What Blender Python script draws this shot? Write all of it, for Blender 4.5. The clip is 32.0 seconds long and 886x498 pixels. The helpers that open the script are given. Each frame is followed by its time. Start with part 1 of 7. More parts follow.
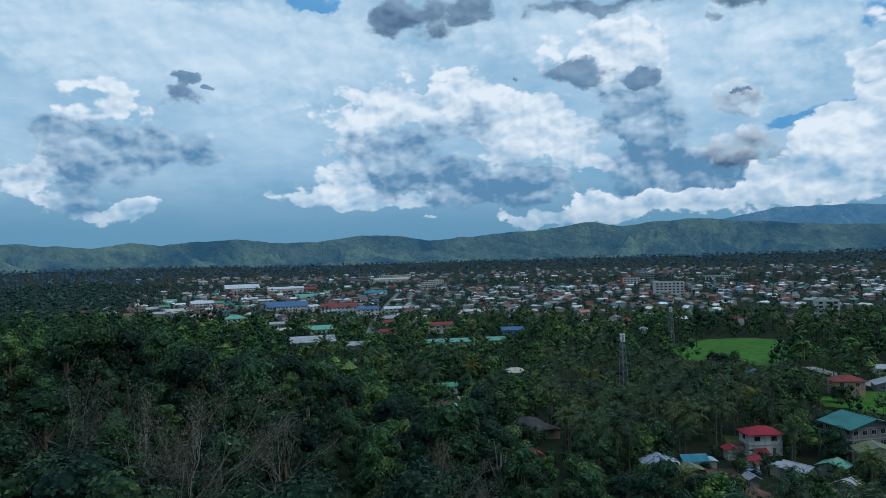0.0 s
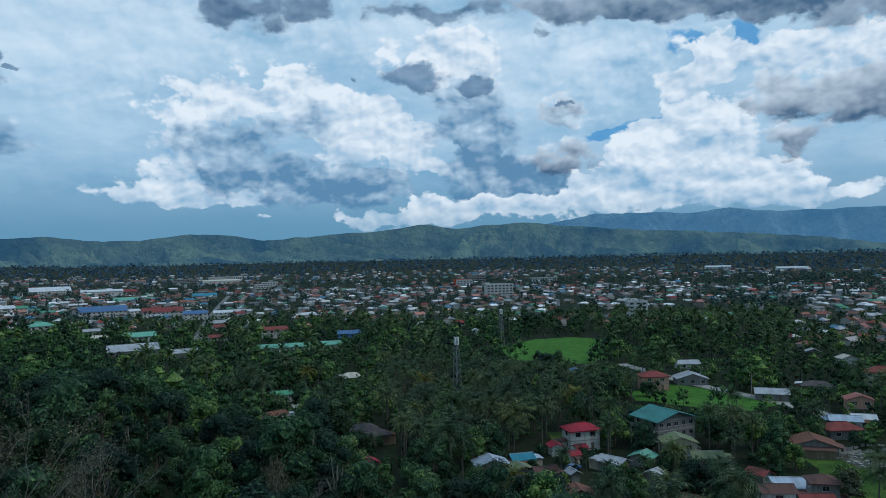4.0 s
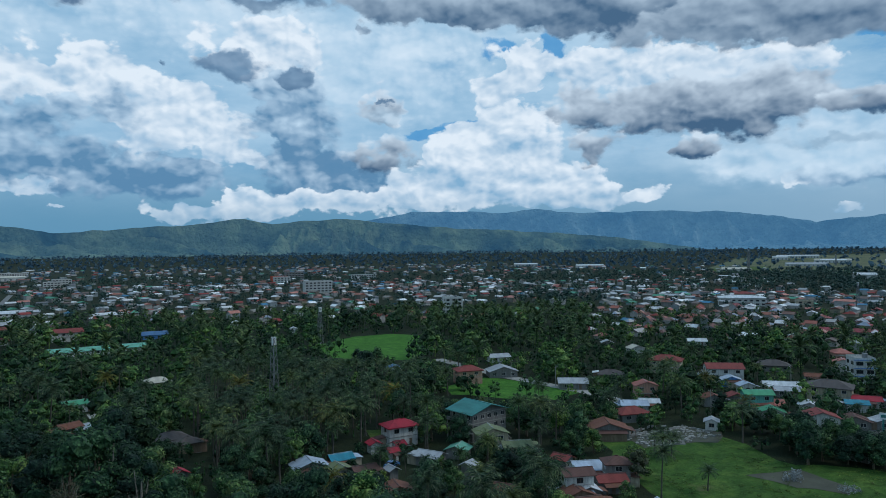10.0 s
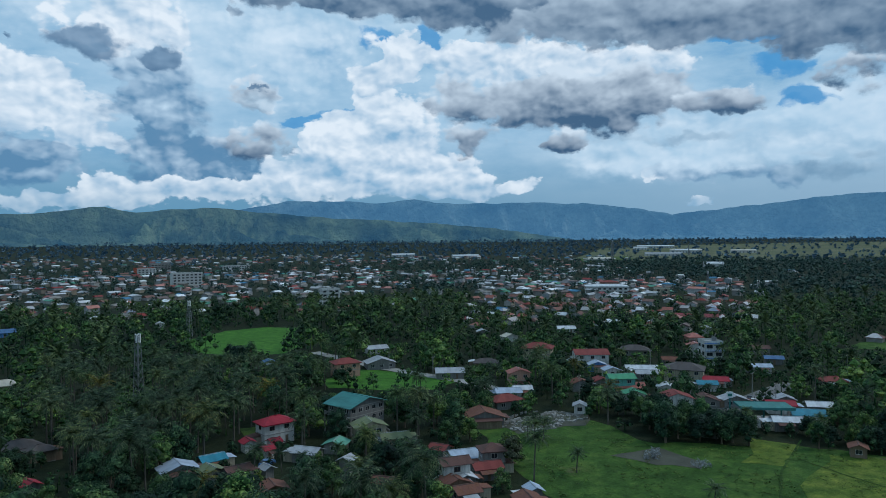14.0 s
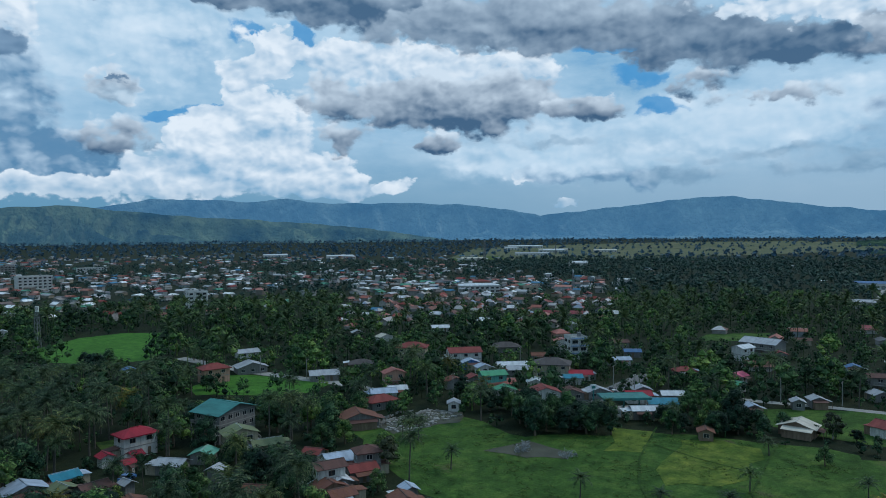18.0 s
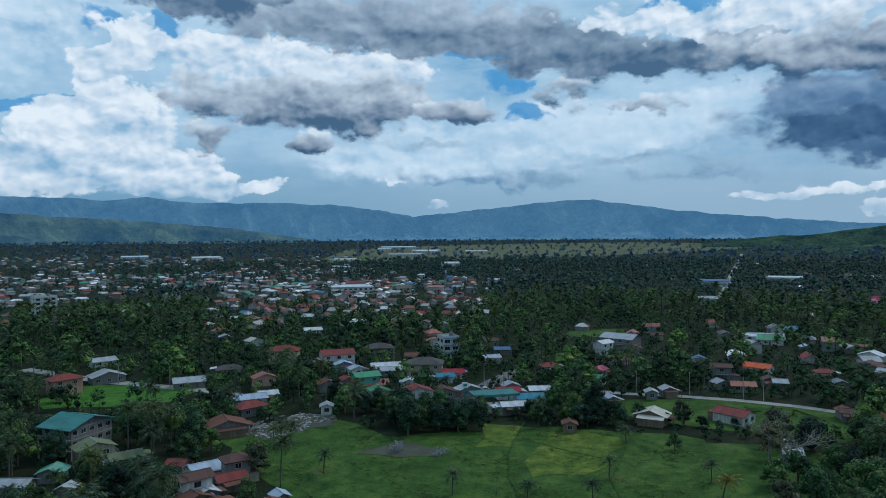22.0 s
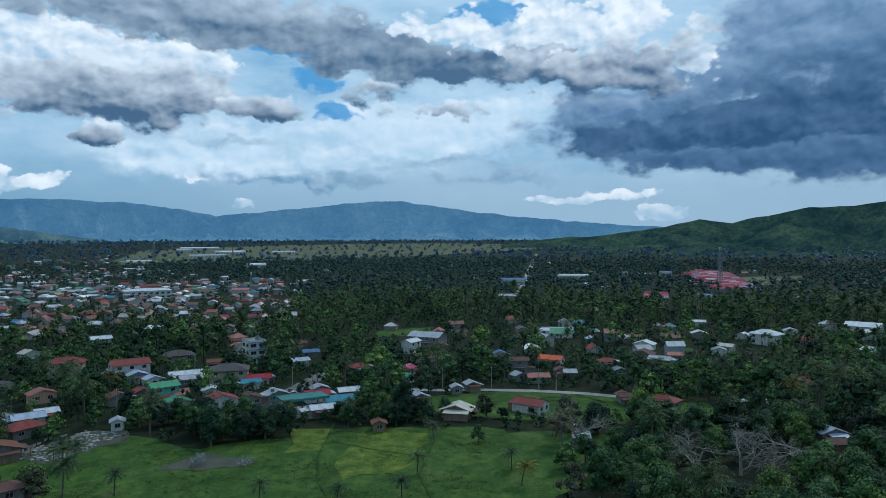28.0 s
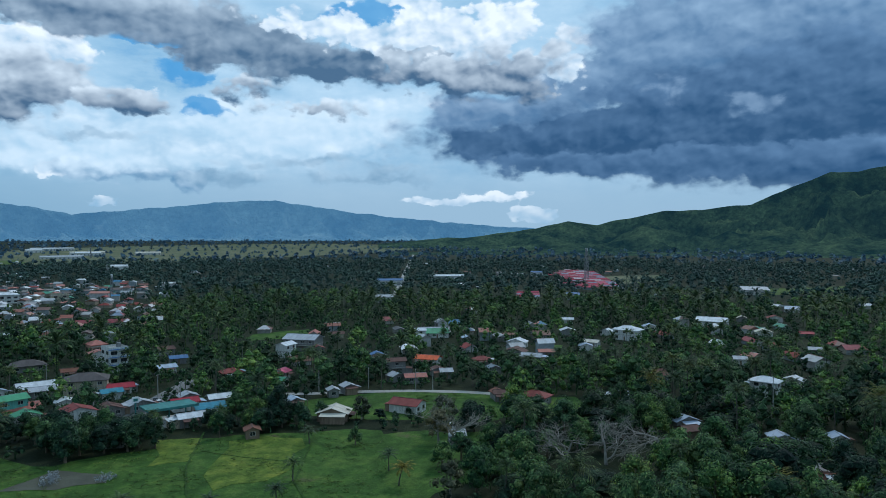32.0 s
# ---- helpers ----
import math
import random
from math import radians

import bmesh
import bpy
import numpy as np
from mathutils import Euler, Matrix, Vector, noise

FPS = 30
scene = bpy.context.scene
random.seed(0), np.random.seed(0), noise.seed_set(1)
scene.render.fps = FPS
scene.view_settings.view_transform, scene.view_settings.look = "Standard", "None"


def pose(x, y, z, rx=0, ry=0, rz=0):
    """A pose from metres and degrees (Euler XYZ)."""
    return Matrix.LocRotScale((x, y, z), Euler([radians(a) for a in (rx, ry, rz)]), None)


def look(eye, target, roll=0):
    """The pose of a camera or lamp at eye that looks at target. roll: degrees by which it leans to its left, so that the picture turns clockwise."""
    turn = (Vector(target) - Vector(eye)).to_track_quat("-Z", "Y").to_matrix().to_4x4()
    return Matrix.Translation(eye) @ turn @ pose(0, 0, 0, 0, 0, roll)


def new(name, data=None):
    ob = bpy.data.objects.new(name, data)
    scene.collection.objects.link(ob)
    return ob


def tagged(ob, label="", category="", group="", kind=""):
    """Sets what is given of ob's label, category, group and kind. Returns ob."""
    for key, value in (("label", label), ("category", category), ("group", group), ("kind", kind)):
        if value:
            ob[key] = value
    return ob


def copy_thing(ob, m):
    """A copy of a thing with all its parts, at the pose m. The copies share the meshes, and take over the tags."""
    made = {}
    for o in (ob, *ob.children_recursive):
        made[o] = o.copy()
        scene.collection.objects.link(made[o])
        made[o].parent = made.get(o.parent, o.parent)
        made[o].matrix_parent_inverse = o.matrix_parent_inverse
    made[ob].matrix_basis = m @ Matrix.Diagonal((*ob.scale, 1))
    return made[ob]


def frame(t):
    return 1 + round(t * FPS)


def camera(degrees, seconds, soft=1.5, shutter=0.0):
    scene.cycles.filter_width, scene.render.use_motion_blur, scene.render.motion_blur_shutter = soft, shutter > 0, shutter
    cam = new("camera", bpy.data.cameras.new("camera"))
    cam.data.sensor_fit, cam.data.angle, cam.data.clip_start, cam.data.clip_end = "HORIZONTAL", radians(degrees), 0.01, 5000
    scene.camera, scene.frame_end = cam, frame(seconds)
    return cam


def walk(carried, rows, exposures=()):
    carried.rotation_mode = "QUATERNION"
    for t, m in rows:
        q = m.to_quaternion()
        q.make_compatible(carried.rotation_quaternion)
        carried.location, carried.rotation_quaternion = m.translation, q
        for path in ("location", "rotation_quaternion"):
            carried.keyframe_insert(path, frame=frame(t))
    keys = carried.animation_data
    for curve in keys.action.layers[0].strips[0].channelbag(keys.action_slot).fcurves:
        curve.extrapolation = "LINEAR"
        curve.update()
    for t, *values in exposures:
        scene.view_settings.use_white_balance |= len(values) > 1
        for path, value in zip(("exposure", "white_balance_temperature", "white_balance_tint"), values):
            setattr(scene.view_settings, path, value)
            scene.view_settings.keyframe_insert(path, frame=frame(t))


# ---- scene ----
import collections

# The lens and the way of the drone: it climbs a little, then turns where it hovers.
cam = camera(64.06, 32.0, soft=0.8)
PATH = [
    (0.0, pose(0.25, -2.52, 53.46, 90.61, 1.63, -0.01)),
    (0.5, pose(0.20, -2.38, 53.75, 90.56, 1.53, -1.76)),
    (1.0, pose(0.16, -2.25, 54.02, 90.52, 1.40, -3.37)),
    (1.5, pose(0.11, -2.12, 54.26, 90.46, 1.28, -4.85)),
    (2.0, pose(0.08, -2.01, 54.45, 90.44, 1.20, -6.46)),
    (2.5, pose(0.05, -1.91, 54.60, 90.40, 1.16, -8.22)),
    (3.0, pose(0.04, -1.84, 54.72, 90.40, 1.12, -10.02)),
    (3.5, pose(0.03, -1.79, 54.83, 90.38, 1.15, -11.80)),
    (5.5, pose(0.04, -1.75, 54.93, 90.37, 1.05, -16.29)),
    (6.0, pose(0.05, -1.73, 55.02, 90.34, 0.96, -17.62)),
    (6.5, pose(0.06, -1.68, 55.09, 90.36, 0.95, -18.96)),
    (7.0, pose(0.05, -1.60, 55.14, 90.33, 0.85, -20.23)),
    (7.5, pose(0.04, -1.47, 55.18, 90.33, 0.85, -21.50)),
    (8.0, pose(0.01, -1.30, 55.23, 90.32, 0.79, -22.77)),
    (8.5, pose(-0.01, -1.10, 55.27, 90.32, 0.69, -24.02)),
    (9.0, pose(-0.04, -0.93, 55.30, 90.31, 0.65, -25.27)),
    (9.5, pose(-0.06, -0.79, 55.33, 90.18, 0.66, -26.51)),
    (10.0, pose(-0.09, -0.70, 55.36, 89.87, 0.62, -27.73)),
    (10.5, pose(-0.12, -0.65, 55.42, 89.45, 0.61, -28.98)),
    (11.0, pose(-0.16, -0.61, 55.50, 89.25, 0.60, -30.21)),
    (11.5, pose(-0.18, -0.56, 55.61, 89.24, 0.57, -31.46)),
    (12.0, pose(-0.17, -0.47, 55.72, 89.21, 0.56, -32.70)),
    (12.5, pose(-0.13, -0.34, 55.82, 89.21, 0.58, -33.93)),
    (13.0, pose(-0.05, -0.19, 55.88, 89.19, 0.57, -35.16)),
    (13.5, pose(0.03, -0.03, 55.91, 89.17, 0.48, -36.39)),
    (14.0, pose(0.10, 0.10, 55.92, 88.98, 0.50, -37.63)),
    (14.5, pose(0.16, 0.20, 55.92, 88.91, 0.47, -38.85)),
    (16.5, pose(0.21, 0.25, 55.94, 88.90, 0.46, -43.92)),
    (17.0, pose(0.25, 0.28, 55.96, 88.89, 0.44, -45.19)),
    (17.5, pose(0.28, 0.28, 55.98, 88.91, 0.49, -46.47)),
    (18.0, pose(0.32, 0.29, 55.97, 88.91, 0.44, -47.72)),
    (18.5, pose(0.35, 0.30, 55.96, 88.91, 0.40, -48.99)),
    (19.0, pose(0.38, 0.30, 55.94, 88.93, 0.40, -50.29)),
    (19.5, pose(0.38, 0.29, 55.93, 88.95, 0.39, -51.58)),
    (20.0, pose(0.37, 0.27, 55.93, 88.94, 0.34, -52.82)),
    (20.5, pose(0.34, 0.23, 55.94, 88.94, 0.34, -54.10)),
    (21.0, pose(0.29, 0.19, 55.95, 88.94, 0.33, -55.36)),
    (21.5, pose(0.22, 0.15, 55.97, 88.93, 0.33, -56.65)),
    (22.0, pose(0.15, 0.10, 55.99, 88.93, 0.32, -57.93)),
    (22.5, pose(0.10, 0.07, 56.00, 88.93, 0.30, -59.18)),
    (23.0, pose(0.10, 0.08, 56.01, 88.92, 0.25, -60.44)),
    (23.5, pose(0.15, 0.12, 56.01, 88.93, 0.25, -61.72)),
    (24.0, pose(0.25, 0.21, 56.01, 88.92, 0.24, -63.00)),
    (24.5, pose(0.36, 0.29, 56.02, 88.92, 0.25, -64.28)),
    (25.0, pose(0.45, 0.37, 56.03, 88.90, 0.23, -65.59)),
    (25.5, pose(0.51, 0.42, 56.04, 88.90, 0.21, -66.87)),
    (27.5, pose(0.55, 0.46, 56.05, 88.91, 0.13, -72.01)),
    (28.0, pose(0.56, 0.48, 56.04, 88.93, 0.11, -73.30)),
    (28.5, pose(0.56, 0.49, 56.03, 88.94, 0.11, -74.58)),
    (29.0, pose(0.56, 0.50, 56.02, 88.97, 0.15, -75.85)),
    (29.5, pose(0.57, 0.49, 56.02, 88.98, 0.08, -77.08)),
    (30.0, pose(0.59, 0.49, 56.03, 88.98, 0.11, -78.31)),
    (30.5, pose(0.63, 0.50, 56.05, 88.98, 0.07, -79.54)),
    (31.0, pose(0.67, 0.51, 56.08, 88.98, -0.01, -80.74)),
    (31.5, pose(0.72, 0.54, 56.11, 88.98, -0.04, -81.98)),
    (32.0, pose(0.77, 0.57, 56.15, 88.98, -0.07, -83.22)),
]
walk(cam, PATH, [(0.0, -0.06, 6150, 10), (18.0, -0.05, 6150, 10), (25.0, 0.0, 6150, 10), (32.0, 0.18, 6150, 10)])

# ---- sky and sun ----
SUN_AZ, SUN_EL = 112.0, 46.0            # degrees from +y to the right, and up
world = bpy.data.worlds.new("sky")
scene.world = world
world.use_nodes = True
wt = world.node_tree
wt.nodes.clear()


def wnode(kind, *ins, **props):
    n = wt.nodes.new(kind)
    for k, v in props.items():
        if k == "op":
            n.operation = v
        elif k == "clamp":
            n.use_clamp = v
    for i, v in enumerate(ins):
        if v is None:
            continue
        if isinstance(v, bpy.types.NodeSocket):
            wt.links.new(v, n.inputs[i])
        else:
            n.inputs[i].default_value = v
    return n


def wmath(op, *ins, clamp=False):
    return wnode("ShaderNodeMath", *ins, op=op, clamp=clamp).outputs[0]


def wvec(op, *ins):
    return wnode("ShaderNodeVectorMath", *ins, op=op).outputs[0]


def wnoise(vec, scale, detail, rough=0.55):
    n = wt.nodes.new("ShaderNodeTexNoise")
    wt.links.new(vec, n.inputs["Vector"])
    n.inputs["Scale"].default_value, n.inputs["Detail"].default_value, n.inputs["Roughness"].default_value = scale, detail, rough
    return n


def wstep(v, lo, hi):
    n = wt.nodes.new("ShaderNodeMapRange")
    n.interpolation_type = "SMOOTHSTEP"
    wt.links.new(v, n.inputs[0])
    n.inputs[1].default_value, n.inputs[2].default_value = lo, hi
    return n.outputs[0]


def wmix(fac, a, b):
    n = wt.nodes.new("ShaderNodeMix")
    n.data_type = "RGBA"
    for sock, v in ((n.inputs[0], fac), (n.inputs[6], a), (n.inputs[7], b)):
        if isinstance(v, bpy.types.NodeSocket):
            wt.links.new(v, sock)
        else:
            sock.default_value = v
    return n.outputs[2]


direction = wt.nodes.new("ShaderNodeTexCoord").outputs["Generated"]
dx, dy, dz = wnode("ShaderNodeSeparateXYZ", direction).outputs
azimuth = wmath("MULTIPLY", wmath("ARCTAN2", dx, dy), 57.2958)
height = wmath("MULTIPLY", wmath("ARCSINE", dz), 57.2958)
plane = wnode("ShaderNodeCombineXYZ", azimuth, height, 0.0).outputs[0]
# billows: broad and fine noise in degrees, flattened
flat = wvec("MULTIPLY", plane, (1.0, 1.45, 1.0))
swirl = wnoise(flat, 0.30, 6.0, 0.56)
curl = wvec("MULTIPLY", wvec("SUBTRACT", swirl.outputs["Color"], (0.5, 0.5, 0.5)), (5.0, 3.2, 0.0))
bent = wvec("ADD", plane, curl)
spot = wvec("ADD", flat, wvec("MULTIPLY", curl, (0.30, 0.30, 0.0)))


def billow(vec, scale, detail):
    """Heaped round heads, as on cumulus: high in the middle of each head."""
    n = wt.nodes.new("ShaderNodeTexVoronoi")
    n.voronoi_dimensions, n.feature = "2D", "SMOOTH_F1"
    wt.links.new(vec, n.inputs["Vector"])
    n.inputs["Scale"].default_value, n.inputs["Detail"].default_value, n.inputs["Roughness"].default_value = scale, detail, 0.55
    n.inputs["Lacunarity"].default_value, n.inputs["Smoothness"].default_value = 2.2, 0.45
    return n.outputs["Distance"]


heads = billow(spot, 0.36, 2.2)
heads_up = billow(wvec("ADD", spot, (0.32, 0.60, 0.0)), 0.36, 2.2)
puff = wnoise(spot, 0.30, 9.0, 0.53).outputs["Fac"]
mass = wnoise(spot, 0.24, 3.5, 0.50).outputs["Fac"]
mass_up = wnoise(wvec("ADD", spot, (0.45, 1.0, 0.0)), 0.24, 3.5, 0.50).outputs["Fac"]
# lit from above: positive where the head falls away upwards
relief = wmath("ADD", wmath("MULTIPLY", wmath("SUBTRACT", heads_up, heads), 0.60), wmath("MULTIPLY", wmath("SUBTRACT", mass, mass_up), 2.3))
relief = wmath("MULTIPLY_ADD", wmath("SUBTRACT", puff, 0.5), 0.45, relief)
broad = wnoise(wvec("MULTIPLY", plane, (1.0, 2.8, 1.0)), 0.09, 7.0, 0.58).outputs["Fac"]
lumps = wmath("ADD", wmath("MULTIPLY", wmath("SUBTRACT", puff, 0.5), 1.35), wmath("MULTIPLY", wmath("SUBTRACT", 0.55, heads), 0.50))

# a thin white veil over blue sky, greyer towards the horizon
sky = wt.nodes.new("ShaderNodeTexSky")
sky.sky_type, sky.sun_disc = "NISHITA", False
sky.sun_elevation, sky.sun_rotation = radians(SUN_EL), radians(SUN_AZ)
sky.air_density, sky.dust_density, sky.ozone_density = 1.6, 0.3, 3.0
blue = wmix(0.82, sky.outputs[0], (0.7, 3.0, 6.0, 1))
streaks = wmath("MULTIPLY_ADD", wmath("SUBTRACT", broad, 0.5), 2.4, wmath("MULTIPLY_ADD", relief, 0.16, 0.50), clamp=True)
veil_col = wmix(streaks, (2.3, 4.4, 6.3, 1), (5.0, 6.8, 8.2, 1))
colour = wmix(wstep(wmath("MULTIPLY_ADD", wmath("SUBTRACT", broad, 0.5), 2.2, 0.95), 0.10, 0.75), blue, veil_col)
# far rain haze low over the horizon, paler beyond the plain
haze_col = wmix(wstep(azimuth, 20.0, 80.0), (1.25, 3.0, 4.5, 1), (2.9, 4.4, 5.7, 1))
colour = wmix(wmath("MULTIPLY", wstep(height, 9.0, 1.5), 0.92), colour, haze_col)

# kinds of cloud: shaded colour, lit colour, lumpiness, inner and outer edge, relief, fall of light from top to base, level, darker core, cover
Kind = collections.namedtuple("Kind", "shade lit lump lo hi relief fall level core cover")
WHITE = Kind((4.0, 6.0, 7.6, 1), (7.0, 8.2, 9.1, 1), 0.9, 0.00, 0.90, 0.65, 0.2, 0.54, 0.0, 0.82)
TOWER = Kind((2.4, 4.4, 6.3, 1), (8.2, 8.9, 9.4, 1), 1.25, 0.24, 0.46, 0.95, 0.40, 0.64, 0.0, 0.95)
SOFT = Kind((1.05, 2.45, 4.1, 1), (5.6, 7.2, 8.5, 1), 1.25, 0.16, 0.62, 1.05, 0.5, 0.36, 0.12, 0.92)
GREY = Kind((0.55, 1.20, 2.15, 1), (6.6, 7.7, 8.6, 1), 1.20, 0.16, 0.56, 0.60, 1.05, 0.56, 0.16, 0.96)
PUFF = Kind((0.75, 1.60, 2.8, 1), (2.7, 4.2, 5.8, 1), 1.00, 0.22, 0.55, 0.60, 0.3, 0.40, 0.10, 0.92)
DIM = Kind((0.75, 1.50, 2.6, 1), (3.4, 4.9, 6.3, 1), 1.00, 0.18, 0.58, 0.60, 0.4, 0.38, 0.18, 0.95)
BANK = Kind((0.62, 1.32, 2.30, 1), (5.4, 6.7, 7.8, 1), 1.00, 0.14, 0.56, 0.45, 0.70, 0.44, 0.18, 0.97)
HEAVY = Kind((0.80, 1.75, 3.2, 1), (3.0, 4.5, 6.2, 1), 0.90, 0.10, 0.75, 0.55, 0.3, 0.38, 0.10, 0.95)
STORM = Kind((0.24, 0.78, 1.75, 1), (1.4, 2.6, 4.3, 1), 0.70, 0.06, 0.55, 0.45, 0.45, 0.42, 0.15, 0.98)
STREAK = Kind((1.6, 3.0, 4.4, 1), (4.4, 6.0, 7.3, 1), 1.05, 0.14, 0.80, 0.60, 0.4, 0.45, 0.05, 0.75)
PALE = Kind((1.6, 2.9, 4.6, 1), (3.6, 5.0, 6.6, 1), 1.30, 0.20, 0.85, 0.70, 0.3, 0.50, 0.0, 0.45)
CLEAR = Kind((0.55, 2.6, 5.6, 1), (1.3, 3.9, 6.7, 1), -1.50, 0.20, 0.70, 0.3, 0.1, 0.5, 0.0, 0.90)
place = bent


def cloud(kind, *heaps):
    """One cloud before those so far: heaps of azimuth, elevation, half width and half height, in degrees."""
    global place, colour
    for az, el, w, h in heaps:
        v = wnode("ShaderNodeVectorMath", place, (1 / w, 1 / h, 0), (-az / w, -el / h, 0), op="MULTIPLY_ADD").outputs[0]
        g = wt.nodes.new("ShaderNodeTexGradient")
        g.gradient_type = "SPHERICAL"
        wt.links.new(v, g.inputs[0])
        place = wnode("ShaderNodeVectorMath", g.outputs["Fac"], (0, 0, 1), place, op="MULTIPLY_ADD").outputs[0]
    total = wnode("ShaderNodeSeparateXYZ", place).outputs[2]
    place = wvec("MULTIPLY", place, (1, 1, 0))
    base, top = min(q[1] - 0.6 * q[3] for q in heaps), max(q[1] + 0.6 * q[3] for q in heaps)
    edge = wmath("MULTIPLY", wmath("MINIMUM", wmath("MULTIPLY", total, 2.2), 1.0), kind.lump)
    dense = wmath("MULTIPLY_ADD", lumps, edge, total)
    cover = wmath("MULTIPLY", wstep(dense, kind.lo, kind.hi), kind.cover)
    fall = kind.fall / (top - base)
    level = wmath("MULTIPLY_ADD", height, fall, kind.level - fall * (base + top) / 2)
    level = wmath("MULTIPLY_ADD", wmath("MINIMUM", dense, 1.6), -kind.core, level)
    light = wmath("MULTIPLY_ADD", relief, kind.relief, level, clamp=True)
    colour = wmix(cover, colour, wmix(light, kind.shade, kind.lit))


# the clouds round the valley, the farthest first
cloud(WHITE, (-26.5, 16.1, 16.4, 3.9), (-13.7, 14.1, 14.8, 5.1), (-7.9, 17.6, 9.3, 4.3), (-20.7, 18.2, 13.8, 2.7))
cloud(WHITE, (5.8, 17.7, 14.0, 3.6), (13.8, 16.3, 8.2, 3.5), (24.0, 15.1, 13.1, 2.7), (22.8, 12.5, 12.0, 2.1))
cloud(CLEAR, (-9.6, 19.8, 3.0, 0.8))
cloud(TOWER, (-30.2, 5.5, 3.2, 2.6), (-28.3, 8.4, 3.1, 2.6), (-23.4, 4.2, 2.4, 2.0), (-25.7, 3.4, 2.2, 1.1), (-24.7, 11.7, 4.5, 2.8))
cloud(SOFT, (-26.7, 6.8, 5.3, 4.6), (-20.1, 8.5, 5.9, 2.5), (-28.4, 9.5, 4.3, 2.0), (-24.2, 8.9, 3.9, 2.1))
cloud(TOWER, (-6.2, 11.6, 5.8, 2.6), (-0.3, 12.6, 7.1, 3.2), (5.6, 11.5, 7.0, 3.9), (-7.3, 7.2, 3.6, 4.5), (-6.4, 5.1, 3.1, 2.0), (-10.7, 5.2, 3.8, 1.5), (8.3, 8.7, 7.7, 4.6), (-2.8, 4.8, 4.7, 1.6))
cloud(SOFT, (-3.6, 8.5, 6.3, 4.5), (-0.5, 6.1, 5.9, 2.6), (4.6, 5.5, 6.6, 3.0), (8.4, 5.6, 4.6, 2.2), (2.4, 10.3, 4.7, 2.1))
cloud(TOWER, (12.9, 15.5, 6.7, 2.9), (15.7, 14.2, 4.0, 4.3), (18.6, 6.6, 4.9, 2.9), (12.7, 7.2, 3.0, 1.8), (23.5, 11.2, 3.6, 2.8))
cloud(SOFT, (16.2, 9.1, 5.1, 5.9), (17.9, 5.8, 7.1, 3.4), (15.6, 11.7, 4.0, 3.3), (21.2, 4.9, 5.5, 2.2))
cloud(GREY, (23.2, 7.7, 4.1, 2.4))
cloud(GREY, (23.1, 11.0, 3.2, 2.4))
cloud(TOWER, (4.9, 3.2, 2.8, 1.3), (11.7, 3.1, 4.7, 1.7), (14.7, 3.7, 4.4, 2.1), (8.1, 2.6, 3.1, 0.9), (18.9, 4.0, 4.2, 1.5), (22.5, 4.0, 4.0, 1.9), (26.3, 3.8, 4.4, 2.1))
cloud(TOWER, (-0.9, 3.3, 1.1, 0.4))
cloud(PUFF, (-20.4, 12.8, 3.0, 2.0), (-19.1, 14.0, 1.8, 0.6))
cloud(PUFF, (11.1, 13.9, 4.1, 1.7))
cloud(PUFF, (16.5, 13.3, 2.1, 1.6))
cloud(PUFF, (5.9, 13.8, 1.0, 0.5), (23.0, 11.8, 1.2, 0.4), (-17.6, 13.2, 0.9, 0.3))
cloud(DIM, (-1.9, 18.9, 6.1, 3.1), (3.6, 19.3, 2.8, 1.5))
cloud(DIM, (13.0, 19.0, 11.2, 1.4), (21.4, 17.0, 1.0, 0.5))
cloud(WHITE, (26.3, 16.1, 10.8, 3.6), (24.5, 10.5, 6.1, 1.5), (57.0, 7.4, 10.4, 3.5), (53.1, 5.9, 8.3, 2.2))
cloud(CLEAR, (29.0, 9.6, 2.5, 0.5), (26.2, 9.0, 2.0, 0.7))
cloud(CLEAR, (32.4, 15.5, 2.0, 1.0), (36.7, 15.3, 1.4, 2.7), (37.9, 13.9, 0.7, 1.0))
cloud(CLEAR, (49.5, 14.0, 2.8, 0.4), (62.6, 12.1, 2.4, 1.2), (63.8, 9.3, 1.7, 0.5))
cloud(TOWER, (28.5, 8.1, 2.7, 2.1), (31.5, 9.9, 3.6, 2.7), (34.2, 9.4, 4.7, 3.7), (29.8, 6.1, 5.5, 3.7), (33.7, 5.8, 8.6, 3.4), (37.4, 5.1, 4.7, 2.8), (26.2, 5.1, 3.9, 2.6), (40.3, 3.9, 4.6, 1.7))
cloud(TOWER, (34.3, 14.0, 4.5, 2.5), (32.9, 12.3, 3.5, 1.8), (34.9, 14.7, 2.2, 1.5))
cloud(TOWER, (39.5, 13.4, 5.1, 2.6), (44.3, 13.7, 8.3, 2.5), (49.1, 13.1, 5.8, 2.4), (54.7, 13.0, 5.4, 2.1))
cloud(GREY, (38.1, 11.5, 4.8, 1.9), (42.6, 10.5, 6.8, 2.2), (47.3, 10.1, 8.1, 2.9), (51.5, 9.6, 6.3, 2.6), (54.1, 11.3, 5.8, 2.5), (49.0, 11.6, 8.6, 2.2))
cloud(GREY, (40.1, 7.7, 3.5, 2.1))
cloud(GREY, (47.1, 7.2, 3.4, 0.9))
cloud(GREY, (58.9, 9.7, 3.8, 1.4), (60.2, 10.4, 1.7, 0.9))
cloud(BANK, (26.4, 18.9, 11.5, 1.7), (31.8, 18.6, 13.2, 1.8), (38.1, 18.1, 13.9, 2.2), (43.5, 17.6, 11.3, 2.2))
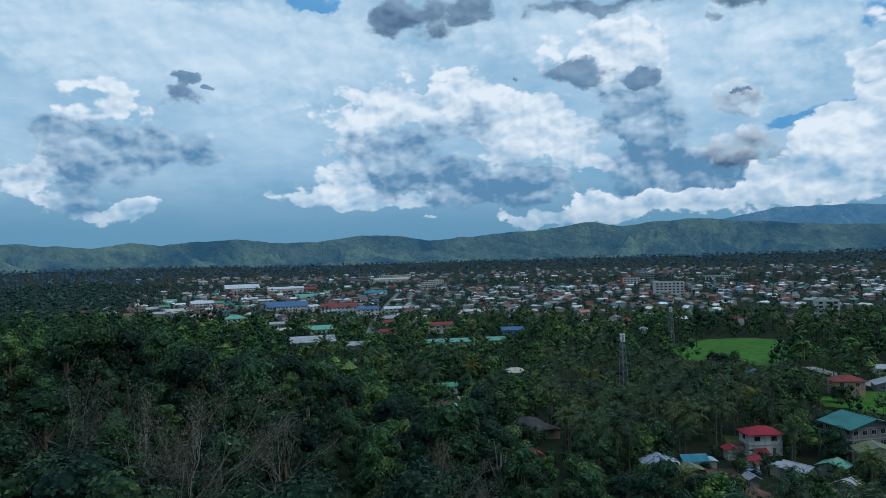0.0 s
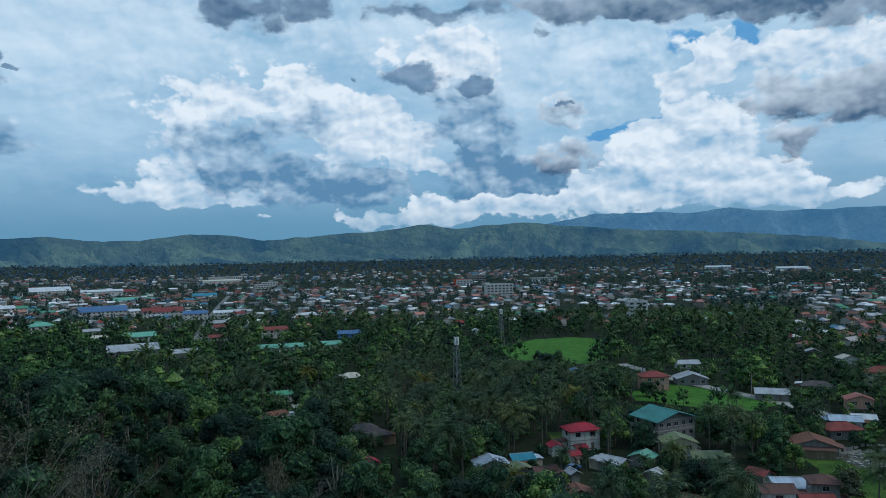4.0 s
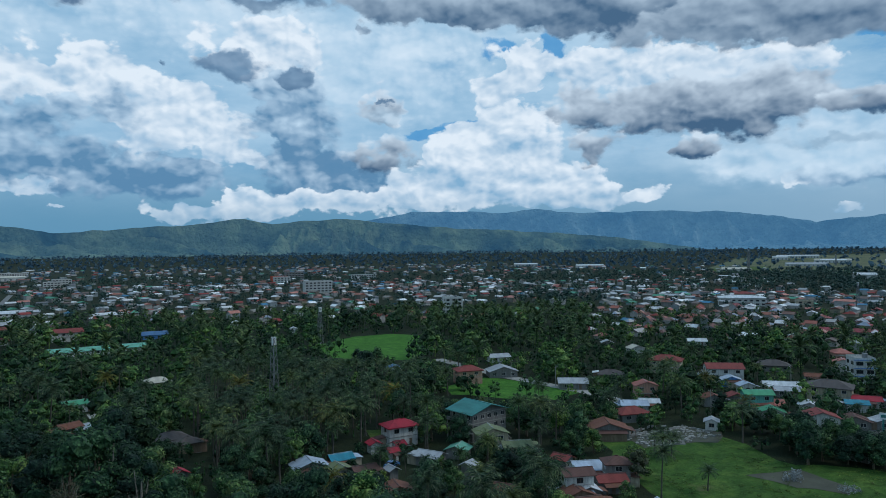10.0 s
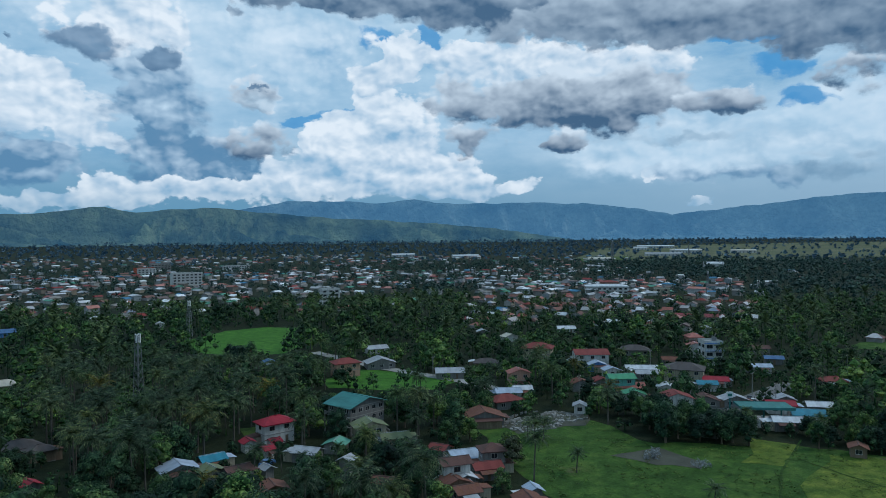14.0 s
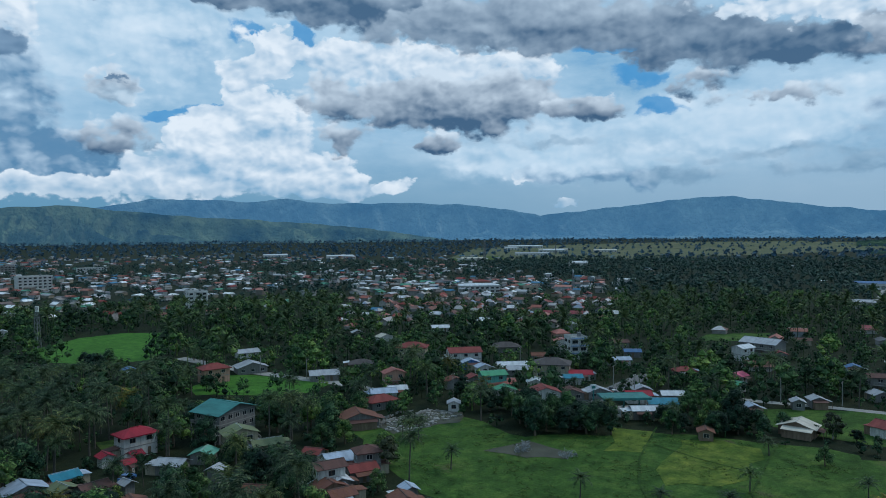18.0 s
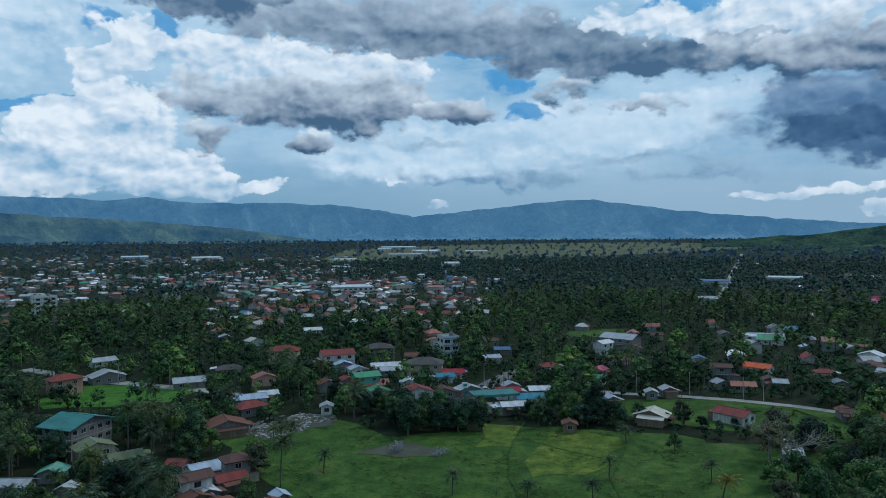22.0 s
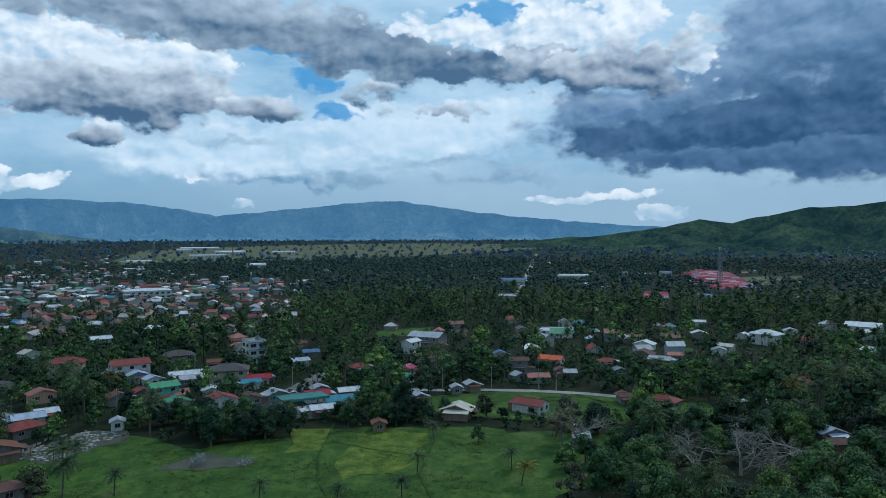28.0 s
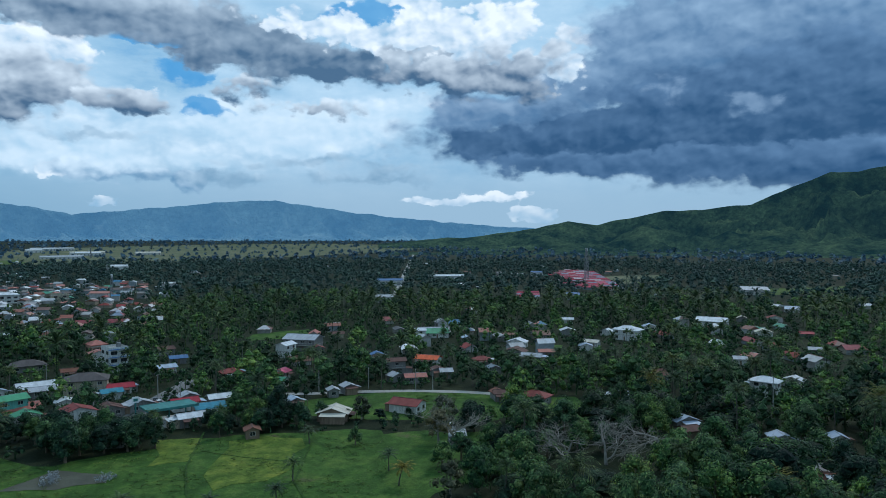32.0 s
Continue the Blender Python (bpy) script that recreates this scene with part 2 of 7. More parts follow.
cloud(BANK, (47.4, 16.2, 9.5, 2.4), (53.6, 16.5, 11.6, 2.9), (58.9, 15.8, 11.3, 2.5), (63.5, 13.7, 5.2, 1.8))
cloud(TOWER, (43.7, 4.2, 2.4, 1.0))
cloud(TOWER, (57.6, 2.6, 1.9, 0.6), (54.1, 4.7, 2.2, 0.8))
cloud(SOFT, (63.1, 4.4, 4.1, 1.5), (57.0, 4.9, 7.8, 1.0))
cloud(WHITE, (70.1, 7.5, 11.5, 3.8), (73.7, 8.9, 8.3, 2.7), (67.4, 9.1, 4.7, 1.8), (56.5, 5.8, 12.3, 1.8), (80.5, 10.5, 5.7, 1.4), (84.9, 12.3, 4.0, 1.4))
cloud(CLEAR, (65.4, 9.8, 3.1, 0.9), (63.3, 12.0, 2.5, 1.4), (61.1, 14.1, 3.4, 0.6))
cloud(CLEAR, (77.4, 17.2, 5.1, 1.0), (80.1, 15.9, 1.1, 1.1))
cloud(GREY, (59.2, 10.0, 4.1, 1.7))
cloud(GREY, (72.8, 10.1, 5.7, 1.3))
cloud(GREY, (67.9, 11.5, 3.4, 1.5))
cloud(GREY, (47.1, 7.4, 3.6, 1.2))
cloud(BANK, (53.0, 17.1, 11.3, 2.8), (61.1, 15.8, 12.4, 3.3), (69.7, 14.2, 11.5, 2.8), (75.4, 13.1, 6.0, 1.7))
cloud(TOWER, (72.8, 16.4, 8.3, 2.1), (78.0, 14.9, 4.4, 1.8))
cloud(TOWER, (81.7, 16.5, 3.5, 2.0), (89.8, 13.0, 6.8, 2.6), (92.3, 12.7, 3.6, 1.7), (86.5, 10.1, 6.6, 1.2))
cloud(GREY, (84.1, 14.7, 6.1, 4.2), (81.3, 13.0, 4.7, 3.1), (86.1, 12.6, 3.3, 2.5))
cloud(GREY, (91.3, 15.0, 6.7, 2.2), (89.1, 10.7, 4.4, 1.5))
cloud(STREAK, (72.8, 5.9, 10.9, 0.8), (66.0, 4.5, 10.3, 1.0), (78.0, 4.7, 7.3, 0.7), (56.5, 7.3, 10.2, 0.8))
cloud(TOWER, (85.8, 3.0, 8.0, 0.9), (90.6, 1.8, 3.7, 0.8))
cloud(TOWER, (57.8, 2.6, 1.6, 0.7), (43.7, 4.3, 2.5, 1.0))
cloud(HEAVY, (89.1, 10.7, 8.2, 3.4), (93.4, 11.0, 5.2, 4.5), (85.0, 9.0, 8.1, 2.1))
cloud(HEAVY, (100.2, 15.2, 10.0, 4.8), (106.6, 14.7, 13.1, 5.3), (112.8, 13.9, 11.8, 5.7), (98.6, 10.8, 8.0, 4.4))
cloud(STORM, (88.5, 7.3, 11.6, 1.8), (94.7, 7.3, 12.0, 3.0), (99.4, 9.1, 9.4, 4.4), (102.8, 7.0, 12.5, 4.0), (110.1, 7.7, 13.7, 5.5), (114.2, 8.9, 10.4, 7.8), (107.4, 11.0, 11.7, 4.8))
cloud(STORM, (93.0, 6.0, 12.9, 1.2), (101.5, 5.6, 15.5, 1.8), (110.1, 5.3, 15.0, 2.2), (115.6, 5.0, 9.0, 2.4))
cloud(TOWER, (83.5, 15.9, 5.5, 4.7), (81.2, 16.7, 3.1, 2.9), (88.5, 15.8, 6.2, 3.3), (92.5, 13.0, 3.5, 2.6))
cloud(GREY, (83.9, 13.1, 6.3, 3.3), (89.8, 12.0, 5.4, 2.1), (91.2, 14.9, 4.6, 2.2))
cloud(STREAK, (79.4, 5.4, 8.6, 0.9))
cloud(PALE, (107.3, 9.7, 2.6, 1.5), (101.5, 11.5, 2.8, 2.1))
colour = wmix(wmath("MULTIPLY", wstep(height, 5.0, 0.8), 0.50), colour, haze_col)
background = wnode("ShaderNodeBackground", colour, 0.1)
wt.links.new(background.outputs[0], wt.nodes.new("ShaderNodeOutputWorld").inputs[0])

sun_lamp = new("sun", bpy.data.lights.new("sun", "SUN"))
sun_lamp.data.energy, sun_lamp.data.angle, sun_lamp.data.color = 1.2, radians(10), (1.0, 0.95, 0.86)
a, e = radians(SUN_AZ), radians(SUN_EL)
sun_lamp.matrix_world = look((math.sin(a) * math.cos(e) * 300, math.cos(a) * math.cos(e) * 300, math.sin(e) * 300), (0, 0, 0))

# ---- materials ----
def material(name, rough=0.8, metal=0.0):
    m = bpy.data.materials.new(name)
    m.use_nodes = True
    b = m.node_tree.nodes["Principled BSDF"]
    b.inputs["Roughness"].default_value, b.inputs["Metallic"].default_value = rough, metal
    return m, m.node_tree, b


def link(t, a, b):
    t.links.new(a, b)


def noise_tex(t, scale, detail=5.0, rough=0.6, coord="Object", stretch=(1, 1, 1)):
    tc = t.nodes.new("ShaderNodeTexCoord")
    vm = t.nodes.new("ShaderNodeVectorMath")
    vm.operation = "MULTIPLY"
    vm.inputs[1].default_value = stretch
    link(t, tc.outputs[coord], vm.inputs[0])
    n = t.nodes.new("ShaderNodeTexNoise")
    n.inputs["Scale"].default_value, n.inputs["Detail"].default_value, n.inputs["Roughness"].default_value = scale, detail, rough
    link(t, vm.outputs[0], n.inputs["Vector"])
    return n.outputs["Fac"]


def world_noise(t, scale, detail=5.0, rough=0.6):
    g = t.nodes.new("ShaderNodeNewGeometry")
    n = t.nodes.new("ShaderNodeTexNoise")
    n.inputs["Scale"].default_value, n.inputs["Detail"].default_value, n.inputs["Roughness"].default_value = scale, detail, rough
    link(t, g.outputs["Position"], n.inputs["Vector"])
    return n.outputs["Fac"]


def ramp(t, fac, stops, hard=False):
    r = t.nodes.new("ShaderNodeValToRGB")
    if hard:
        r.color_ramp.interpolation = "CONSTANT"
    els = r.color_ramp.elements
    while len(els) < len(stops):
        els.new(0.5)
    for e, (p, c) in zip(els, stops):
        e.position, e.color = p, (*c, 1)
    link(t, fac, r.inputs[0])
    return r.outputs[0]


def blend(t, kind, fac, a, b):
    n = t.nodes.new("ShaderNodeMix")
    n.data_type, n.blend_type = "RGBA", kind
    for sock, v in ((n.inputs[0], fac), (n.inputs[6], a), (n.inputs[7], b)):
        if isinstance(v, bpy.types.NodeSocket):
            link(t, v, sock)
        else:
            sock.default_value = v if isinstance(v, float) else (*v, 1)
    return n.outputs[2]


def bump(t, b, fac, strength, dist=0.1):
    n = t.nodes.new("ShaderNodeBump")
    n.inputs["Strength"].default_value, n.inputs["Distance"].default_value = strength, dist
    link(t, fac, n.inputs["Height"])
    link(t, n.outputs[0], b.inputs["Normal"])


def leaf_material(name, dark, mid, light, through_light=0.14):
    """Foliage: every leaf and every tree a little different, with some light let through."""
    m, t, b = material(name, 0.5)
    b.inputs["Specular IOR Level"].default_value = 0.06
    g = t.nodes.new("ShaderNodeNewGeometry")
    o = t.nodes.new("ShaderNodeObjectInfo")
    leafc = ramp(t, g.outputs["Random Per Island"], [(0.0, dark), (0.55, mid), (1.0, light)])
    tint = ramp(t, o.outputs["Random"], [(0.0, (0.72, 0.80, 0.72)), (0.35, (1.0, 1.0, 0.9)), (0.7, (0.85, 1.0, 0.7)), (1.0, (1.35, 1.2, 0.8))])
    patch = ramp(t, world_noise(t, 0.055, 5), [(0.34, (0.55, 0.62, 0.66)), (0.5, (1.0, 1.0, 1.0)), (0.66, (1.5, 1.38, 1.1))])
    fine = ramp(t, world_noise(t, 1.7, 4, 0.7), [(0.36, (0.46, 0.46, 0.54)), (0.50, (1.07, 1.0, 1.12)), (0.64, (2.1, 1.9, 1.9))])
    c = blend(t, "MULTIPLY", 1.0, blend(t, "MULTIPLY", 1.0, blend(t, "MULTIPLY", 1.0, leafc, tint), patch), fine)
    bump(t, b, world_noise(t, 1.6, 4, 0.7), 0.7, 0.5)
    link(t, c, b.inputs["Base Color"])
    tr = t.nodes.new("ShaderNodeBsdfTranslucent")
    link(t, c, tr.inputs[0])
    mx = t.nodes.new("ShaderNodeMixShader")
    mx.inputs[0].default_value = through_light
    link(t, b.outputs[0], mx.inputs[1])
    link(t, tr.outputs[0], mx.inputs[2])
    link(t, mx.outputs[0], t.nodes["Material Output"].inputs[0])
    return m


def plain(name, base, rough=0.8, metal=0.0, scale=1.2, vary=0.25, bumpy=0.0):
    """One paint or stone, mottled at two scales."""
    m, t, b = material(name, rough, metal)
    lo, hi = tuple(c * (1 - vary) for c in base), tuple(min(1, c * (1 + vary)) for c in base)
    big = ramp(t, world_noise(t, scale * 0.3, 4), [(0.3, lo), (0.7, hi)])
    fine = ramp(t, world_noise(t, scale * 4, 4), [(0.3, (0.82, 0.82, 0.82)), (0.75, (1.1, 1.1, 1.1))])
    link(t, blend(t, "MULTIPLY", 1.0, big, fine), b.inputs["Base Color"])
    if bumpy:
        bump(t, b, world_noise(t, scale * 6, 4), bumpy, 0.05)
    return m


def wall_paint(name, base):
    """Rendered masonry with rain streaks and grime of its own shape."""
    m, t, b = material(name, 0.85)
    streak = ramp(t, noise_tex(t, 0.9, 5, 0.65, "Object", (2.2, 2.2, 0.25)), [(0.35, tuple(c * 0.62 for c in base)), (0.62, base)])
    fine = ramp(t, world_noise(t, 3.0, 5), [(0.3, (0.85, 0.84, 0.82)), (0.7, (1.06, 1.06, 1.06))])
    link(t, blend(t, "MULTIPLY", 1.0, streak, fine), b.inputs["Base Color"])
    return m


def sheet_metal(name, base, rust=0.25, rough=0.5):
    """Corrugated roofing: ribs in relief, faded sheets, rust in patches."""
    m, t, b = material(name, min(0.9, rough + 0.15))
    b.inputs["Specular IOR Level"].default_value = 0.25
    faded = ramp(t, noise_tex(t, 0.35, 4, 0.6, "Object", (1.6, 0.5, 1)), [(0.3, tuple(c * 0.70 for c in base)), (0.7, tuple(min(1, c * 1.15) for c in base))])
    rusty = ramp(t, noise_tex(t, 0.8, 6, 0.7, "Object", (1.3, 0.5, 1)), [(0.62 - rust * 0.35, (0, 0, 0)), (0.74 - rust * 0.25, (1, 1, 1))])
    rc = ramp(t, world_noise(t, 2.5, 5), [(0.3, (0.09, 0.035, 0.02)), (0.7, (0.22, 0.10, 0.055))])
    fac = t.nodes.new("ShaderNodeMath")
    fac.operation = "MULTIPLY"
    link(t, rusty, fac.inputs[0])
    fac.inputs[1].default_value = min(1.0, 0.25 + rust)
    link(t, blend(t, "MIX", fac.outputs[0], faded, rc), b.inputs["Base Color"])
    tc = t.nodes.new("ShaderNodeTexCoord")
    w = t.nodes.new("ShaderNodeTexWave")
    w.inputs["Scale"].default_value = 1.1
    link(t, tc.outputs["Object"], w.inputs["Vector"])
    bump(t, b, w.outputs["Fac"], 0.35, 0.05)
    return m


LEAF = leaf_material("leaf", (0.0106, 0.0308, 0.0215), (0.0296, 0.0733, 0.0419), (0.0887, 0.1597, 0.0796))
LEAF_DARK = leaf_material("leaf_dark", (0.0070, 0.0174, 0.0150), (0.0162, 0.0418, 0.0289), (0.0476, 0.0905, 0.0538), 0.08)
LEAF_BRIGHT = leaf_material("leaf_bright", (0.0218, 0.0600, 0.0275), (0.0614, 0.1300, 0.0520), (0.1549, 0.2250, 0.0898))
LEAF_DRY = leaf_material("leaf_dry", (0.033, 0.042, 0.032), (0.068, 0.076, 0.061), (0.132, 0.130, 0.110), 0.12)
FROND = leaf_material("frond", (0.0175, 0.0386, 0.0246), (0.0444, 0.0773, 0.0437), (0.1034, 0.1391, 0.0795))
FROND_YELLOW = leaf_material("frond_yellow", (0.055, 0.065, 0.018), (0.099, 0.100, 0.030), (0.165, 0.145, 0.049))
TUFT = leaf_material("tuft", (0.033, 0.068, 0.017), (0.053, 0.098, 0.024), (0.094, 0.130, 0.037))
# leaves of the distant belts, with air haze painted in as bluer, paler colour
HAZED_HORIZON_LEAF = leaf_material("hazed_horizon_leaf", (0.0299, 0.0732, 0.1176), (0.0575, 0.1156, 0.1704), (0.0931, 0.1581, 0.2124), 0.05)
HAZED_FAR_LEAF = leaf_material("hazed_far_leaf", (0.015, 0.038, 0.041), (0.035, 0.072, 0.071), (0.072, 0.115, 0.107), 0.1)
BARK = plain("bark", (0.11, 0.085, 0.06), 0.9, 0, 2.0, 0.35)
BARK_PALE = plain("bark_pale", (0.21, 0.20, 0.175), 0.9, 0, 2.0, 0.3)
PALM_BARK = plain("palm_bark", (0.085, 0.078, 0.065), 0.9, 0, 3.0, 0.3)
CONCRETE = plain("concrete", (0.27, 0.265, 0.25), 0.9, 0, 1.0, 0.2, 0.2)
ASPHALT = plain("asphalt", (0.13, 0.13, 0.13), 0.9, 0, 0.6, 0.25)
STEEL = plain("galvanised_steel", (0.20, 0.21, 0.22), 0.6, 0.3, 2.0, 0.2)
WOOD = plain("weathered_wood", (0.15, 0.11, 0.075), 0.85, 0, 3.0, 0.3)
SOIL = plain("soil", (0.055, 0.058, 0.04), 0.95, 0, 0.5, 0.3)
GLASS, _t, _b = material("window_glass", 0.12)
_b.inputs["Base Color"].default_value = (0.02, 0.025, 0.03, 1)
WALLS = {"white": wall_paint("wall_white", (0.60, 0.60, 0.58)), "cream": wall_paint("wall_cream", (0.40, 0.35, 0.26)),
         "grey": wall_paint("wall_bare_block", (0.20, 0.20, 0.195)), "salmon": wall_paint("wall_salmon", (0.52, 0.30, 0.22)),
         "teal": wall_paint("wall_teal", (0.12, 0.42, 0.36)), "blue": wall_paint("wall_blue", (0.10, 0.27, 0.62)),
         "brown": wall_paint("wall_brown", (0.22, 0.16, 0.11))}
ROOFS = {"teal": sheet_metal("roof_teal", (0.040, 0.175, 0.165), 0.03), "red": sheet_metal("roof_red", (0.30, 0.018, 0.035), 0.06),
         "rust": sheet_metal("roof_rust", (0.17, 0.075, 0.060), 0.55, 0.75), "brown": sheet_metal("roof_brown", (0.11, 0.058, 0.050), 0.2, 0.7),
         "maroon": sheet_metal("roof_maroon", (0.20, 0.045, 0.04), 0.12, 0.6), "grey": sheet_metal("roof_grey", (0.34, 0.36, 0.39), 0.15),
         "white": sheet_metal("roof_white", (0.52, 0.55, 0.58), 0.08), "bluegrey": sheet_metal("roof_blue_grey", (0.36, 0.43, 0.53), 0.08),
         "blue": sheet_metal("roof_blue", (0.06, 0.14, 0.28), 0.06), "green": sheet_metal("roof_green", (0.06, 0.26, 0.14), 0.05),
         "mint": sheet_metal("roof_mint", (0.13, 0.36, 0.27), 0.05), "olive": sheet_metal("roof_olive", (0.15, 0.18, 0.10), 0.1, 0.7),
         "turquoise": sheet_metal("roof_turquoise", (0.03, 0.20, 0.28), 0.1), "orange": sheet_metal("roof_orange", (0.60, 0.10, 0.03), 0.05),
         "salmon": sheet_metal("roof_salmon", (0.34, 0.12, 0.095), 0.2), "pink": sheet_metal("roof_pink", (0.55, 0.10, 0.17), 0.05),
         "cream": sheet_metal("roof_cream", (0.50, 0.47, 0.40), 0.15), "dark": sheet_metal("roof_dark", (0.085, 0.075, 0.075), 0.1, 0.7)}


def mixed(name, colours, rough):
    """A paint that differs from thing to thing, for the crowd of far houses."""
    m, t, b = material(name, rough)
    b.inputs["Specular IOR Level"].default_value = 0.2
    o = t.nodes.new("ShaderNodeObjectInfo")
    g = t.nodes.new("ShaderNodeNewGeometry")
    s = t.nodes.new("ShaderNodeMath")
    s.operation = "ADD"
    link(t, o.outputs["Random"], s.inputs[0])
    link(t, g.outputs["Random Per Island"], s.inputs[1])
    fr = t.nodes.new("ShaderNodeMath")
    fr.operation = "FRACT"
    link(t, s.outputs[0], fr.inputs[0])
    c = ramp(t, fr.outputs[0], [(i / len(colours), k) for i, k in enumerate(colours)], True)
    w = ramp(t, world_noise(t, 0.5, 5), [(0.3, (0.68, 0.66, 0.64)), (0.7, (1.08, 1.08, 1.08))])
    link(t, blend(t, "MULTIPLY", 1.0, c, w), b.inputs["Base Color"])
    return m


TOWN_ROOF = mixed("town_roof", [(0.78, 0.80, 0.82), (0.326, 0.346, 0.365), (0.595, 0.605, 0.614), (0.192, 0.086, 0.067), (0.384, 0.394, 0.403), (0.250, 0.043, 0.038), (0.154, 0.115, 0.106),
                                (0.528, 0.547, 0.576), (0.058, 0.192, 0.317), (0.288, 0.115, 0.086), (0.403, 0.422, 0.451), (0.077, 0.259, 0.173), (0.230, 0.211, 0.192),
                                (0.442, 0.192, 0.154), (0.144, 0.144, 0.154)], 0.6)
TOWN_RED = mixed("town_red_roof", [(0.239, 0.046, 0.037), (0.184, 0.083, 0.064), (0.386, 0.368, 0.359), (0.313, 0.110, 0.083), (0.368, 0.184, 0.147), (0.147, 0.064, 0.055),
                                   (0.506, 0.506, 0.515), (0.276, 0.064, 0.074), (0.230, 0.276, 0.350), (0.202, 0.120, 0.101)], 0.6)
ESTATE_ROOF = mixed("estate_roof", [(0.40, 0.030, 0.075), (0.30, 0.022, 0.05), (0.46, 0.07, 0.12), (0.22, 0.02, 0.04), (0.48, 0.44, 0.46), (0.36, 0.03, 0.06), (0.20, 0.24, 0.32)], 0.7)
TOWN_WALL = mixed("town_wall", [(0.396, 0.390, 0.372), (0.252, 0.246, 0.234), (0.300, 0.264, 0.204), (0.420, 0.420, 0.420), (0.204, 0.180, 0.156), (0.270, 0.312, 0.330)], 0.85)


def grass(name, dark, mid, light, scale=0.08, mud=0.0):
    m, t, b = material(name, 0.9)
    b.inputs["Specular IOR Level"].default_value = 0.1
    big = ramp(t, world_noise(t, scale, 6, 0.65), [(0.28, dark), (0.5, mid), (0.74, light)])
    fine = ramp(t, world_noise(t, 1.3, 6, 0.7), [(0.3, (0.62, 0.66, 0.6)), (0.7, (1.3, 1.25, 1.15))])
    middle = ramp(t, world_noise(t, 0.28, 5, 0.6), [(0.32, (0.62, 0.68, 0.66)), (0.5, (1.0, 1.0, 1.0)), (0.68, (1.42, 1.28, 1.2))])
    c = blend(t, "MULTIPLY", 1.0, blend(t, "MULTIPLY", 1.0, big, middle), fine)
    if mud:
        c = blend(t, "MIX", ramp(t, world_noise(t, 0.045, 5, 0.7), [(0.66 - mud, (0, 0, 0)), (0.74 - mud, (0.8, 0.8, 0.8))]), c, (0.10, 0.085, 0.055))
    link(t, c, b.inputs["Base Color"])
    bump(t, b, world_noise(t, 2.2, 5), 0.6, 0.3)
    return m


BUND = grass("bund_grass", (0.020, 0.046, 0.012), (0.034, 0.075, 0.018), (0.066, 0.105, 0.028), 0.2)
GRASS = grass("rough_grass", (0.035, 0.065, 0.016), (0.055, 0.095, 0.024), (0.085, 0.12, 0.035), 0.05, 0.0)
PADDY = grass("paddy", (0.035, 0.105, 0.016), (0.048, 0.14, 0.022), (0.065, 0.17, 0.03), 0.05)
YELLOW_GRASS = grass("yellow_grass", (0.040, 0.084, 0.016), (0.085, 0.130, 0.024), (0.15, 0.180, 0.038), 0.16)
MEADOW = grass("meadow", (0.024, 0.056, 0.013), (0.042, 0.094, 0.020), (0.080, 0.130, 0.030), 0.09, 0.03)
DRY_FIELD = grass("dry_field", (0.06, 0.085, 0.045), (0.10, 0.115, 0.07), (0.17, 0.165, 0.115), 0.012)
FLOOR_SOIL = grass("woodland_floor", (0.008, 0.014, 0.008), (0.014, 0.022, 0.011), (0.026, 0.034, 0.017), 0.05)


def far_hill(name, dark, light, haze_glow, power, grain=0.02, spread=0.0032, mottle=1.0):
    """Wooded slopes kilometres away, the far backdrop; haze is put in by bluish colour and emission."""
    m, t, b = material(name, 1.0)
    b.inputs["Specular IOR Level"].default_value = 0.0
    # dark and light patches put shaded valleys, cloud shadows and lit spurs into the colour
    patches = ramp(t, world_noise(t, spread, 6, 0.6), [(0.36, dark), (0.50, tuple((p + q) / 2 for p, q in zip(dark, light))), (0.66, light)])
    fine = ramp(t, world_noise(t, grain, 5, 0.65), [(0.3, (1 - 0.28 * mottle, 1 - 0.25 * mottle, 1 - 0.22 * mottle)), (0.7, (1 + 0.22 * mottle, 1 + 0.20 * mottle, 1 + 0.16 * mottle))])
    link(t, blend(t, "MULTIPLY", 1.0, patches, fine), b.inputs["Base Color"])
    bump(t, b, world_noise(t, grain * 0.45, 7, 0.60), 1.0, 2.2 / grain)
    # blue emission stands in for air haze; the slopes give off no light
    b.inputs["Emission Color"].default_value = (*haze_glow, 1)
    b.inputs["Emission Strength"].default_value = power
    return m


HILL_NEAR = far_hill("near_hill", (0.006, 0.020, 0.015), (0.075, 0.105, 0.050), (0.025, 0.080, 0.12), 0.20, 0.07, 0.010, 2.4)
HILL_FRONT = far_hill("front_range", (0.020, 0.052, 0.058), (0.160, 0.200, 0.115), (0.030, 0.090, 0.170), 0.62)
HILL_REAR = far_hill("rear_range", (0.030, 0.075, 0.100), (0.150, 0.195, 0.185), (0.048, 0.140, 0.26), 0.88)

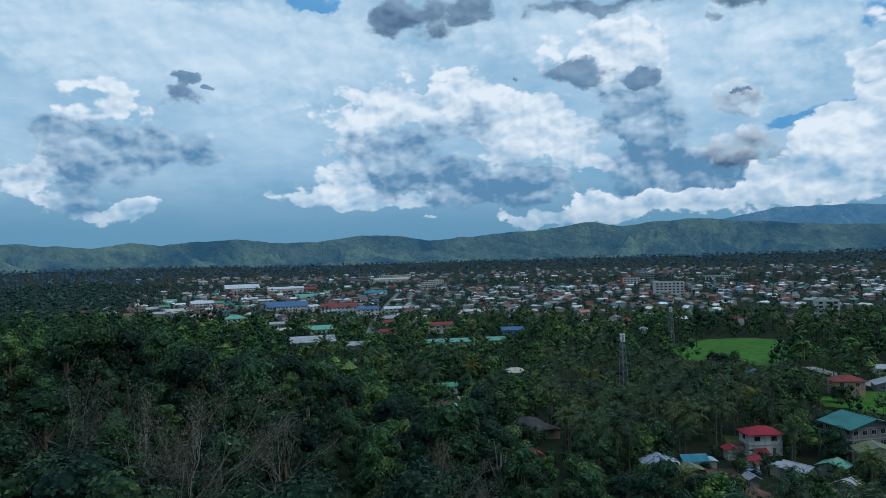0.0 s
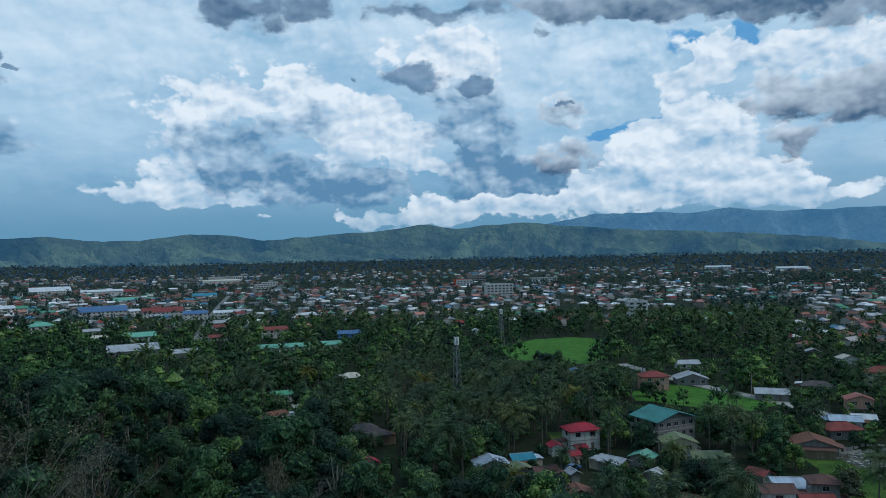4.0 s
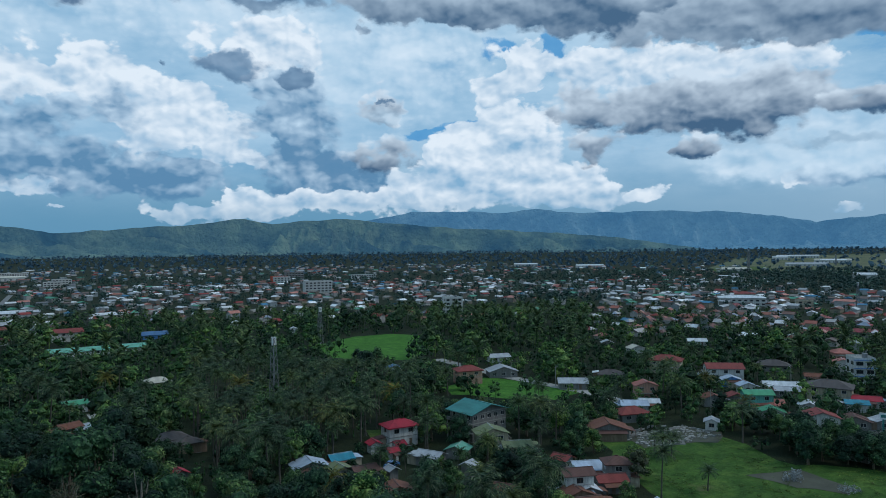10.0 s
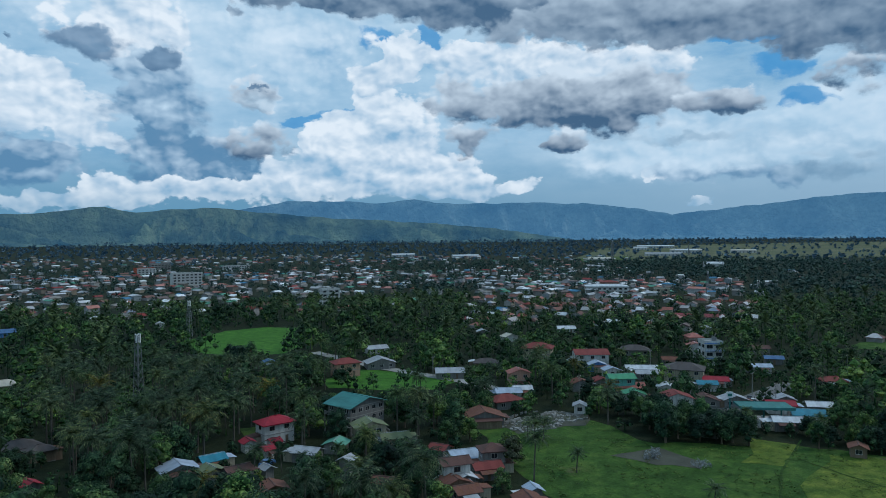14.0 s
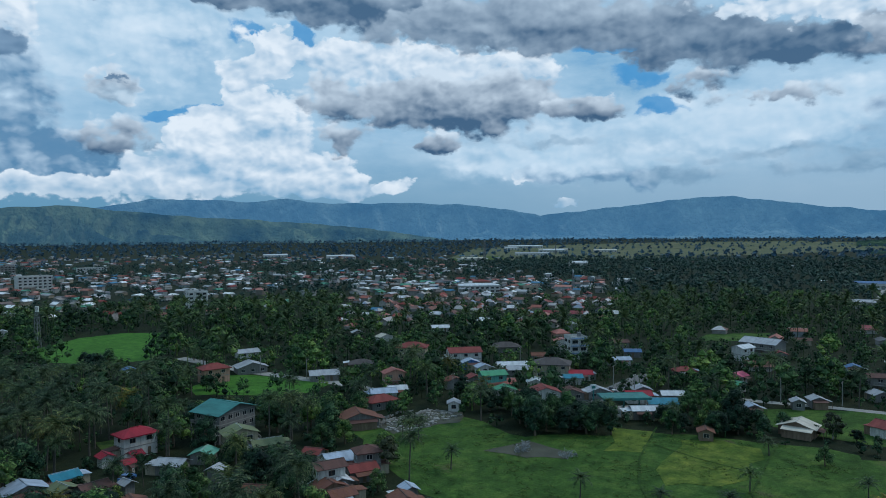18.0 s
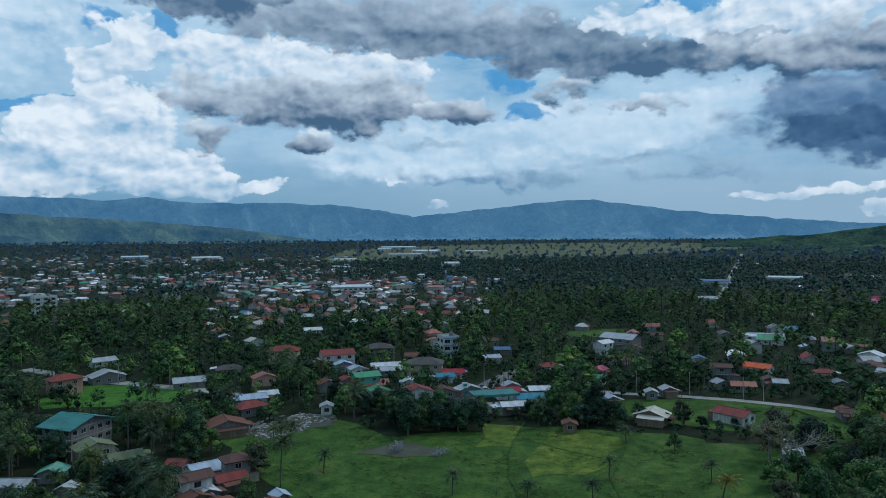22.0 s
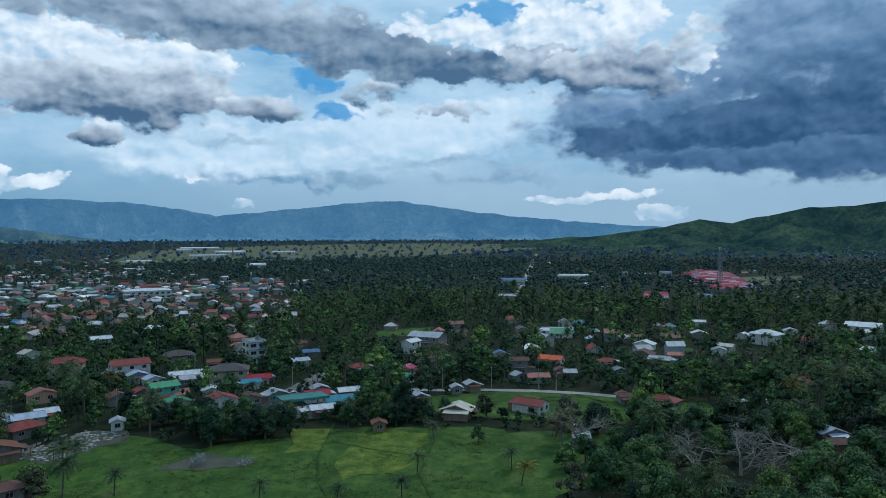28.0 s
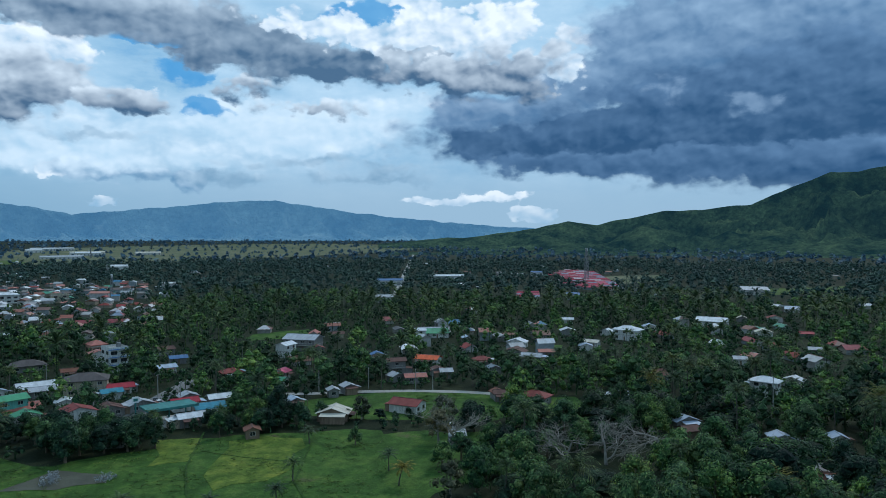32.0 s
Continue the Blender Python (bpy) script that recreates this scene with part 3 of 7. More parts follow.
# ---- helpers for meshes ----
def from_arrays(name, verts, faces, mats, slots=None, smooth=False):
    """A mesh from arrays of corners and of faces that all have the same number of corners."""
    me = bpy.data.meshes.new(name)
    verts, faces = np.asarray(verts, np.float32), np.asarray(faces, np.int32)
    if faces.shape[1] == 4 and (faces[:, 2] == faces[:, 3]).any():      # some are triangles: split the rest
        quad = faces[:, 2] != faces[:, 3]
        if slots is not None:
            slots = np.concatenate([slots, np.asarray(slots)[quad]])
        faces = np.concatenate([faces[:, :3], faces[quad][:, [0, 2, 3]]])
    n, k = faces.shape
    me.vertices.add(len(verts))
    me.vertices.foreach_set("co", verts.ravel())
    me.loops.add(n * k)
    me.loops.foreach_set("vertex_index", faces.ravel())
    me.polygons.add(n)
    me.polygons.foreach_set("loop_start", np.arange(0, n * k, k, dtype=np.int32))
    for m in mats:
        me.materials.append(m)
    if slots is not None:
        me.polygons.foreach_set("material_index", np.asarray(slots, np.int32))
    me.update(calc_edges=True)
    me.polygons.foreach_set("use_smooth", np.full(n, smooth))
    return me


class Pile:
    """Collects boxes, prisms and tubes as quads, to become one mesh."""

    def __init__(self):
        self.v, self.f = [], []

    def quad(self, a, b, c, d):
        i = len(self.v)
        self.v += [a, b, c, d]
        self.f.append((i, i + 1, i + 2, i + 3))
        return self

    def hexa(self, lower, upper):
        """A solid between a lower and an upper loop of four corners."""
        i = len(self.v)
        self.v += [*lower, *upper]
        self.f += [(i + 3, i + 2, i + 1, i), (i + 4, i + 5, i + 6, i + 7)]
        self.f += [(i + k, i + (k + 1) % 4, i + 4 + (k + 1) % 4, i + 4 + k) for k in range(4)]
        return self

    def box(self, x0, y0, z0, x1, y1, z1):
        return self.hexa([(x0, y0, z0), (x1, y0, z0), (x1, y1, z0), (x0, y1, z0)], [(x0, y0, z1), (x1, y0, z1), (x1, y1, z1), (x0, y1, z1)])

    def tube(self, path, radii, sides=6):
        rings = []
        for k, (p, r) in enumerate(zip(path, radii)):
            p = Vector(p)
            q, o = Vector(path[min(k + 1, len(path) - 1)]), Vector(path[max(k - 1, 0)])
            axis = (q - o).normalized()
            side = axis.cross(Vector((0.31, 0.95, 0.05))).normalized()
            up = axis.cross(side)
            i = len(self.v)
            self.v += [tuple(p + r * (math.cos(2 * math.pi * j / sides) * side + math.sin(2 * math.pi * j / sides) * up)) for j in range(sides)]
            rings.append(i)
        for a, b in zip(rings, rings[1:]):
            self.f += [(a + j, a + (j + 1) % sides, b + (j + 1) % sides, b + j) for j in range(sides)]
        return self

    def mesh(self, name, mat, smooth=False):
        return from_arrays(name, self.v, self.f, [mat], smooth=smooth)


def part(name, pile, mat, parent, label="", smooth=False):
    ob = new(name, pile.mesh(name, mat, smooth) if isinstance(pile, Pile) else pile)
    ob.parent = parent
    return tagged(ob, label)


def smoothstep(x, lo, hi):
    s = np.clip((np.asarray(x, float) - lo) / (hi - lo), 0, 1)
    return s * s * (3 - 2 * s)


def gz(x, y):
    """Height of the ground: a wooded hill under and to the west of the hovering place, a plain, and a slow rise far off."""
    x, y = np.asarray(x, float), np.asarray(y, float)
    s = 29.0 - 0.33 * (x + 27) - 0.10 * (y - 74)
    r = np.hypot(x, y)
    hill = 6.0 * np.log1p(np.exp(np.clip(s / 6.0, -30, 30)))
    hill = 38.0 * np.tanh(hill / 38.0) * (1 - 0.75 * smoothstep(r, 105, 300))
    swell = 1.2 * np.sin(x * 0.031 + 1.0) * np.sin(y * 0.027) + 0.5 * np.sin(x * 0.09 + y * 0.07)
    return hill + swell * smoothstep(s, -14, 10) + 26.0 * smoothstep(r, 1800, 4600) - 0.02


def gh(x, y):
    return float(gz(x, y))


def inside(poly, x, y):
    """Which of the points lie within a polygon."""
    x, y = np.asarray(x, float), np.asarray(y, float)
    odd = np.zeros(x.shape, bool)
    for (x0, y0), (x1, y1) in zip(poly, poly[1:] + poly[:1]):
        odd ^= ((y0 > y) != (y1 > y)) & (x < (x1 - x0) * (y - y0) / (y1 - y0 + 1e-9) + x0)
    return odd


def near_line(line, x, y):
    """Distance of the points from a broken line."""
    best = np.full(np.shape(x), 1e9)
    for (x0, y0), (x1, y1) in zip(line, line[1:]):
        dx, dy = x1 - x0, y1 - y0
        u = np.clip(((x - x0) * dx + (y - y0) * dy) / (dx * dx + dy * dy), 0, 1)
        best = np.minimum(best, np.hypot(x - x0 - u * dx, y - y0 - u * dy))
    return best


# ---- ground ----
radii = np.concatenate([[0.0], np.geomspace(12, 4950, 110)])
turns = np.radians(np.arange(0, 360, 2.0))
gx, gy = radii[:, None] * np.sin(turns), radii[:, None] * np.cos(turns)
gv = np.stack([gx, gy, gz(gx, gy)], -1).reshape(-1, 3)
na = len(turns)
ri, ai = np.meshgrid(np.arange(len(radii) - 1), np.arange(na), indexing="ij")
gf = np.stack([ri * na + ai, (ri + 1) * na + ai, (ri + 1) * na + (ai + 1) % na, ri * na + (ai + 1) % na], -1).reshape(-1, 4)
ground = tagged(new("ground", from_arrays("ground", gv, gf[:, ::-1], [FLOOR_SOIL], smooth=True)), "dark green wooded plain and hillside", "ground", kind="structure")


def field(name, poly, mat, label, lift=0.05, wobble=2.0, seed=1):
    """A field as a sheet a few centimetres over the plain, with an uneven outline."""
    rnd = random.Random(seed)
    pts = []
    for (x0, y0), (x1, y1) in zip(poly, poly[1:] + poly[:1]):
        n = max(2, int(math.hypot(x1 - x0, y1 - y0) / 6))
        pts += [(x0 + (x1 - x0) * k / n + rnd.uniform(-wobble, wobble), y0 + (y1 - y0) * k / n + rnd.uniform(-wobble, wobble)) for k in range(n)]
    bm = bmesh.new()
    face = bm.faces.new([bm.verts.new((x, y, 0)) for x, y in pts])
    bmesh.ops.triangulate(bm, faces=[face])
    bmesh.ops.subdivide_edges(bm, edges=[e for e in bm.edges if e.calc_length() > 25], cuts=3, use_grid_fill=True)
    for v in bm.verts:
        v.co.z = gh(v.co.x, v.co.y) + lift
    bmesh.ops.recalc_face_normals(bm, faces=bm.faces)
    me = bpy.data.meshes.new(name)
    bm.to_mesh(me)
    bm.free()
    me.materials.append(mat)
    ob = new(name, me)
    if sum(p.normal.z for p in me.polygons) < 0:
        me.flip_normals()
    FIELDS.append(poly)
    return tagged(ob, label, "field", kind="structure")


def road(name, line, width, mat, label, lift=0.10):
    ps = []
    for (x0, y0), (x1, y1) in zip(line, line[1:]):
        n = max(1, int(math.hypot(x1 - x0, y1 - y0) / 10))
        ps += [(x0 + (x1 - x0) * k / n, y0 + (y1 - y0) * k / n) for k in range(n)]
    ps.append(line[-1])
    vs, fs = [], []
    for k, (x, y) in enumerate(ps):
        (ax, ay), (bx, by) = ps[max(k - 1, 0)], ps[min(k + 1, len(ps) - 1)]
        d = math.hypot(bx - ax, by - ay)
        nx, ny = -(by - ay) / d * width / 2, (bx - ax) / d * width / 2
        vs += [(x + nx, y + ny, gh(x, y) + lift), (x - nx, y - ny, gh(x, y) + lift)]
        if k:
            fs.append((2 * k - 2, 2 * k - 1, 2 * k + 1, 2 * k))
    ROADS.append((line, width))
    return tagged(new(name, from_arrays(name, vs, fs, [mat])), label, "road", kind="structure")


FIELDS, ROADS = [], []
field("paddy_field", [(119.4, 388.4), (116.4, 344.7), (124.5, 325.6), (147.9, 316.5), (162.4, 329.6), (198.3, 398.9), (180.1, 419.8), (155.9, 417.3)], PADDY, "bright green flooded rice paddy", 0.050, 1, 0)
field("paddy_field_small", [(129.4, 246.9), (141.3, 254.0), (155.1, 257.9), (161.0, 246.1), (166.5, 226.7), (170.7, 212.6), (154.4, 207.0), (143.4, 212.2), (135.2, 225.0), (125.6, 234.0)], PADDY, "green rice paddy beside a concrete road", 0.050, 1, 1)
field("meadow", [(129.5, 154.2), (150.2, 157.6), (162.3, 149.9), (164.1, 139.9), (159.9, 115.7), (170.6, 105.8), (185.5, 92.4), (191.9, 75.2), (201.0, 48.5), (201.1, 40.5), (175.6, 33.1), (146.2, 31.4), (118.0, 45.0), (99.0, 72.0), (101.0, 86.0), (108.0, 98.0), (113.0, 112.0), (117.9, 123.9)], MEADOW, "open rough green meadow with wet patches", 0.050, 2, 2)
field("yard_grass", [(234.3, 77.3), (250.1, 55.0), (253.3, 31.1), (249.5, 19.0), (237.0, 10.0), (216.2, 7.5), (210.9, 25.9), (213.4, 33.0), (212.5, 43.3), (213.3, 57.8), (214.2, 67.3)], MEADOW, "grass strip round a red-roofed house", 0.050, 1.5, 3)
field("yard_grass_east", [(249.6, -5.2), (252.8, -16.1), (236.2, -20.8), (219.2, -20.0), (219.0, -8.4)], MEADOW, "small green clearing among trees", 0.050, 1, 4)
field("palm_clearing", [(78.1, 199.7), (87.7, 196.1), (85.4, 183.1), (74.6, 182.3)], GRASS, "grassy clearing in the palm grove", 0.050, 1, 5)
field("yellow_patch", [(182.5, 100.3), (189.8, 89.4), (177.7, 85.8), (166.8, 83.6), (163.4, 91.9)], YELLOW_GRASS, "yellow-green ripening grass patch", 0.120, 2.2, 6)
field("yellow_patch_wide", [(185.7, 83.0), (191.1, 73.1), (192.8, 62.8), (176.0, 58.8), (159.5, 56.1), (152.2, 64.5), (150.4, 70.9), (166.1, 76.7)], YELLOW_GRASS, "yellow-green mown field patch", 0.120, 2.5, 7)
field("mud_patch", [(142.8, 114.4), (151.1, 114.4), (156.7, 112.8), (156.9, 103.8), (156.8, 95.8), (151.0, 96.5), (146.1, 103.5)], SOIL, "bare muddy patch with standing litter", 0.120, 1.5, 8)
field("ruin_yard", [(138.9, 155.8), (150.0, 157.9), (164.6, 155.4), (168.6, 146.3), (159.9, 139.8), (147.6, 141.6), (139.0, 145.2)], SOIL, "grey rubble yard with low ruined walls", 0.120, 1.6, 9)
field("far_farmland", [(1165.7, 1066.3), (1432.3, 781.4), (2327.5, 470.3), (3095.0, 352.0), (3459.8, 990.6), (3212.5, 1381.1), (2707.1, 1667.5), (2059.4, 1715.2)], DRY_FIELD, "pale dry farmland across the plain", 0.350, 4, 10)
field("estate_ground", [(972.8, -86.3), (1034.6, -123.8), (1070.2, -206.4), (941.7, -184.6), (889.0, -142.2), (847.9, -95.6)], DRY_FIELD, "bare earth beside a housing estate", 0.050, 3, 11)
field("far_plain_green", [(1273.7, 1129.7), (1482.4, 1150.6), (1309.5, 990.2), (1107.0, 968.6)], GRASS, "distant green clearing", 1.300, 3, 12)
field("town_lawn", [(339.7, 569.1), (351.6, 511.9), (319.4, 473.1), (311.3, 512.3)], MEADOW, "green lawn between town houses", 0.050, 2, 13)
field("school_lawn", [(369.1, -5.9), (371.0, -17.3), (359.9, -17.4), (357.8, -4.3)], MEADOW, "green lawn between trees", 0.050, 1, 14)
field("grove_clearing", [(387.4, 158.1), (413.8, 132.0), (386.2, 121.5), (363.6, 148.3)], MEADOW, "dark green glade", 0.050, 2, 15)
field("far_field_east", [(796.4, -253.1), (846.7, -355.2), (769.9, -322.9), (714.1, -231.9)], GRASS, "green strip of farmland", 0.350, 3, 16)
field("meadow_east", [(192.0, 46.7), (202.2, 30.7), (202.3, 8.0), (185.6, 5.9), (169.5, 8.1), (147.2, 22.5), (142.3, 33.5)], MEADOW, "rough green meadow running on between trees", 0.050, 2, 17)
field("red_house_yard", [(249.2, 39.8), (254.5, 13.0), (234.8, 8.3), (218.8, 7.8), (214.1, 23.8), (215.9, 33.6)], MEADOW, "green lawn beside a red-roofed house", 0.050, 1, 18)
road("village_street", [(188.4, 117.0), (209.3, 122.6), (229.4, 126.1), (248.8, 128.0), (265.7, 128.8)], 7, ASPHALT, "grey concrete village street")
road("paddy_road", [(160.2, 311.3), (161.5, 287.7), (162.6, 258.8), (167.6, 232.1), (172.2, 211.0), (172.4, 190.3)], 6, CONCRETE, "pale concrete road along the paddy")
road("back_lane", [(242.6, 88.1), (244.7, 77.5), (250.2, 59.8), (253.8, 42.4), (254.5, 23.6), (251.4, 3.6)], 4, CONCRETE, "pale lane behind the meadow")
road("straight_road", [(662.6, 124.4), (792.4, 143.5), (1110.5, 191.9), (1525.4, 253.6), (2199.6, 355.0)], 7, CONCRETE, "long straight concrete road through palms")
road("town_street", [(-52.4, 477.1), (-57.7, 577.2), (-61.3, 685.8), (-64.8, 814.7), (-69.1, 1063.7)], 6, ASPHALT, "pale town street between roofs")
road("hill_lane", [(6.4, 259.6), (7.9, 246.0), (9.9, 236.3)], 5, CONCRETE, "short pale lane among trees")
road("east_lane", [(209.6, -78.1), (202.1, -80.1), (200.0, -82.7)], 4, CONCRETE, "pale lane among houses")



# ---- far ranges ----
def ridge(name, az0, az1, near, far, profile, mat, label, rough=1.0, seed=0, foot=0.0):
    """A range of hills between two distances, cut by gullies; profile gives degrees of height along the crest."""
    na, nr, top = int((az1 - az0) * 12) + 1, 56, 0.80
    az = np.linspace(az0, az1, na)
    crest = np.interp(az, [p[0] for p in profile], [p[1] for p in profile])
    base = gh(0.0, near) + foot
    vs = np.zeros((nr, na, 3))
    for j in range(na):
        u = radians(az[j]) * near / 1000.0
        jag = noise.noise(Vector((u * 9.0, seed * 3.7, 0.4))) * 0.55 + noise.noise(Vector((u * 23.0, seed * 1.7, 2.4))) * 0.35
        zc = 56.0 + (near + (far - near) * top) * math.tan(radians(crest[j]))
        for i in range(nr):
            s = i / (nr - 1)
            r = near + (far - near) * s
            w = min(s / top, 1.0)
            v = r / 1000.0
            warp = noise.noise(Vector((u * 1.3, v * 1.3, seed * 5.1))) * 0.30
            p = Vector((u + warp + 0.45 * v, v * 0.80 - warp, seed * 7.3))
            # spurs run down towards the plain, with gullies in between
            cut = 1.2 * abs(noise.noise(p * 2.6)) + 0.75 * abs(noise.noise(p * 5.6)) + 0.38 * abs(noise.noise(p * 12.0)) + 0.16 * abs(noise.noise(p * 26.0))
            slope = w ** 1.35 if s < top else 1.0 - 0.5 * ((s - top) / (1 - top)) ** 2
            depth = rough * max(0.0, cut - 0.14) * 2.3 * (4.0 * w * (1 - w)) ** 0.7 if s < top else 0.0
            z = base + (zc - base) * slope * max(0.05, 1 - depth) + 6.0 * noise.noise(p * 19.0) * w * (1 - w)
            z += 13.0 * jag * w ** 6
            a = radians(az[j])
            vs[i, j] = (r * math.sin(a), r * math.cos(a), z - (4 if i == 0 else 0))
    ri, ai = np.meshgrid(np.arange(nr - 1), np.arange(na - 1), indexing="ij")
    fs = np.stack([ri * na + ai, ri * na + ai + 1, (ri + 1) * na + ai + 1, (ri + 1) * na + ai], -1).reshape(-1, 4)
    return tagged(new(name, from_arrays(name, vs.reshape(-1, 3), fs, [mat], smooth=True)), label, "mountain", kind="structure")


front_crest = [(-75, 1.9), (-50, 1.5), (-32, 1.65), (-29, 1.5), (-26.3, 1.3), (-24, 1.6), (-21.5, 1.38), (-19, 1.6), (-16.2, 1.7), (-13.6, 1.46), (-10, 1.38), (-6.5, 1.83),
               (-4.3, 1.8), (-1, 1.3), (2.1, 1.5), (5.3, 1.77), (8, 1.9), (12.1, 2.36), (14.2, 1.94), (16.8, 2.25), (20, 2.35), (22.2, 2.1), (26, 1.7), (32, 1.35), (38, 1.0), (44, 0.3), (50, -0.7), (53, -1.0)]
rear_crest = [(16, 1.0), (19, 1.7), (22.2, 2.3), (25.4, 2.84), (29.8, 2.84), (32.4, 2.7), (35.3, 2.98), (38.3, 2.63), (42, 2.58), (45.6, 2.67), (49.5, 2.45), (53.3, 1.98), (55.6, 1.54), (57.5, 1.6), (62, 1.2), (70, 0.8)]
cone_crest = [(50, 0.5), (53, 1.0), (55.6, 1.5), (60, 2.03), (63.5, 2.36), (66.7, 2.7), (70, 2.78), (72.7, 2.36), (75.7, 1.97), (78.6, 1.6), (83, 1.2), (87.4, 0.84), (91, 0.6), (98, 0.3)]
near_crest = [(78, -0.6), (86, 0.1), (90.5, 0.62), (93.2, 1.2), (95.5, 0.97), (97.4, 1.4), (100.6, 2.0), (103.4, 2.08), (106.7, 2.4), (109.4, 3.6), (110.8, 4.1), (111.9, 4.6), (113.6, 4.5), (115.2, 4.8), (122, 6.0), (140, 7.0)]
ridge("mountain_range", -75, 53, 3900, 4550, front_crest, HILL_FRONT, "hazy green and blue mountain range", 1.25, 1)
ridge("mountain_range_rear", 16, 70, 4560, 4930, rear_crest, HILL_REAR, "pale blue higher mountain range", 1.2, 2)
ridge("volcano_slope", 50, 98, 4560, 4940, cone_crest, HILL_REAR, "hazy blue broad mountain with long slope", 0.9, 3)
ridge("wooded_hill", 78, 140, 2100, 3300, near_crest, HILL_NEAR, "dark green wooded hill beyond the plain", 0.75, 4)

# ---- houses ----
HOUSES = []          # x, y, half width, eaves height


def facade(p, w, h, holes, thick, place):
    """A wall of width w and height h with real openings (u0, v0, u1, v1), laid by place(u, depth, v)."""
    us = sorted({0.0, w, *[k for o in holes for k in (o[0], o[2])]})
    vs = sorted({0.0, h, *[k for o in holes for k in (o[1], o[3])]})
    for u0, u1 in zip(us, us[1:]):
        for v0, v1 in zip(vs, vs[1:]):
            uc, vc = (u0 + u1) / 2, (v0 + v1) / 2
            if any(o[0] < uc < o[2] and o[1] < vc < o[3] for o in holes):
                continue
            p.quad(place(u0, 0, v0), place(u1, 0, v0), place(u1, 0, v1), place(u0, 0, v1))
            if holes:
                p.quad(place(u1, thick, v0), place(u0, thick, v0), place(u0, thick, v1), place(u1, thick, v1))
    for u0, v0, u1, v1 in holes:
        ring = [(u0, v0), (u1, v0), (u1, v1), (u0, v1)]
        for (a0, b0), (a1, b1) in zip(ring, ring[1:] + ring[:1]):
            p.quad(place(a0, 0, b0), place(a0, thick, b0), place(a1, thick, b1), place(a1, 0, b1))
    return p


def sides(w, d):
    """The four walls of a box of w by d round the origin: name, length, and the way to lay it."""
    return [("front", w, lambda u, k, v: (u - w / 2, -d / 2 + k, v)), ("back", w, lambda u, k, v: (w / 2 - u, d / 2 - k, v)),
            ("side", d, lambda u, k, v: (w / 2 - k, u - d / 2, v)), ("side", d, lambda u, k, v: (-w / 2 + k, d / 2 - u, v))]


def gable_roof(w, d, z, rise, over=0.6, thick=0.10):
    """Two pitched sheets with a ridge along the width."""
    p = Pile()
    hw, hd = w / 2 + over, d / 2 + over
    drop = rise * over / (d / 2)
    for s in (-1, 1):
        a, b, c, e = (-hw, s * hd, z - drop), (hw, s * hd, z - drop), (hw, 0, z + rise), (-hw, 0, z + rise)
        lo = [a, b, c, e] if s < 0 else [b, a, e, c]
        p.hexa(lo, [(x, y, zz + thick) for x, y, zz in lo])
    return p.box(-hw, -0.16, z + rise + thick - 0.05, hw, 0.16, z + rise + thick + 0.05)


def hip_roof(w, d, z, rise, over=0.6, thick=0.12):
    p = Pile()
    hw, hd = w / 2 + over, d / 2 + over
    r = max(0.15, hw - hd)
    k = 0.0
    zl = z - rise * over / hd
    for t_ in (0, thick):
        a, b, c, e = (-hw, -hd, zl + t_), (hw, -hd, zl + t_), (hw, hd, zl + t_), (-hw, hd, zl + t_)
        m, n = (-r, 0, z + rise + t_), (r, 0, z + rise + t_)
        p.quad(a, b, n, m).quad(c, e, m, n).quad(b, c, n, n).quad(e, a, m, m)
    for s in (-1, 1):
        p.box(-hw, s * hd - 0.06, zl - 0.12, hw, s * hd + 0.06, zl + thick)
        p.box(s * hw - 0.06, -hd, zl - 0.12, s * hw + 0.06, hd, zl + thick)
    return p.box(-r, -0.15, z + rise + thick - 0.04, r, 0.15, z + rise + thick + 0.07)


def window_at(parent, place, u0, v0, u1, v1, frame_mat, bars=1):
    """A framed pane set into an opening."""
    f = Pile()
    t_ = 0.07

    def bar(a0, b0, a1, b1):
        f.hexa([place(a0, 0.02, b0), place(a1, 0.02, b0), place(a1, 0.10, b0), place(a0, 0.10, b0)],
               [place(a0, 0.02, b1), place(a1, 0.02, b1), place(a1, 0.10, b1), place(a0, 0.10, b1)])
    bar(u0, v0, u1, v0 + t_), bar(u0, v1 - t_, u1, v1), bar(u0, v0, u0 + t_, v1), bar(u1 - t_, v0, u1, v1)
    for k in range(1, bars + 1):
        m = u0 + (u1 - u0) * k / (bars + 1)
        bar(m - 0.03, v0, m + 0.03, v1)
    win = part("window", f, frame_mat, parent)
    g = Pile()
    g.hexa([place(u0, 0.05, v0), place(u1, 0.05, v0), place(u1, 0.07, v0), place(u0, 0.07, v0)],
           [place(u0, 0.05, v1), place(u1, 0.05, v1), place(u1, 0.07, v1), place(u0, 0.07, v1)])
    part("pane", g, GLASS, win)
    return win


STOREY = 2.9
ROOF_WORDS = {"teal": "teal", "red": "bright red", "rust": "rust-streaked", "brown": "brown", "maroon": "dark red", "grey": "grey", "white": "white", "bluegrey": "blue-grey",
              "blue": "blue", "green": "green", "mint": "pale green", "olive": "olive green", "turquoise": "turquoise", "orange": "orange", "salmon": "salmon", "pink": "pink",
              "cream": "cream", "dark": "dark brown"}
WALL_WORDS = {"white": "white walls", "cream": "cream walls", "grey": "bare grey block walls", "salmon": "salmon walls", "teal": "teal walls", "blue": "blue walls", "brown": "wooden walls"}


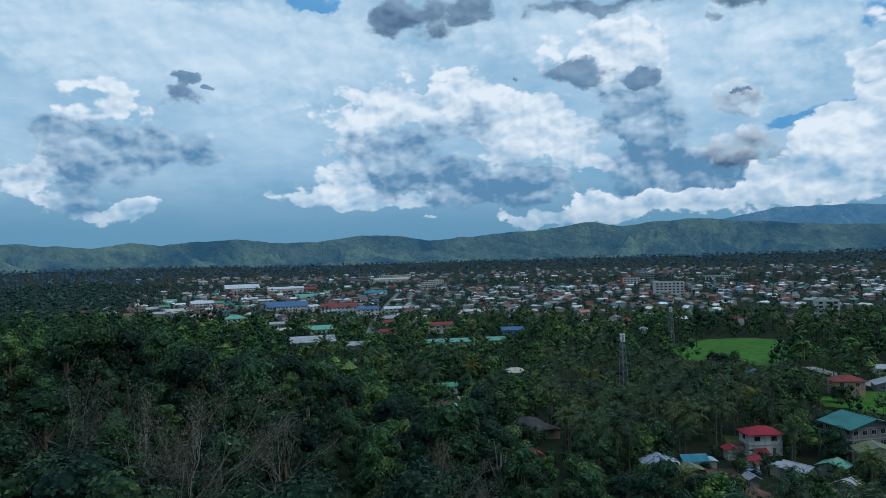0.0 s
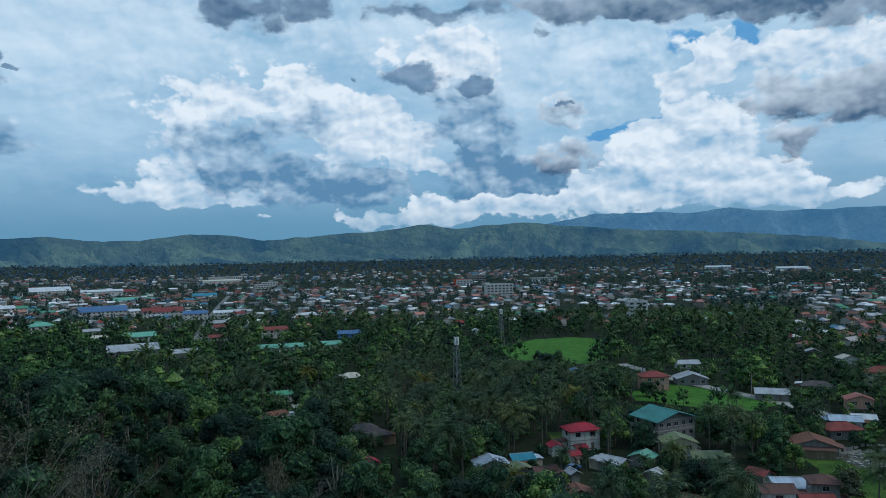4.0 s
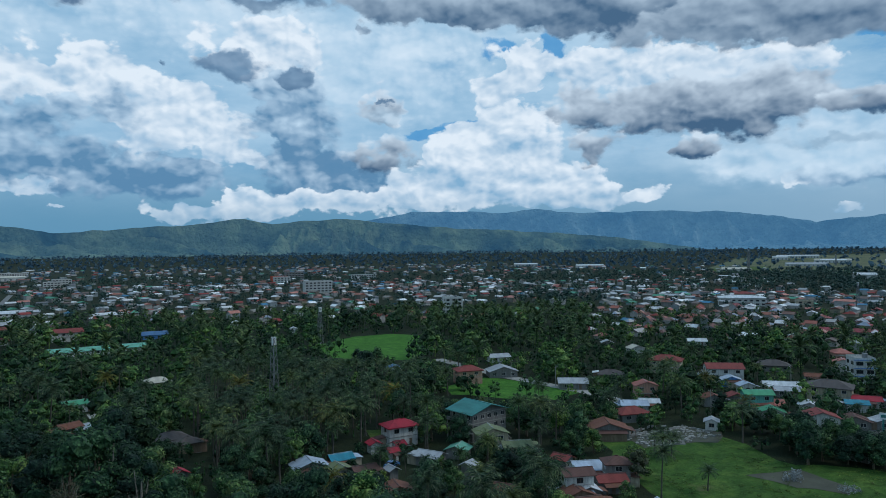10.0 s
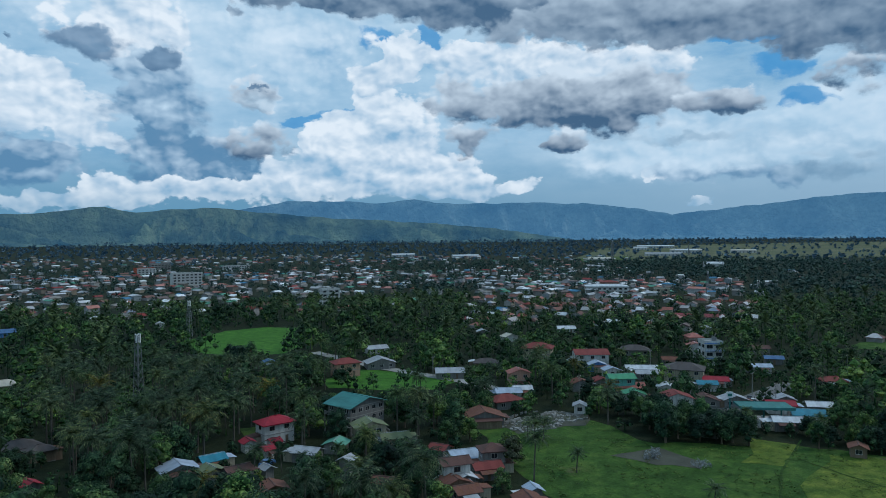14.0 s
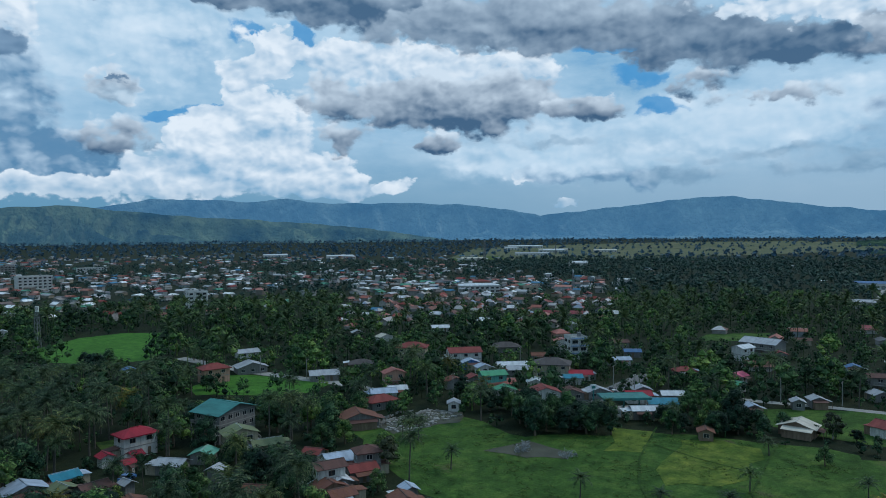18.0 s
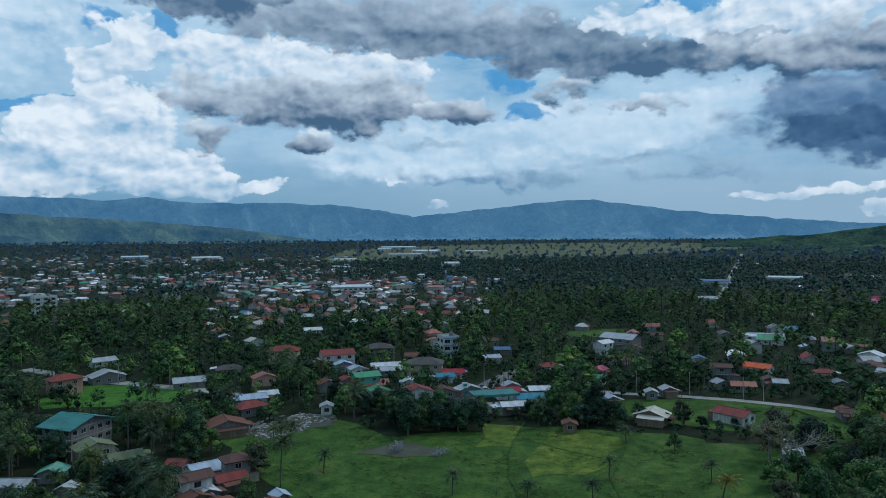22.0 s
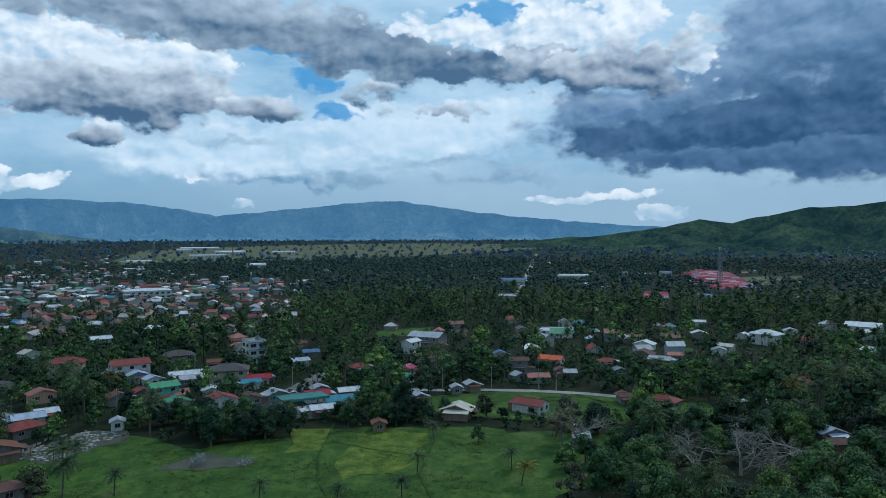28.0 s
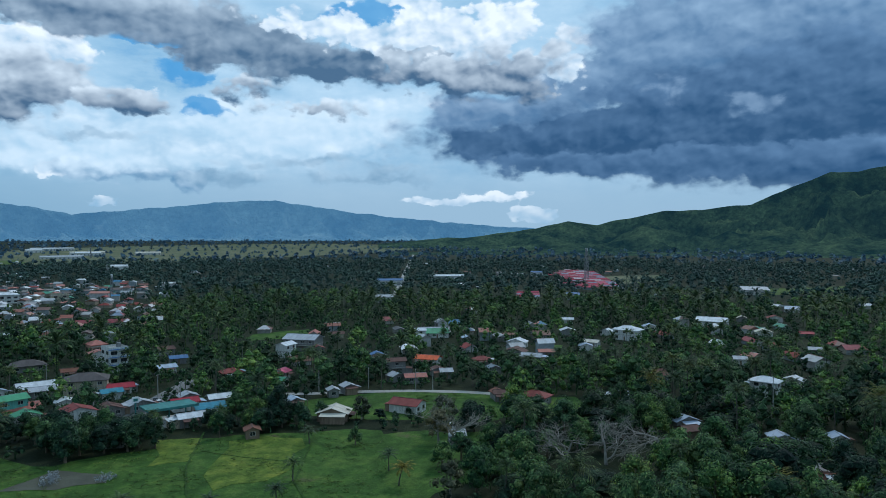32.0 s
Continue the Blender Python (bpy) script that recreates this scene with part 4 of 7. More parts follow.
def house(x, y, turn, w, d, floors, roof_kind, roof, wall):
    """One house: walls with openings, windows, a door and a sheet-metal roof."""
    rnd = random.Random(int(x * 7 + y * 13))
    z = gh(x, y)
    if roof_kind == "gable" and w < 13 and rnd.random() < 0.45:
        w, d, turn = d, w, turn + 90
    base = tagged(new("house"), f"{'two-storey' if floors > 1 else 'small single-storey'} house, {ROOF_WORDS[roof]} metal roof, {WALL_WORDS[wall]}", "house", "village houses")
    base.matrix_world = pose(x, y, z, 0, 0, turn)
    h = floors * STOREY - 0.1 + (rnd.uniform(-0.3, 0.2) if floors == 1 else 0)
    p = Pile()
    far = math.hypot(x, y) > 330
    openings = []
    for name, length, place in sides(w, d):
        holes = []
        n = max(1, int(length / 3.6))
        for fl in range(floors):
            for k in range(n):
                u = length * (k + 0.5) / n
                if name == "front" and fl == 0 and k == n // 2:
                    holes.append((u - 0.45, 0.05, u + 0.45, 2.1, "door"))
                elif name != "back" and not (far and name == "side") and (length > 3 and not (far and fl == 0 and floors == 1 and k % 2)):
                    ww = min(0.75, length / n * 0.32)
                    holes.append((u - ww, fl * STOREY + 0.95, u + ww, fl * STOREY + 2.15, "window"))
        facade(p, length, h, [o[:4] for o in holes], 0.15, place)
        openings += [(place, o) for o in holes]
    rise = (0.36 if roof_kind == "hip" else 0.28) * d / 2 + 0.25
    if roof_kind == "gable":
        for s in (-1, 1):
            a, b, c = (s * w / 2, -d / 2, h), (s * w / 2, d / 2, h), (s * w / 2, 0, h + rise)
            p.quad(a, b, c, c)
    part("plinth", Pile().box(-w / 2 - 0.05, -d / 2 - 0.05, -1.2, w / 2 + 0.05, d / 2 + 0.05, 0.02), CONCRETE, base)
    if floors > 1:
        q = Pile()
        for _, length, place in sides(w + 0.2, d + 0.2):
            q.hexa([place(0, 0, STOREY - 0.15), place(length, 0, STOREY - 0.15), place(length, 0.12, STOREY - 0.15), place(0, 0.12, STOREY - 0.15)],
                   [place(0, 0, STOREY + 0.05), place(length, 0, STOREY + 0.05), place(length, 0.12, STOREY + 0.05), place(0, 0.12, STOREY + 0.05)])
        part("floor_band", q, CONCRETE, base)
    part("wall", p, WALLS[wall], base)
    part("roof", gable_roof(w, d, h, rise) if roof_kind == "gable" else hip_roof(w, d, h, rise), ROOFS[roof], base)
    if roof_kind == "gable":
        part("ridge_cap", Pile().hexa([(-w / 2 - 0.55, -0.28, h + rise - 0.04), (w / 2 + 0.55, -0.28, h + rise - 0.04), (w / 2 + 0.55, 0.28, h + rise - 0.04), (-w / 2 - 0.55, 0.28, h + rise - 0.04)],
                                      [(-w / 2 - 0.55, -0.05, h + rise + 0.16), (w / 2 + 0.55, -0.05, h + rise + 0.16), (w / 2 + 0.55, 0.05, h + rise + 0.16), (-w / 2 - 0.55, 0.05, h + rise + 0.16)]), ROOFS["dark" if roof in ("rust", "brown", "maroon", "red") else "grey"], base)
    if not far and w > 4.2 and rnd.random() < 0.7:
        sd, aw, ad, ah = rnd.choice((-1, 1)), rnd.uniform(1.6, 3.0), d * rnd.uniform(0.5, 0.9), rnd.uniform(2.1, 2.5)
        x0, x1, y0 = sorted((sd * (w / 2 + 0.003), sd * (w / 2 + aw))) + [rnd.uniform(-d / 2, d / 2 - ad)]
        part("annex", Pile().box(x0, y0, -1.0, x1, y0 + ad, ah), WALLS[rnd.choice(("grey", "brown", "cream"))], base, "low side annex")
        near_z, far_z = (ah + 0.45, ah + 0.03) if sd > 0 else (ah + 0.03, ah + 0.45)
        e0, e1 = (x0, x1 + 0.4) if sd > 0 else (x0 - 0.4, x1)
        part("annex_roof", Pile().hexa([(e0, y0 - 0.3, near_z), (e1, y0 - 0.3, far_z), (e1, y0 + ad + 0.3, far_z), (e0, y0 + ad + 0.3, near_z)],
                                       [(e0, y0 - 0.3, near_z + 0.07), (e1, y0 - 0.3, far_z + 0.07), (e1, y0 + ad + 0.3, far_z + 0.07), (e0, y0 + ad + 0.3, near_z + 0.07)]),
             ROOFS[rnd.choice(("grey", "rust", "brown", "bluegrey", "white", roof))], base, "sloping annex roof of metal sheets")
    for place, (u0, v0, u1, v1, what) in openings:
        if what == "window":
            window_at(base, place, u0, v0, u1, v1, WALLS["white"] if wall != "white" else WOOD)
        else:
            q = Pile()
            q.hexa([place(u0, 0.04, v0), place(u1, 0.04, v0), place(u1, 0.10, v0), place(u0, 0.10, v0)], [place(u0, 0.04, v1), place(u1, 0.04, v1), place(u1, 0.10, v1), place(u0, 0.10, v1)])
            part("door", q, WOOD, base)
    if floors > 1 and rnd.random() < 0.6:
        bal = part("balcony", Pile().box(-w * 0.3, -d / 2 - 1.3, STOREY - 0.1, w * 0.3, -d / 2 - 0.003, STOREY + 0.05), CONCRETE, base)
        for k in range(6):
            u = -w * 0.3 + 0.05 + k * (w * 0.6 - 0.1) / 5
            part("baluster", Pile().box(u - 0.04, -d / 2 - 1.28, STOREY + 0.05, u + 0.04, -d / 2 - 1.22, STOREY + 1.0), CONCRETE, bal)
        part("handrail", Pile().box(-w * 0.3, -d / 2 - 1.30, STOREY + 1.0, w * 0.3, -d / 2 - 1.20, STOREY + 1.08), CONCRETE, bal)
    elif floors == 1 and not far and rnd.random() < 0.5:
        lean = Pile().hexa([(-w * 0.4, -d / 2 - 2.2, h - 0.75), (w * 0.3, -d / 2 - 2.2, h - 0.75), (w * 0.3, -d / 2 - 0.01, h - 0.25), (-w * 0.4, -d / 2 - 0.01, h - 0.25)],
                           [(-w * 0.4, -d / 2 - 2.2, h - 0.68), (w * 0.3, -d / 2 - 2.2, h - 0.68), (w * 0.3, -d / 2 - 0.01, h - 0.18), (-w * 0.4, -d / 2 - 0.01, h - 0.18)])
        part("lean_to_roof", lean, ROOFS[rnd.choice(["grey", "rust", "brown"])], base, "lean-to roof of old metal sheets")
        for u in (-w * 0.38, w * 0.28):
            part("post", Pile().box(u - 0.06, -d / 2 - 2.1, -0.3, u + 0.06, -d / 2 - 1.98, h - 0.74), WOOD, base)
    HOUSES.append((x, y, max(w, d) / 2 + 0.8, h))
    return base


def block(x, y, turn, w, d, floors, wall, label, roof=None, storey=3.2, category="building", trim="white"):
    """A larger flat-roofed building with rows of windows on every floor."""
    base = tagged(new("building"), label, category)
    base.matrix_world = pose(x, y, gh(x, y), 0, 0, turn)
    h = floors * storey
    p = Pile()
    wins = []
    for name, length, place in sides(w, d):
        n = max(2, int(length / 4.5))
        holes = [(length * (k + 0.5) / n - 1.3, f * storey + 1.0, length * (k + 0.5) / n + 1.3, f * storey + 2.5) for f in range(floors) for k in range(n)] if name == "front" or (name == "side" and math.hypot(x, y) < 700) else []
        facade(p, length, h + 0.9, holes, 0.2, place)
        wins += [(place, o) for o in holes]
    part("roof_deck", Pile().box(-w / 2 + 0.1, -d / 2 + 0.1, h - 0.15, w / 2 - 0.1, d / 2 - 0.1, h + 0.1), CONCRETE, base)
    part("plinth", Pile().box(-w / 2 - 0.1, -d / 2 - 0.1, -1.0, w / 2 + 0.1, d / 2 + 0.1, 0.02), CONCRETE, base)
    part("wall", p, WALLS[wall] if isinstance(wall, str) else wall, base)
    for place, o in wins:
        window_at(base, place, *o, WALLS["grey"])
    for f in range(1, floors + 1):
        q = Pile().box(-w / 2 - 0.35, -d / 2 - 0.5, f * storey - 0.12, w / 2 + 0.35, -d / 2 - 0.003, f * storey + 0.08)
        part("ledge", q, WALLS[trim], base)
    part("roof_tank", Pile().tube([(w * 0.2, 0, h + 0.1), (w * 0.2, 0, h + 2.0)], [1.0, 1.0], 10).tube([(w * 0.2, 0, h + 2.0), (w * 0.2, 0, h + 2.2)], [1.0, 0.1], 10), STEEL, base)
    if roof:
        part("roof", hip_roof(w, d, h + 0.9, 1.6), ROOFS[roof], base)
    HOUSES.append((x, y, max(w, d) / 2 + 1.5, h))
    return base


house(81.2, 181.5, 1, 8.6, 5.8, 2, "hip", "red", "white")
house(58.6, 167.2, 1, 5.2, 4.5, 1, "gable", "turquoise", "brown")
house(49.5, 163.2, -2, 7.6, 5.1, 1, "gable", "bluegrey", "grey")
house(59.6, 153.6, 4, 5.2, 4.5, 1, "gable", "brown", "grey")
house(55.3, 158.1, 6, 4.9, 4.5, 1, "gable", "olive", "grey")
house(80.0, 159.6, -57, 6.2, 4.5, 1, "gable", "grey", "grey")
house(89.5, 162.2, -49, 5.2, 4.5, 1, "gable", "mint", "grey")
house(99.4, 162.2, -16, 8.1, 5.5, 2, "gable", "olive", "cream")
house(104.3, 157.3, -19, 7.1, 4.8, 1, "gable", "olive", "cream")
house(79.3, 138.9, 30, 2.4, 2.6, 2, "gable", "grey", "grey")
house(110.7, 125.4, -26, 5.3, 4.5, 2, "hip", "brown", "grey")
house(109.6, 132.6, -20, 9.5, 6.4, 1, "gable", "bluegrey", "white")
house(97.3, 123.0, -18, 6.2, 4.5, 2, "gable", "brown", "white")
house(106.8, 123.0, -21, 6.1, 4.5, 1, "gable", "maroon", "grey")
house(94.8, 119.9, -13, 6.0, 4.5, 1, "gable", "rust", "brown")
house(93.6, 114.5, -14, 4.8, 4.5, 1, "gable", "rust", "grey")
house(98.4, 121.1, -19, 4.4, 4.5, 1, "gable", "white", "grey")
house(107.6, 141.6, 23, 3.7, 4.0, 1, "gable", "maroon", "grey")
house(99.9, 102.2, -24, 4.7, 4.5, 1, "gable", "rust", "brown")
house(105.0, 105.8, -25, 2.8, 3.1, 1, "gable", "bluegrey", "grey")
house(82.4, 128.7, 37, 3.5, 3.8, 1, "gable", "rust", "grey")
house(71.5, 176.6, -2, 2.8, 3.1, 1, "gable", "red", "white")
house(77.4, 173.6, 6, 2.4, 2.7, 1, "gable", "red", "white")
house(73.0, 167.9, 7, 2.3, 2.6, 1, "gable", "red", "white")
house(65.9, 151.8, 7, 2.1, 2.3, 1, "gable", "grey", "grey")
house(61.1, 138.3, -9, 5.4, 4.5, 1, "gable", "rust", "brown")
house(142.6, 250.3, -10, 10.1, 6.9, 2, "hip", "maroon", "salmon")
house(182.4, 290.3, -12, 9.7, 6.6, 1, "gable", "grey", "white")
house(162.7, 256.1, -20, 11.8, 8.0, 1, "gable", "grey", "grey")
house(125.7, 286.3, -14, 5.7, 4.5, 1, "gable", "blue", "grey")
house(181.2, 190.0, -29, 7.5, 5.1, 2, "gable", "salmon", "salmon")
house(165.1, 178.4, -33, 8.1, 5.5, 1, "gable", "bluegrey", "white")
house(171.9, 178.5, -34, 5.9, 4.5, 1, "gable", "white", "white")
house(156.5, 170.5, -13, 9.5, 6.4, 1, "hip", "maroon", "grey")
house(137.1, 159.3, -29, 11.2, 7.6, 1, "gable", "rust", "grey")
house(229.4, 227.8, -55, 12.8, 8.7, 2, "hip", "maroon", "cream")
house(234.1, 201.2, -37, 13.7, 9.3, 2, "gable", "maroon", "white")
house(232.8, 205.9, -37, 7.1, 4.8, 1, "gable", "white", "white")
house(227.5, 192.0, -38, 6.7, 4.6, 1, "gable", "bluegrey", "blue")
house(197.7, 227.2, -41, 9.8, 6.7, 1, "hip", "dark", "brown")
house(172.6, 220.4, -33, 10.6, 7.2, 1, "gable", "grey", "grey")
house(256.9, 276.3, -13, 7.7, 5.2, 1, "gable", "cream", "white")
house(202.2, 160.1, -32, 8.8, 6.0, 2, "gable", "green", "teal")
house(204.2, 158.0, -42, 9.8, 6.6, 1, "gable", "salmon", "cream")
house(194.7, 148.7, -43, 7.0, 4.8, 1, "gable", "green", "white")
house(233.5, 174.6, -43, 11.7, 8.0, 1, "gable", "white", "white")
house(229.0, 168.9, -44, 7.6, 5.2, 1, "gable", "grey", "grey")
house(234.9, 156.0, -61, 13.7, 9.3, 2, "hip", "dark", "cream")
house(237.8, 145.1, -49, 8.3, 5.6, 1, "gable", "red", "white")
house(228.8, 142.8, -48, 6.3, 4.5, 1, "gable", "turquoise", "white")
house(190.8, 129.9, -41, 9.2, 6.2, 2, "gable", "maroon", "white")
house(207.9, 129.7, -48, 6.1, 4.5, 1, "hip", "brown", "cream")
house(271.8, 207.0, -43, 12.5, 8.5, 1, "hip", "dark", "grey")
house(178.0, 109.6, 12, 5.0, 4.5, 1, "gable", "bluegrey", "grey")
house(194.7, 172.2, -29, 6.8, 4.6, 1, "gable", "rust", "grey")
house(203.4, 170.0, -30, 5.7, 4.5, 1, "gable", "maroon", "grey")
house(222.8, 181.1, -31, 5.7, 4.5, 1, "gable", "bluegrey", "white")
house(213.0, 148.7, -50, 5.9, 4.5, 1, "gable", "white", "white")
house(285.7, 184.3, -49, 7.4, 5.0, 2, "gable", "salmon", "white")
house(261.7, 181.1, -47, 5.7, 4.5, 1, "gable", "rust", "grey")
house(169.5, 150.0, -49, 3.4, 3.8, 1, "gable", "grey", "white")
house(304.9, 280.1, -37, 9.6, 6.5, 1, "gable", "white", "white")
house(258.6, 300.1, -31, 5.7, 4.5, 1, "gable", "white", "grey")
house(217.7, 110.7, -48, 7.8, 5.3, 1, "gable", "red", "white")
house(226.0, 102.6, -51, 6.9, 4.7, 1, "gable", "white", "grey")
house(199.4, 100.0, -48, 6.3, 4.5, 1, "gable", "white", "grey")
house(226.2, 113.7, -48, 5.8, 4.5, 1, "gable", "grey", "grey")
house(211.9, 99.6, -50, 8.7, 5.9, 1, "gable", "turquoise", "white")
house(267.6, 116.5, -46, 7.9, 5.4, 1, "hip", "maroon", "cream")
house(270.5, 96.8, -100, 5.2, 4.5, 1, "gable", "pink", "white")
house(255.3, 91.4, -100, 3.8, 4.2, 1, "gable", "green", "white")
house(341.4, 110.9, -97, 16.3, 11.1, 2, "gable", "grey", "grey")
house(320.6, 112.6, -16, 8.3, 5.6, 2, "gable", "white", "white")
house(225.2, 76.6, -51, 4.0, 4.4, 1, "gable", "bluegrey", "grey")
house(241.4, 67.9, -64, 3.5, 3.8, 1, "gable", "grey", "grey")
house(248.3, 64.2, -56, 4.4, 4.5, 1, "gable", "grey", "grey")
house(211.7, 59.3, -86, 9.2, 6.2, 1, "gable", "cream", "brown")
house(189.5, 76.5, -63, 3.6, 3.6, 1, "gable", "rust", "brown")
house(329.8, 100.2, -63, 5.7, 4.5, 1, "gable", "maroon", "grey")
house(381.3, 104.7, -65, 6.8, 4.6, 1, "gable", "brown", "cream")
house(274.2, 147.2, -42, 7.0, 4.7, 1, "gable", "bluegrey", "white")
house(296.7, 153.6, -53, 6.9, 4.7, 1, "gable", "blue", "grey")
house(207.0, 130.0, -48, 8.2, 5.6, 1, "gable", "brown", "grey")
house(214.1, 124.1, -40, 7.4, 5.0, 1, "gable", "grey", "grey")
house(318.0, 171.6, -42, 8.1, 5.5, 1, "gable", "brown", "grey")
house(224.5, 38.5, -18, 7.2, 9.5, 1, "gable", "maroon", "white")
house(310.1, 43.9, -102, 10.0, 6.8, 1, "gable", "orange", "white")
house(269.4, 43.3, -71, 7.7, 5.2, 1, "gable", "salmon", "grey")
house(285.1, 53.7, -69, 7.1, 4.9, 2, "gable", "brown", "grey")
house(284.1, 36.5, -73, 5.3, 4.5, 1, "gable", "brown", "grey")
house(309.8, 20.1, -76, 7.0, 4.8, 1, "hip", "maroon", "grey")
house(291.4, 14.3, -67, 5.0, 4.5, 1, "gable", "grey", "grey")
house(362.1, 5.4, -104, 9.3, 6.3, 1, "gable", "white", "white")
house(322.3, -1.8, -105, 8.8, 6.0, 1, "gable", "grey", "grey")
house(332.4, 6.0, -104, 10.0, 6.8, 1, "gable", "brown", "grey")
house(335.2, -8.3, -81, 6.7, 4.6, 1, "gable", "salmon", "grey")
house(240.7, -2.4, -116, 8.9, 6.0, 1, "hip", "maroon", "grey")
house(316.7, 68.3, -68, 5.3, 4.5, 1, "gable", "blue", "white")
house(270.5, 51.0, -49, 5.3, 4.5, 1, "gable", "grey", "grey")
house(279.4, 32.5, -73, 4.4, 4.5, 1, "gable", "grey", "grey")
house(191.9, 19.6, -74, 3.9, 4.3, 1, "gable", "white", "grey")
house(393.0, 53.3, -74, 16.9, 11.5, 1, "gable", "green", "white")
house(378.6, 57.9, -73, 5.5, 4.5, 2, "gable", "white", "white")
house(245.6, 10.4, -68, 4.2, 4.5, 1, "gable", "rust", "grey")
house(375.7, 32.2, -65, 4.9, 4.5, 1, "gable", "bluegrey", "grey")
house(355.2, -28.2, -85, 6.0, 4.5, 1, "gable", "bluegrey", "white")
house(396.1, -54.3, -123, 13.4, 9.1, 2, "hip", "white", "white")
house(410.5, -44.5, -116, 6.3, 4.5, 1, "gable", "white", "white")
house(366.9, -32.3, -115, 7.3, 5.0, 1, "gable", "cream", "white")
house(444.5, -110.8, -114, 17.0, 11.6, 2, "gable", "white", "white")
house(261.2, -83.0, -123, 8.9, 6.0, 2, "hip", "white", "white")
house(280.5, -99.3, -124, 6.5, 4.5, 1, "gable", "white", "white")
house(269.1, -79.8, -122, 4.3, 4.5, 1, "gable", "white", "white")
house(214.2, -44.9, -67, 7.1, 4.8, 1, "gable", "bluegrey", "grey")
house(203.7, -44.2, -67, 4.4, 4.5, 1, "gable", "brown", "brown")
house(217.1, -43.4, -66, 2.9, 3.1, 1, "gable", "white", "grey")
house(170.9, -63.6, -80, 6.0, 4.5, 1, "gable", "grey", "grey")
house(201.7, -82.6, -92, 3.5, 3.8, 1, "gable", "bluegrey", "white")
house(164.4, -67.1, -92, 3.5, 3.9, 1, "gable", "white", "grey")
house(166.0, -64.6, -91, 4.3, 4.5, 1, "gable", "rust", "grey")
house(199.9, -67.3, -89, 5.2, 4.5, 1, "gable", "bluegrey", "white")
house(324.4, -92.4, -96, 5.1, 4.5, 1, "gable", "grey", "white")
house(558.2, -193.5, -99, 15.4, 10.4, 1, "gable", "bluegrey", "white")
house(490.8, -162.1, -98, 9.0, 6.1, 1, "gable", "maroon", "white")
house(415.6, -154.0, -100, 6.5, 4.5, 1, "gable", "red", "grey")
house(487.2, -140.1, -96, 5.9, 4.5, 1, "gable", "cream", "grey")
house(418.4, -132.2, -98, 8.5, 5.8, 1, "gable", "cream", "white")
house(356.8, -136.0, -101, 5.2, 4.5, 1, "gable", "grey", "grey")
house(436.0, -72.4, -89, 7.4, 5.0, 1, "gable", "bluegrey", "white")
house(410.2, -22.5, -83, 7.9, 5.4, 1, "gable", "white", "grey")
house(397.9, 53.2, -77, 17.3, 11.7, 1, "gable", "grey", "grey")
house(464.1, -25.5, -88, 7.0, 4.7, 1, "gable", "white", "white")
house(246.8, -32.2, -92, 2.4, 2.7, 1, "gable", "grey", "grey")
house(242.9, 9.7, -83, 3.7, 4.1, 1, "gable", "brown", "grey")
house(241.8, -26.7, -91, 3.6, 4.0, 1, "gable", "grey", "grey")
house(23.0, 206.0, 14, 9.0, 6.1, 1, "hip", "dark", "brown")
house(26.9, 198.1, 12, 5.6, 4.5, 1, "hip", "dark", "brown")
house(20.0, 160.8, 13, 2.7, 3.0, 1, "gable", "red", "grey")
house(30.2, 306.3, 4, 10.1, 6.9, 1, "hip", "cream", "cream")
house(0.4, 265.6, 15, 7.0, 4.8, 1, "gable", "green", "white")
house(-1.3, 224.0, 30, 5.4, 4.5, 1, "gable", "rust", "grey")
house(2.0, 224.5, 29, 3.7, 4.0, 1, "gable", "white", "grey")
house(46.0, 478.9, -0, 14.6, 9.9, 1, "gable", "blue", "blue")
house(-2.8, 495.8, 5, 17.1, 11.6, 2, "gable", "maroon", "white")
house(105.3, 522.3, -6, 7.9, 5.4, 1, "gable", "white", "white")
house(130.3, 461.9, -11, 4.8, 4.5, 1, "gable", "white", "white")
house(-156.8, 529.4, 27, 15.4, 10.5, 2, "hip", "mint", "white")
house(-84.3, 468.6, 15, 18.6, 12.6, 2, "gable", "mint", "white")
house(-111.4, 494.0, 18, 11.5, 7.8, 1, "gable", "cream", "grey")
house(-76.1, 404.1, 16, 24.6, 16.8, 1, "gable", "grey", "grey")
house(-50.5, 404.4, 7, 13.9, 9.4, 1, "gable", "grey", "grey")
house(-160.5, 717.7, 16, 40.7, 27.7, 2, "gable", "blue", "white")
house(-134.1, 717.8, 51, 13.1, 8.9, 2, "gable", "white", "white")
house(-106.8, 712.2, 12, 35.0, 23.8, 2, "gable", "maroon", "white")
house(-73.2, 672.9, 11, 20.6, 14.0, 2, "gable", "blue", "white")
house(-335.7, 1176.3, 21, 54.5, 37.1, 2, "gable", "white", "white")
house(-253.4, 738.5, 29, 22.1, 15.0, 2, "gable", "white", "white")
house(-239.8, 743.9, 28, 14.4, 9.8, 2, "gable", "green", "white")
house(-319.8, 821.4, 31, 15.8, 10.8, 1, "gable", "mint", "white")
house(-248.5, 650.4, 31, 15.7, 10.7, 1, "gable", "cream", "white")
house(-273.6, 666.8, 32, 16.0, 10.9, 1, "gable", "grey", "grey")
house(-125.7, 529.3, 23, 10.3, 7.0, 1, "gable", "grey", "white")
house(-100.8, 1044.7, 11, 31.9, 21.7, 1, "gable", "turquoise", "white")
house(-192.4, 990.1, 16, 30.1, 20.5, 1, "gable", "mint", "white")
house(-232.2, 1197.3, 16, 30.3, 20.6, 2, "gable", "maroon", "brown")
house(-49.2, 673.4, 9, 15.8, 10.8, 2, "gable", "white", "white")
